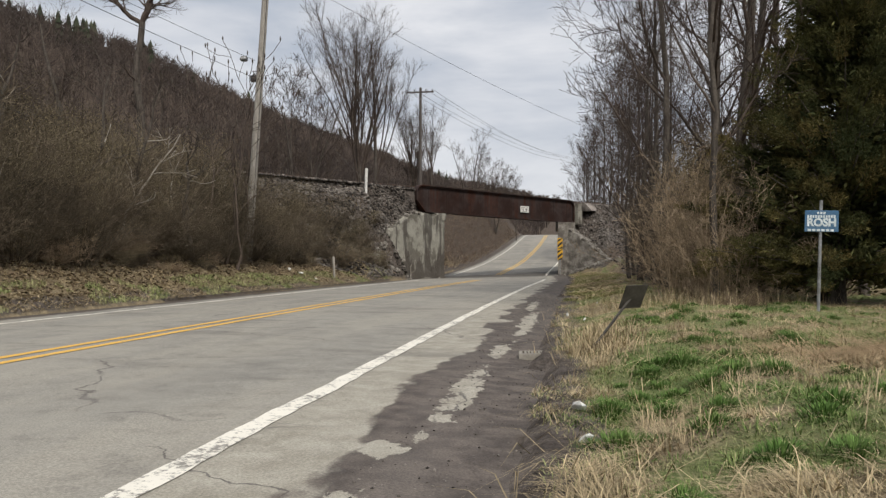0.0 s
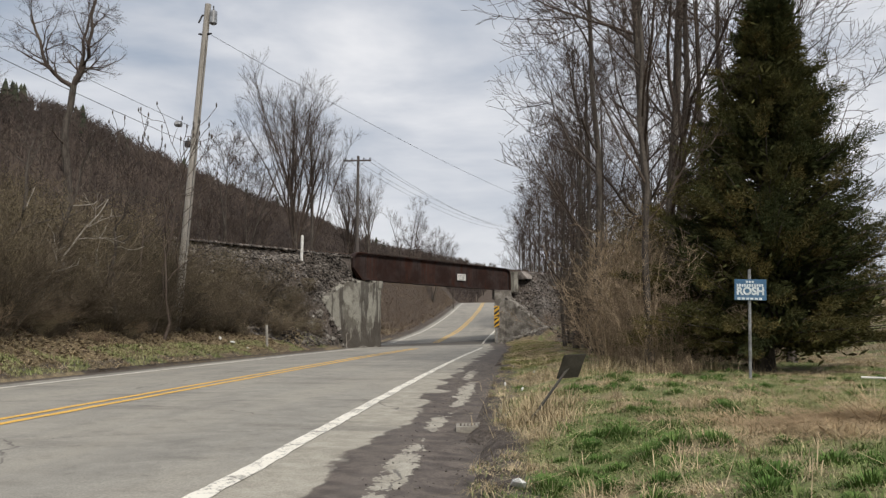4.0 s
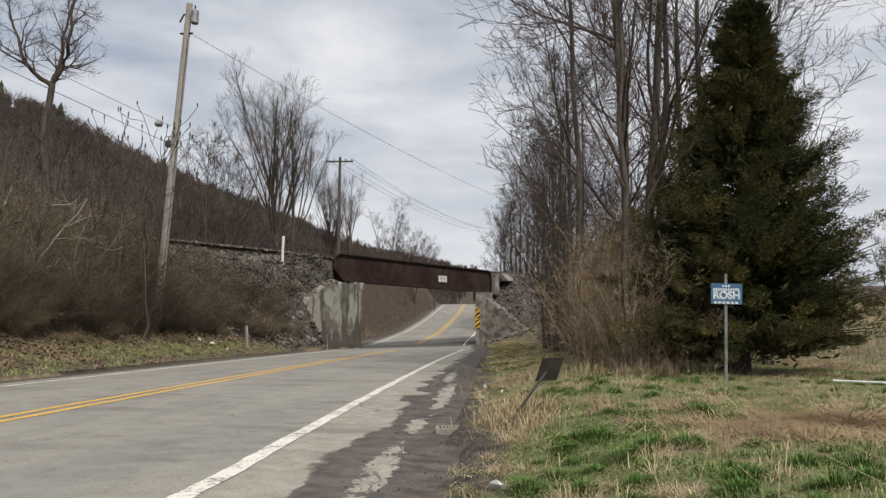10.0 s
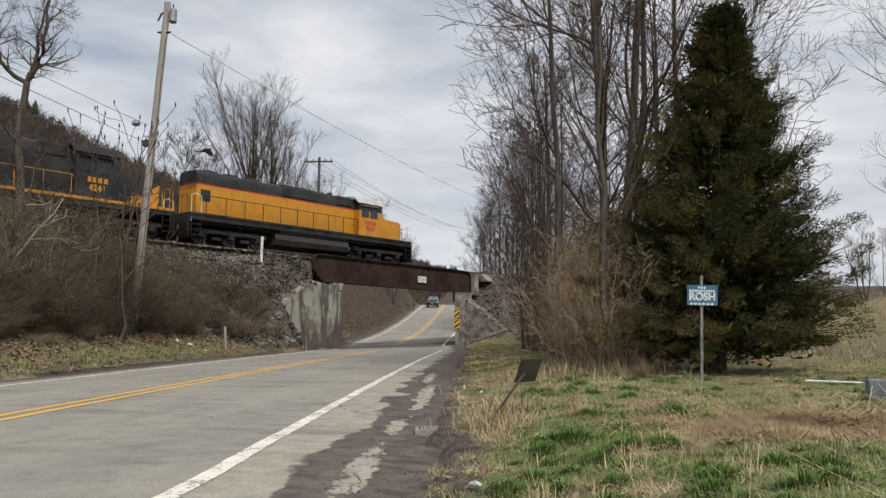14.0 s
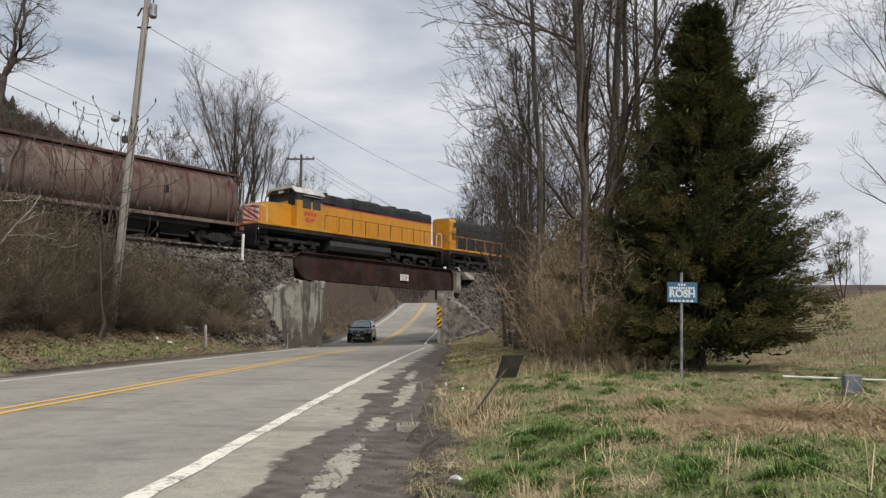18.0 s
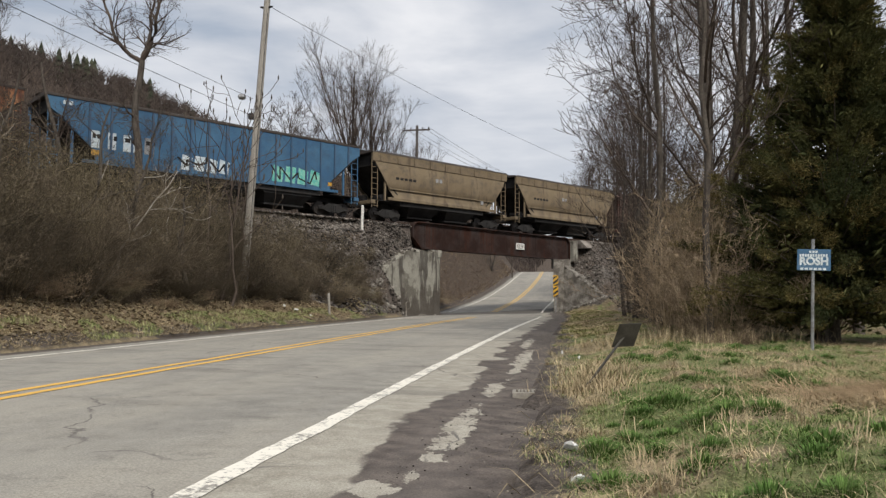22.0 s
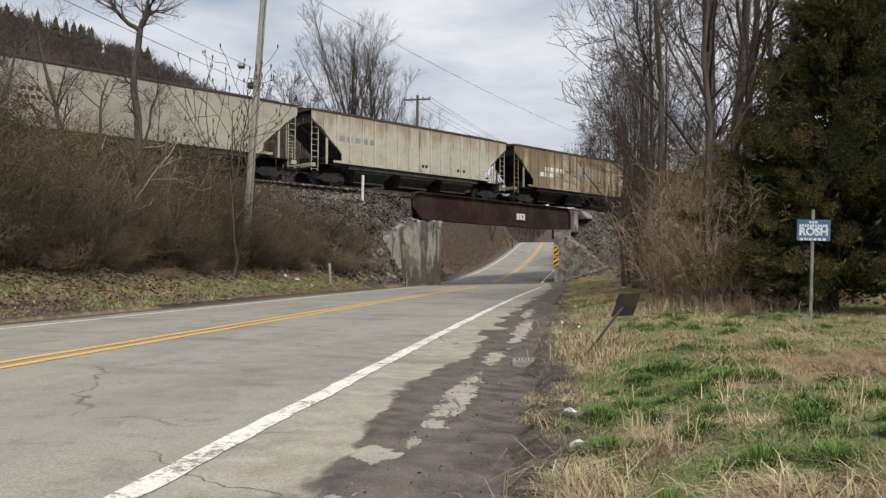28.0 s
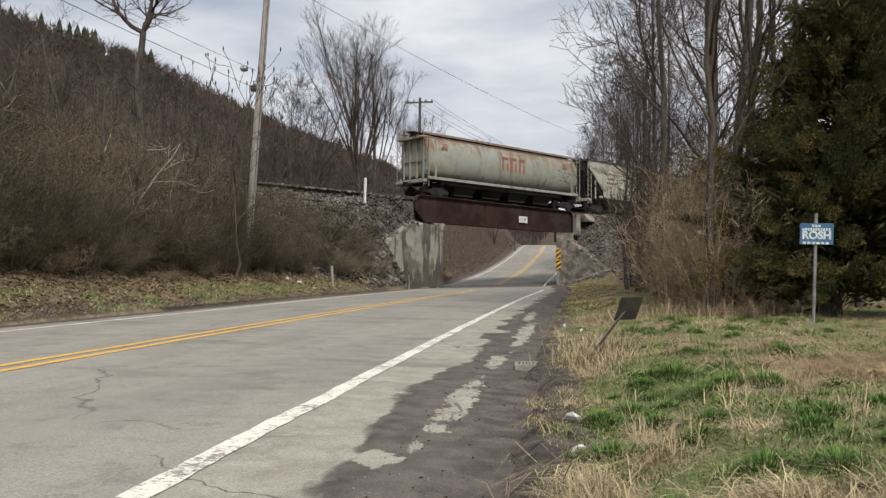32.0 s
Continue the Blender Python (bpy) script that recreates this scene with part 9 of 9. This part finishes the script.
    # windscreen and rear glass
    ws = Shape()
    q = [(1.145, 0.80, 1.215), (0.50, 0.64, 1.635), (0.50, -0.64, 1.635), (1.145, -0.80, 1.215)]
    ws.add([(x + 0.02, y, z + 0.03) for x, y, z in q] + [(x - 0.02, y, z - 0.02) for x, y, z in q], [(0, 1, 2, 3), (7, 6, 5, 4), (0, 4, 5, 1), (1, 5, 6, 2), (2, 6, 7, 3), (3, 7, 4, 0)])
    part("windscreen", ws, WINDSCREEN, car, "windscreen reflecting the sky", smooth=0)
    part("wiper", Shape().tube([(1.19, 0.5, 1.24), (1.12, -0.05, 1.29)], 0.012, 5).tube([(1.19, -0.2, 1.24), (1.12, -0.62, 1.28)], 0.012, 5), BLACK, car)
    part("rear_window", Shape().add([(-2.36, 0.68, 1.55), (-2.52, 0.74, 1.27), (-2.52, -0.74, 1.27), (-2.36, -0.68, 1.55)] + [(-2.33, 0.68, 1.55), (-2.49, 0.74, 1.27), (-2.49, -0.74, 1.27), (-2.33, -0.68, 1.55)], [(0, 1, 2, 3), (7, 6, 5, 4), (0, 4, 5, 1), (1, 5, 6, 2), (2, 6, 7, 3), (3, 7, 4, 0)]), CAR_GLASS, car, smooth=0)
    # grille: chrome frame with a cross of bars
    g = part("grille", Shape().box(2.42, -0.47, 0.72, 2.475, 0.47, 1.0, 0.03), BLACK, car)
    fr = Shape().box(2.47, -0.50, 0.993, 2.51, 0.50, 1.02, 0.01).box(2.47, -0.50, 0.70, 2.51, 0.50, 0.727, 0.01)
    part("grille_frame", fr.box(2.47, -0.50, 0.728, 2.51, -0.474, 0.992, 0.01).box(2.47, 0.474, 0.728, 2.51, 0.50, 0.992, 0.01), CHROME, g, "chrome grille frame")
    part("grille_bar", Shape().box(2.472, -0.473, 0.852, 2.512, 0.473, 0.872, 0.008), CHROME, g)
    part("grille_bar", Shape().box(2.474, -0.022, 0.728, 2.516, 0.022, 0.992, 0.008), CHROME, g)
    part("bumper", Shape().loft([[(2.40, -0.84, z0), (2.54, -0.5, z0), (2.56, 0, z0), (2.54, 0.5, z0), (2.40, 0.84, z0), (2.2, 0.84, z0), (2.2, -0.84, z0)] for z0 in (0.30, 0.42, 0.62)]), CAR_BLACK, car)
    part("lower_intake", Shape().box(2.50, -0.50, 0.44, 2.565, 0.50, 0.56, 0.01), BLACK, car)
    part("bumper_strip", Shape().box(2.54, -0.52, 0.355, 2.58, 0.52, 0.395, 0.012), CHROME, car, "chrome bumper strip")
    pl = part("number_plate", Shape().box(2.565, -0.155, 0.565, 2.58, 0.155, 0.69, 0.005), PLATE_YELLOW, car, "yellow number plate")
    bars = Shape()
    for k in range(6):
        bars.box(2.581, -0.11 + k * 0.038, 0.60, 2.584, -0.085 + k * 0.038, 0.66)
    part("plate_bars", bars, SIGN_BLUE, pl, smooth=0)
    return car


SUV = suv()
# the car's front along the road, time by time
SUV_ROWS = [(0.0, 330.0), (10.0, 190.0), (12.0, 157.0), (13.0, 142.0), (14.0, 127.0), (14.5, 119.5), (16.0, 98.0), (16.5, 90.5), (17.0, 82.0), (17.5, 72.7), (18.0, 62.2), (18.5, 51.0), (19.0, 39.3), (19.5, 28.6), (20.0, 17.9), (20.5, 6.7), (21.0, -4.0), (21.5, -14.0), (22.0, -24.0), (26.0, -80.0), (32.0, -170.0)]


def suv_y(t):
    return float(np.interp(t, [r[0] for r in SUV_ROWS], [r[1] for r in SUV_ROWS]))


def suv_pose(t):
    f = suv_y(t)
    c = f + 2.56
    x = float(RC(c)) - 1.65 - 0.2 * float(sstep(45, 20, c))
    slope = math.degrees(math.atan2(float(RZ(c + 1.5) - RZ(c - 1.5)), 3.0))
    turn = math.degrees(math.atan2(float(RC(c + 2) - RC(c - 2)), 4.0)) - 3.5 * float(sstep(45, 22, c))
    return pose(x, c, float(RZ(c)) - 0.01, 0, 0, -90 - turn) @ pose(0, 0, 0, 0, slope, 0)


# ---------------------------------------------------------------- the bird
FEATHER = mat("dark_grey_brown_feathers", (0.050, 0.044, 0.042), (0.085, 0.072, 0.066), 0.85, 0, 14, 60, 0.001, spec=0.2)
PALE_FEATHER = mat("grey_brown_wing_feathers", (0.105, 0.090, 0.085), (0.060, 0.052, 0.050), 0.85, 0, 10, 60, 0.001, spec=0.2)
BIRD_WINGS = []


def bird():
    """A long-tailed bird; x is forward, wings hinge at the shoulders."""
    ob = tagged(new("bird"), "dark grey-brown bird flying past on beating wings", "bird")
    ring = lambda x, y, z, c=0.0: [(x, y * math.cos(w), c + z * math.sin(w)) for w in np.linspace(0, 2 * math.pi, 11)[:-1]]
    part("body", Shape().loft([ring(-0.15, 0.012, 0.012), ring(-0.11, 0.04, 0.038), ring(-0.02, 0.065, 0.062), ring(0.07, 0.06, 0.06), ring(0.13, 0.035, 0.036, 0.008)]), FEATHER, ob, smooth=60)
    part("head", Shape().loft([ring(0.115, 0.03, 0.03, 0.012), ring(0.15, 0.036, 0.036, 0.018), ring(0.185, 0.028, 0.028, 0.016), ring(0.20, 0.01, 0.01, 0.012)]), FEATHER, ob, smooth=60)
    part("beak", Shape().loft([ring(0.198, 0.010, 0.010, 0.012), ring(0.235, 0.002, 0.002, 0.006)]), BLACK, ob)
    part("tail", Shape().loft([[(-0.13, -0.018, -0.008), (-0.13, 0.018, -0.008), (-0.13, 0.018, 0.008), (-0.13, -0.018, 0.008)], [(-0.34, -0.045, -0.004), (-0.34, 0.045, -0.004), (-0.34, 0.045, 0.004), (-0.34, -0.045, 0.004)]]), FEATHER, ob)
    for sg in (-1, 1):
        rings = []
        for y, x0, x1, h in ((0.0, -0.07, 0.08, 0.014), (0.10, -0.10, 0.10, 0.011), (0.22, -0.12, 0.075, 0.008), (0.33, -0.11, 0.02, 0.005), (0.38, -0.07, -0.02, 0.003)):
            rings.append([(x0, sg * y, -0.002), ((x0 + x1) / 2, sg * y, -h * 0.3), (x1, sg * y, 0.0), ((x0 + x1) / 2, sg * y, h)])
        BIRD_WINGS.append((part("wing", Shape().loft(rings), PALE_FEATHER, ob, "grey-brown spread wing", m=pose(0.02, sg * 0.05, 0.02)), sg))
    return ob


BIRD = bird()
# its flight: three places on the way
BIRD_WAY = ((14.1, (-4.79, 21.50, 5.77)), (14.2, (-1.34, 20.60, 4.97)), (14.5, (9.33, 18.50, 3.69)))


def bird_place(t):
    """Along its line while it crosses the road, and far off along the same line before and after."""
    (ta, a), (tb, b), (tc, c) = BIRD_WAY
    a, b, c = Vector(a), Vector(b), Vector(c)
    if t < tb:
        return a + (b - a) * max((t - ta) / (tb - ta), -14.0) + Vector((-2.0, -0.5, 0.1)) * max(12.7 - t, 0)
    return b + (c - b) * min((t - tb) / (tc - tb), 6.0) + Vector((4.0, 2.0, 0.5)) * max(t - 16.0, 0)


# ---------------------------------------------------------------- what moves
def motions():
    times = [float(t) for t in range(0, 32)] + [31.5, 31.9, 32.0]
    for car, mid_s, flip in CARS:
        walk(car, [(t, car_pose(mid_s, flip, t)) for t in times])
    # wheelsets turn while their wagon is in sight
    for axle, car, x, r in AXLES:
        mid_s, flip = [(m, f) for c, m, f in CARS if c is car][0]
        t0 = 22 + (-38 - mid_s) / SPEED
        t1 = 22 + (34 - mid_s) / SPEED
        t0, t1 = max(0.0, t0), min(32.0, t1)
        rows = [(0.0, pose(x, 0, r))] if t0 > 0 else []
        k0, k1 = math.ceil(t0 * FPS), math.floor(t1 * FPS)
        sg = -1 if flip else 1
        for k in range(k0, k1 + 1):
            rows.append((k / FPS, pose(x, 0, r, 0, sg * math.degrees(SPEED * (k - k0) / FPS / r) % 360, 0)))
        if t1 < 32.0:
            rows.append((32.0, rows[-1][1]))
        walk(axle, rows)
    times = [0.0, 6.0, 12.0] + [12.7 + 0.1 * k for k in range(34)] + [20.0, 26.0, 32.0]
    (xa, ya, za), (xb, yb, zb) = BIRD_WAY[0][1], BIRD_WAY[2][1]
    head = math.degrees(math.atan2(yb - ya, xb - xa))
    walk(BIRD, [(t, Matrix.Translation(bird_place(t)) @ pose(0, 0, 0, 0, 0, head) @ pose(0, 0, 0, 50 * float(sstep(14.2, 14.5, t)), -4, 0)) for t in times])
    for wing, sg in BIRD_WINGS:
        rows = [(0.0, pose(0.02, sg * 0.05, 0.02))]
        for k in range(int(13.5 * FPS), int(15.5 * FPS) + 1, 2):
            t = k / FPS
            rows.append((t, pose(0.02, sg * 0.05, 0.02, sg * (8 - 48 * math.cos((t - 14.2) * 2 * math.pi / 0.24)), 0, 0)))
        walk(wing, rows + [(32.0, pose(0.02, sg * 0.05, 0.02))])
    walk(SUV, [(t, suv_pose(t)) for t in sorted({r[0] for r in SUV_ROWS} | {13 + 0.25 * k for k in range(37)})])
    for wheel, x, sg in CAR_WHEELS:
        rows = [(0.0, pose(x, sg * 0.865, WHEEL_R))]
        for k in range(13 * FPS, 21 * FPS + 1):
            t = k / FPS
            rows.append((t, pose(x, sg * 0.865, WHEEL_R, 0, math.degrees((suv_y(13) - suv_y(t)) / WHEEL_R) % 360, 0)))
        rows.append((32.0, rows[-1][1]))
        walk(wheel, rows)


motions()
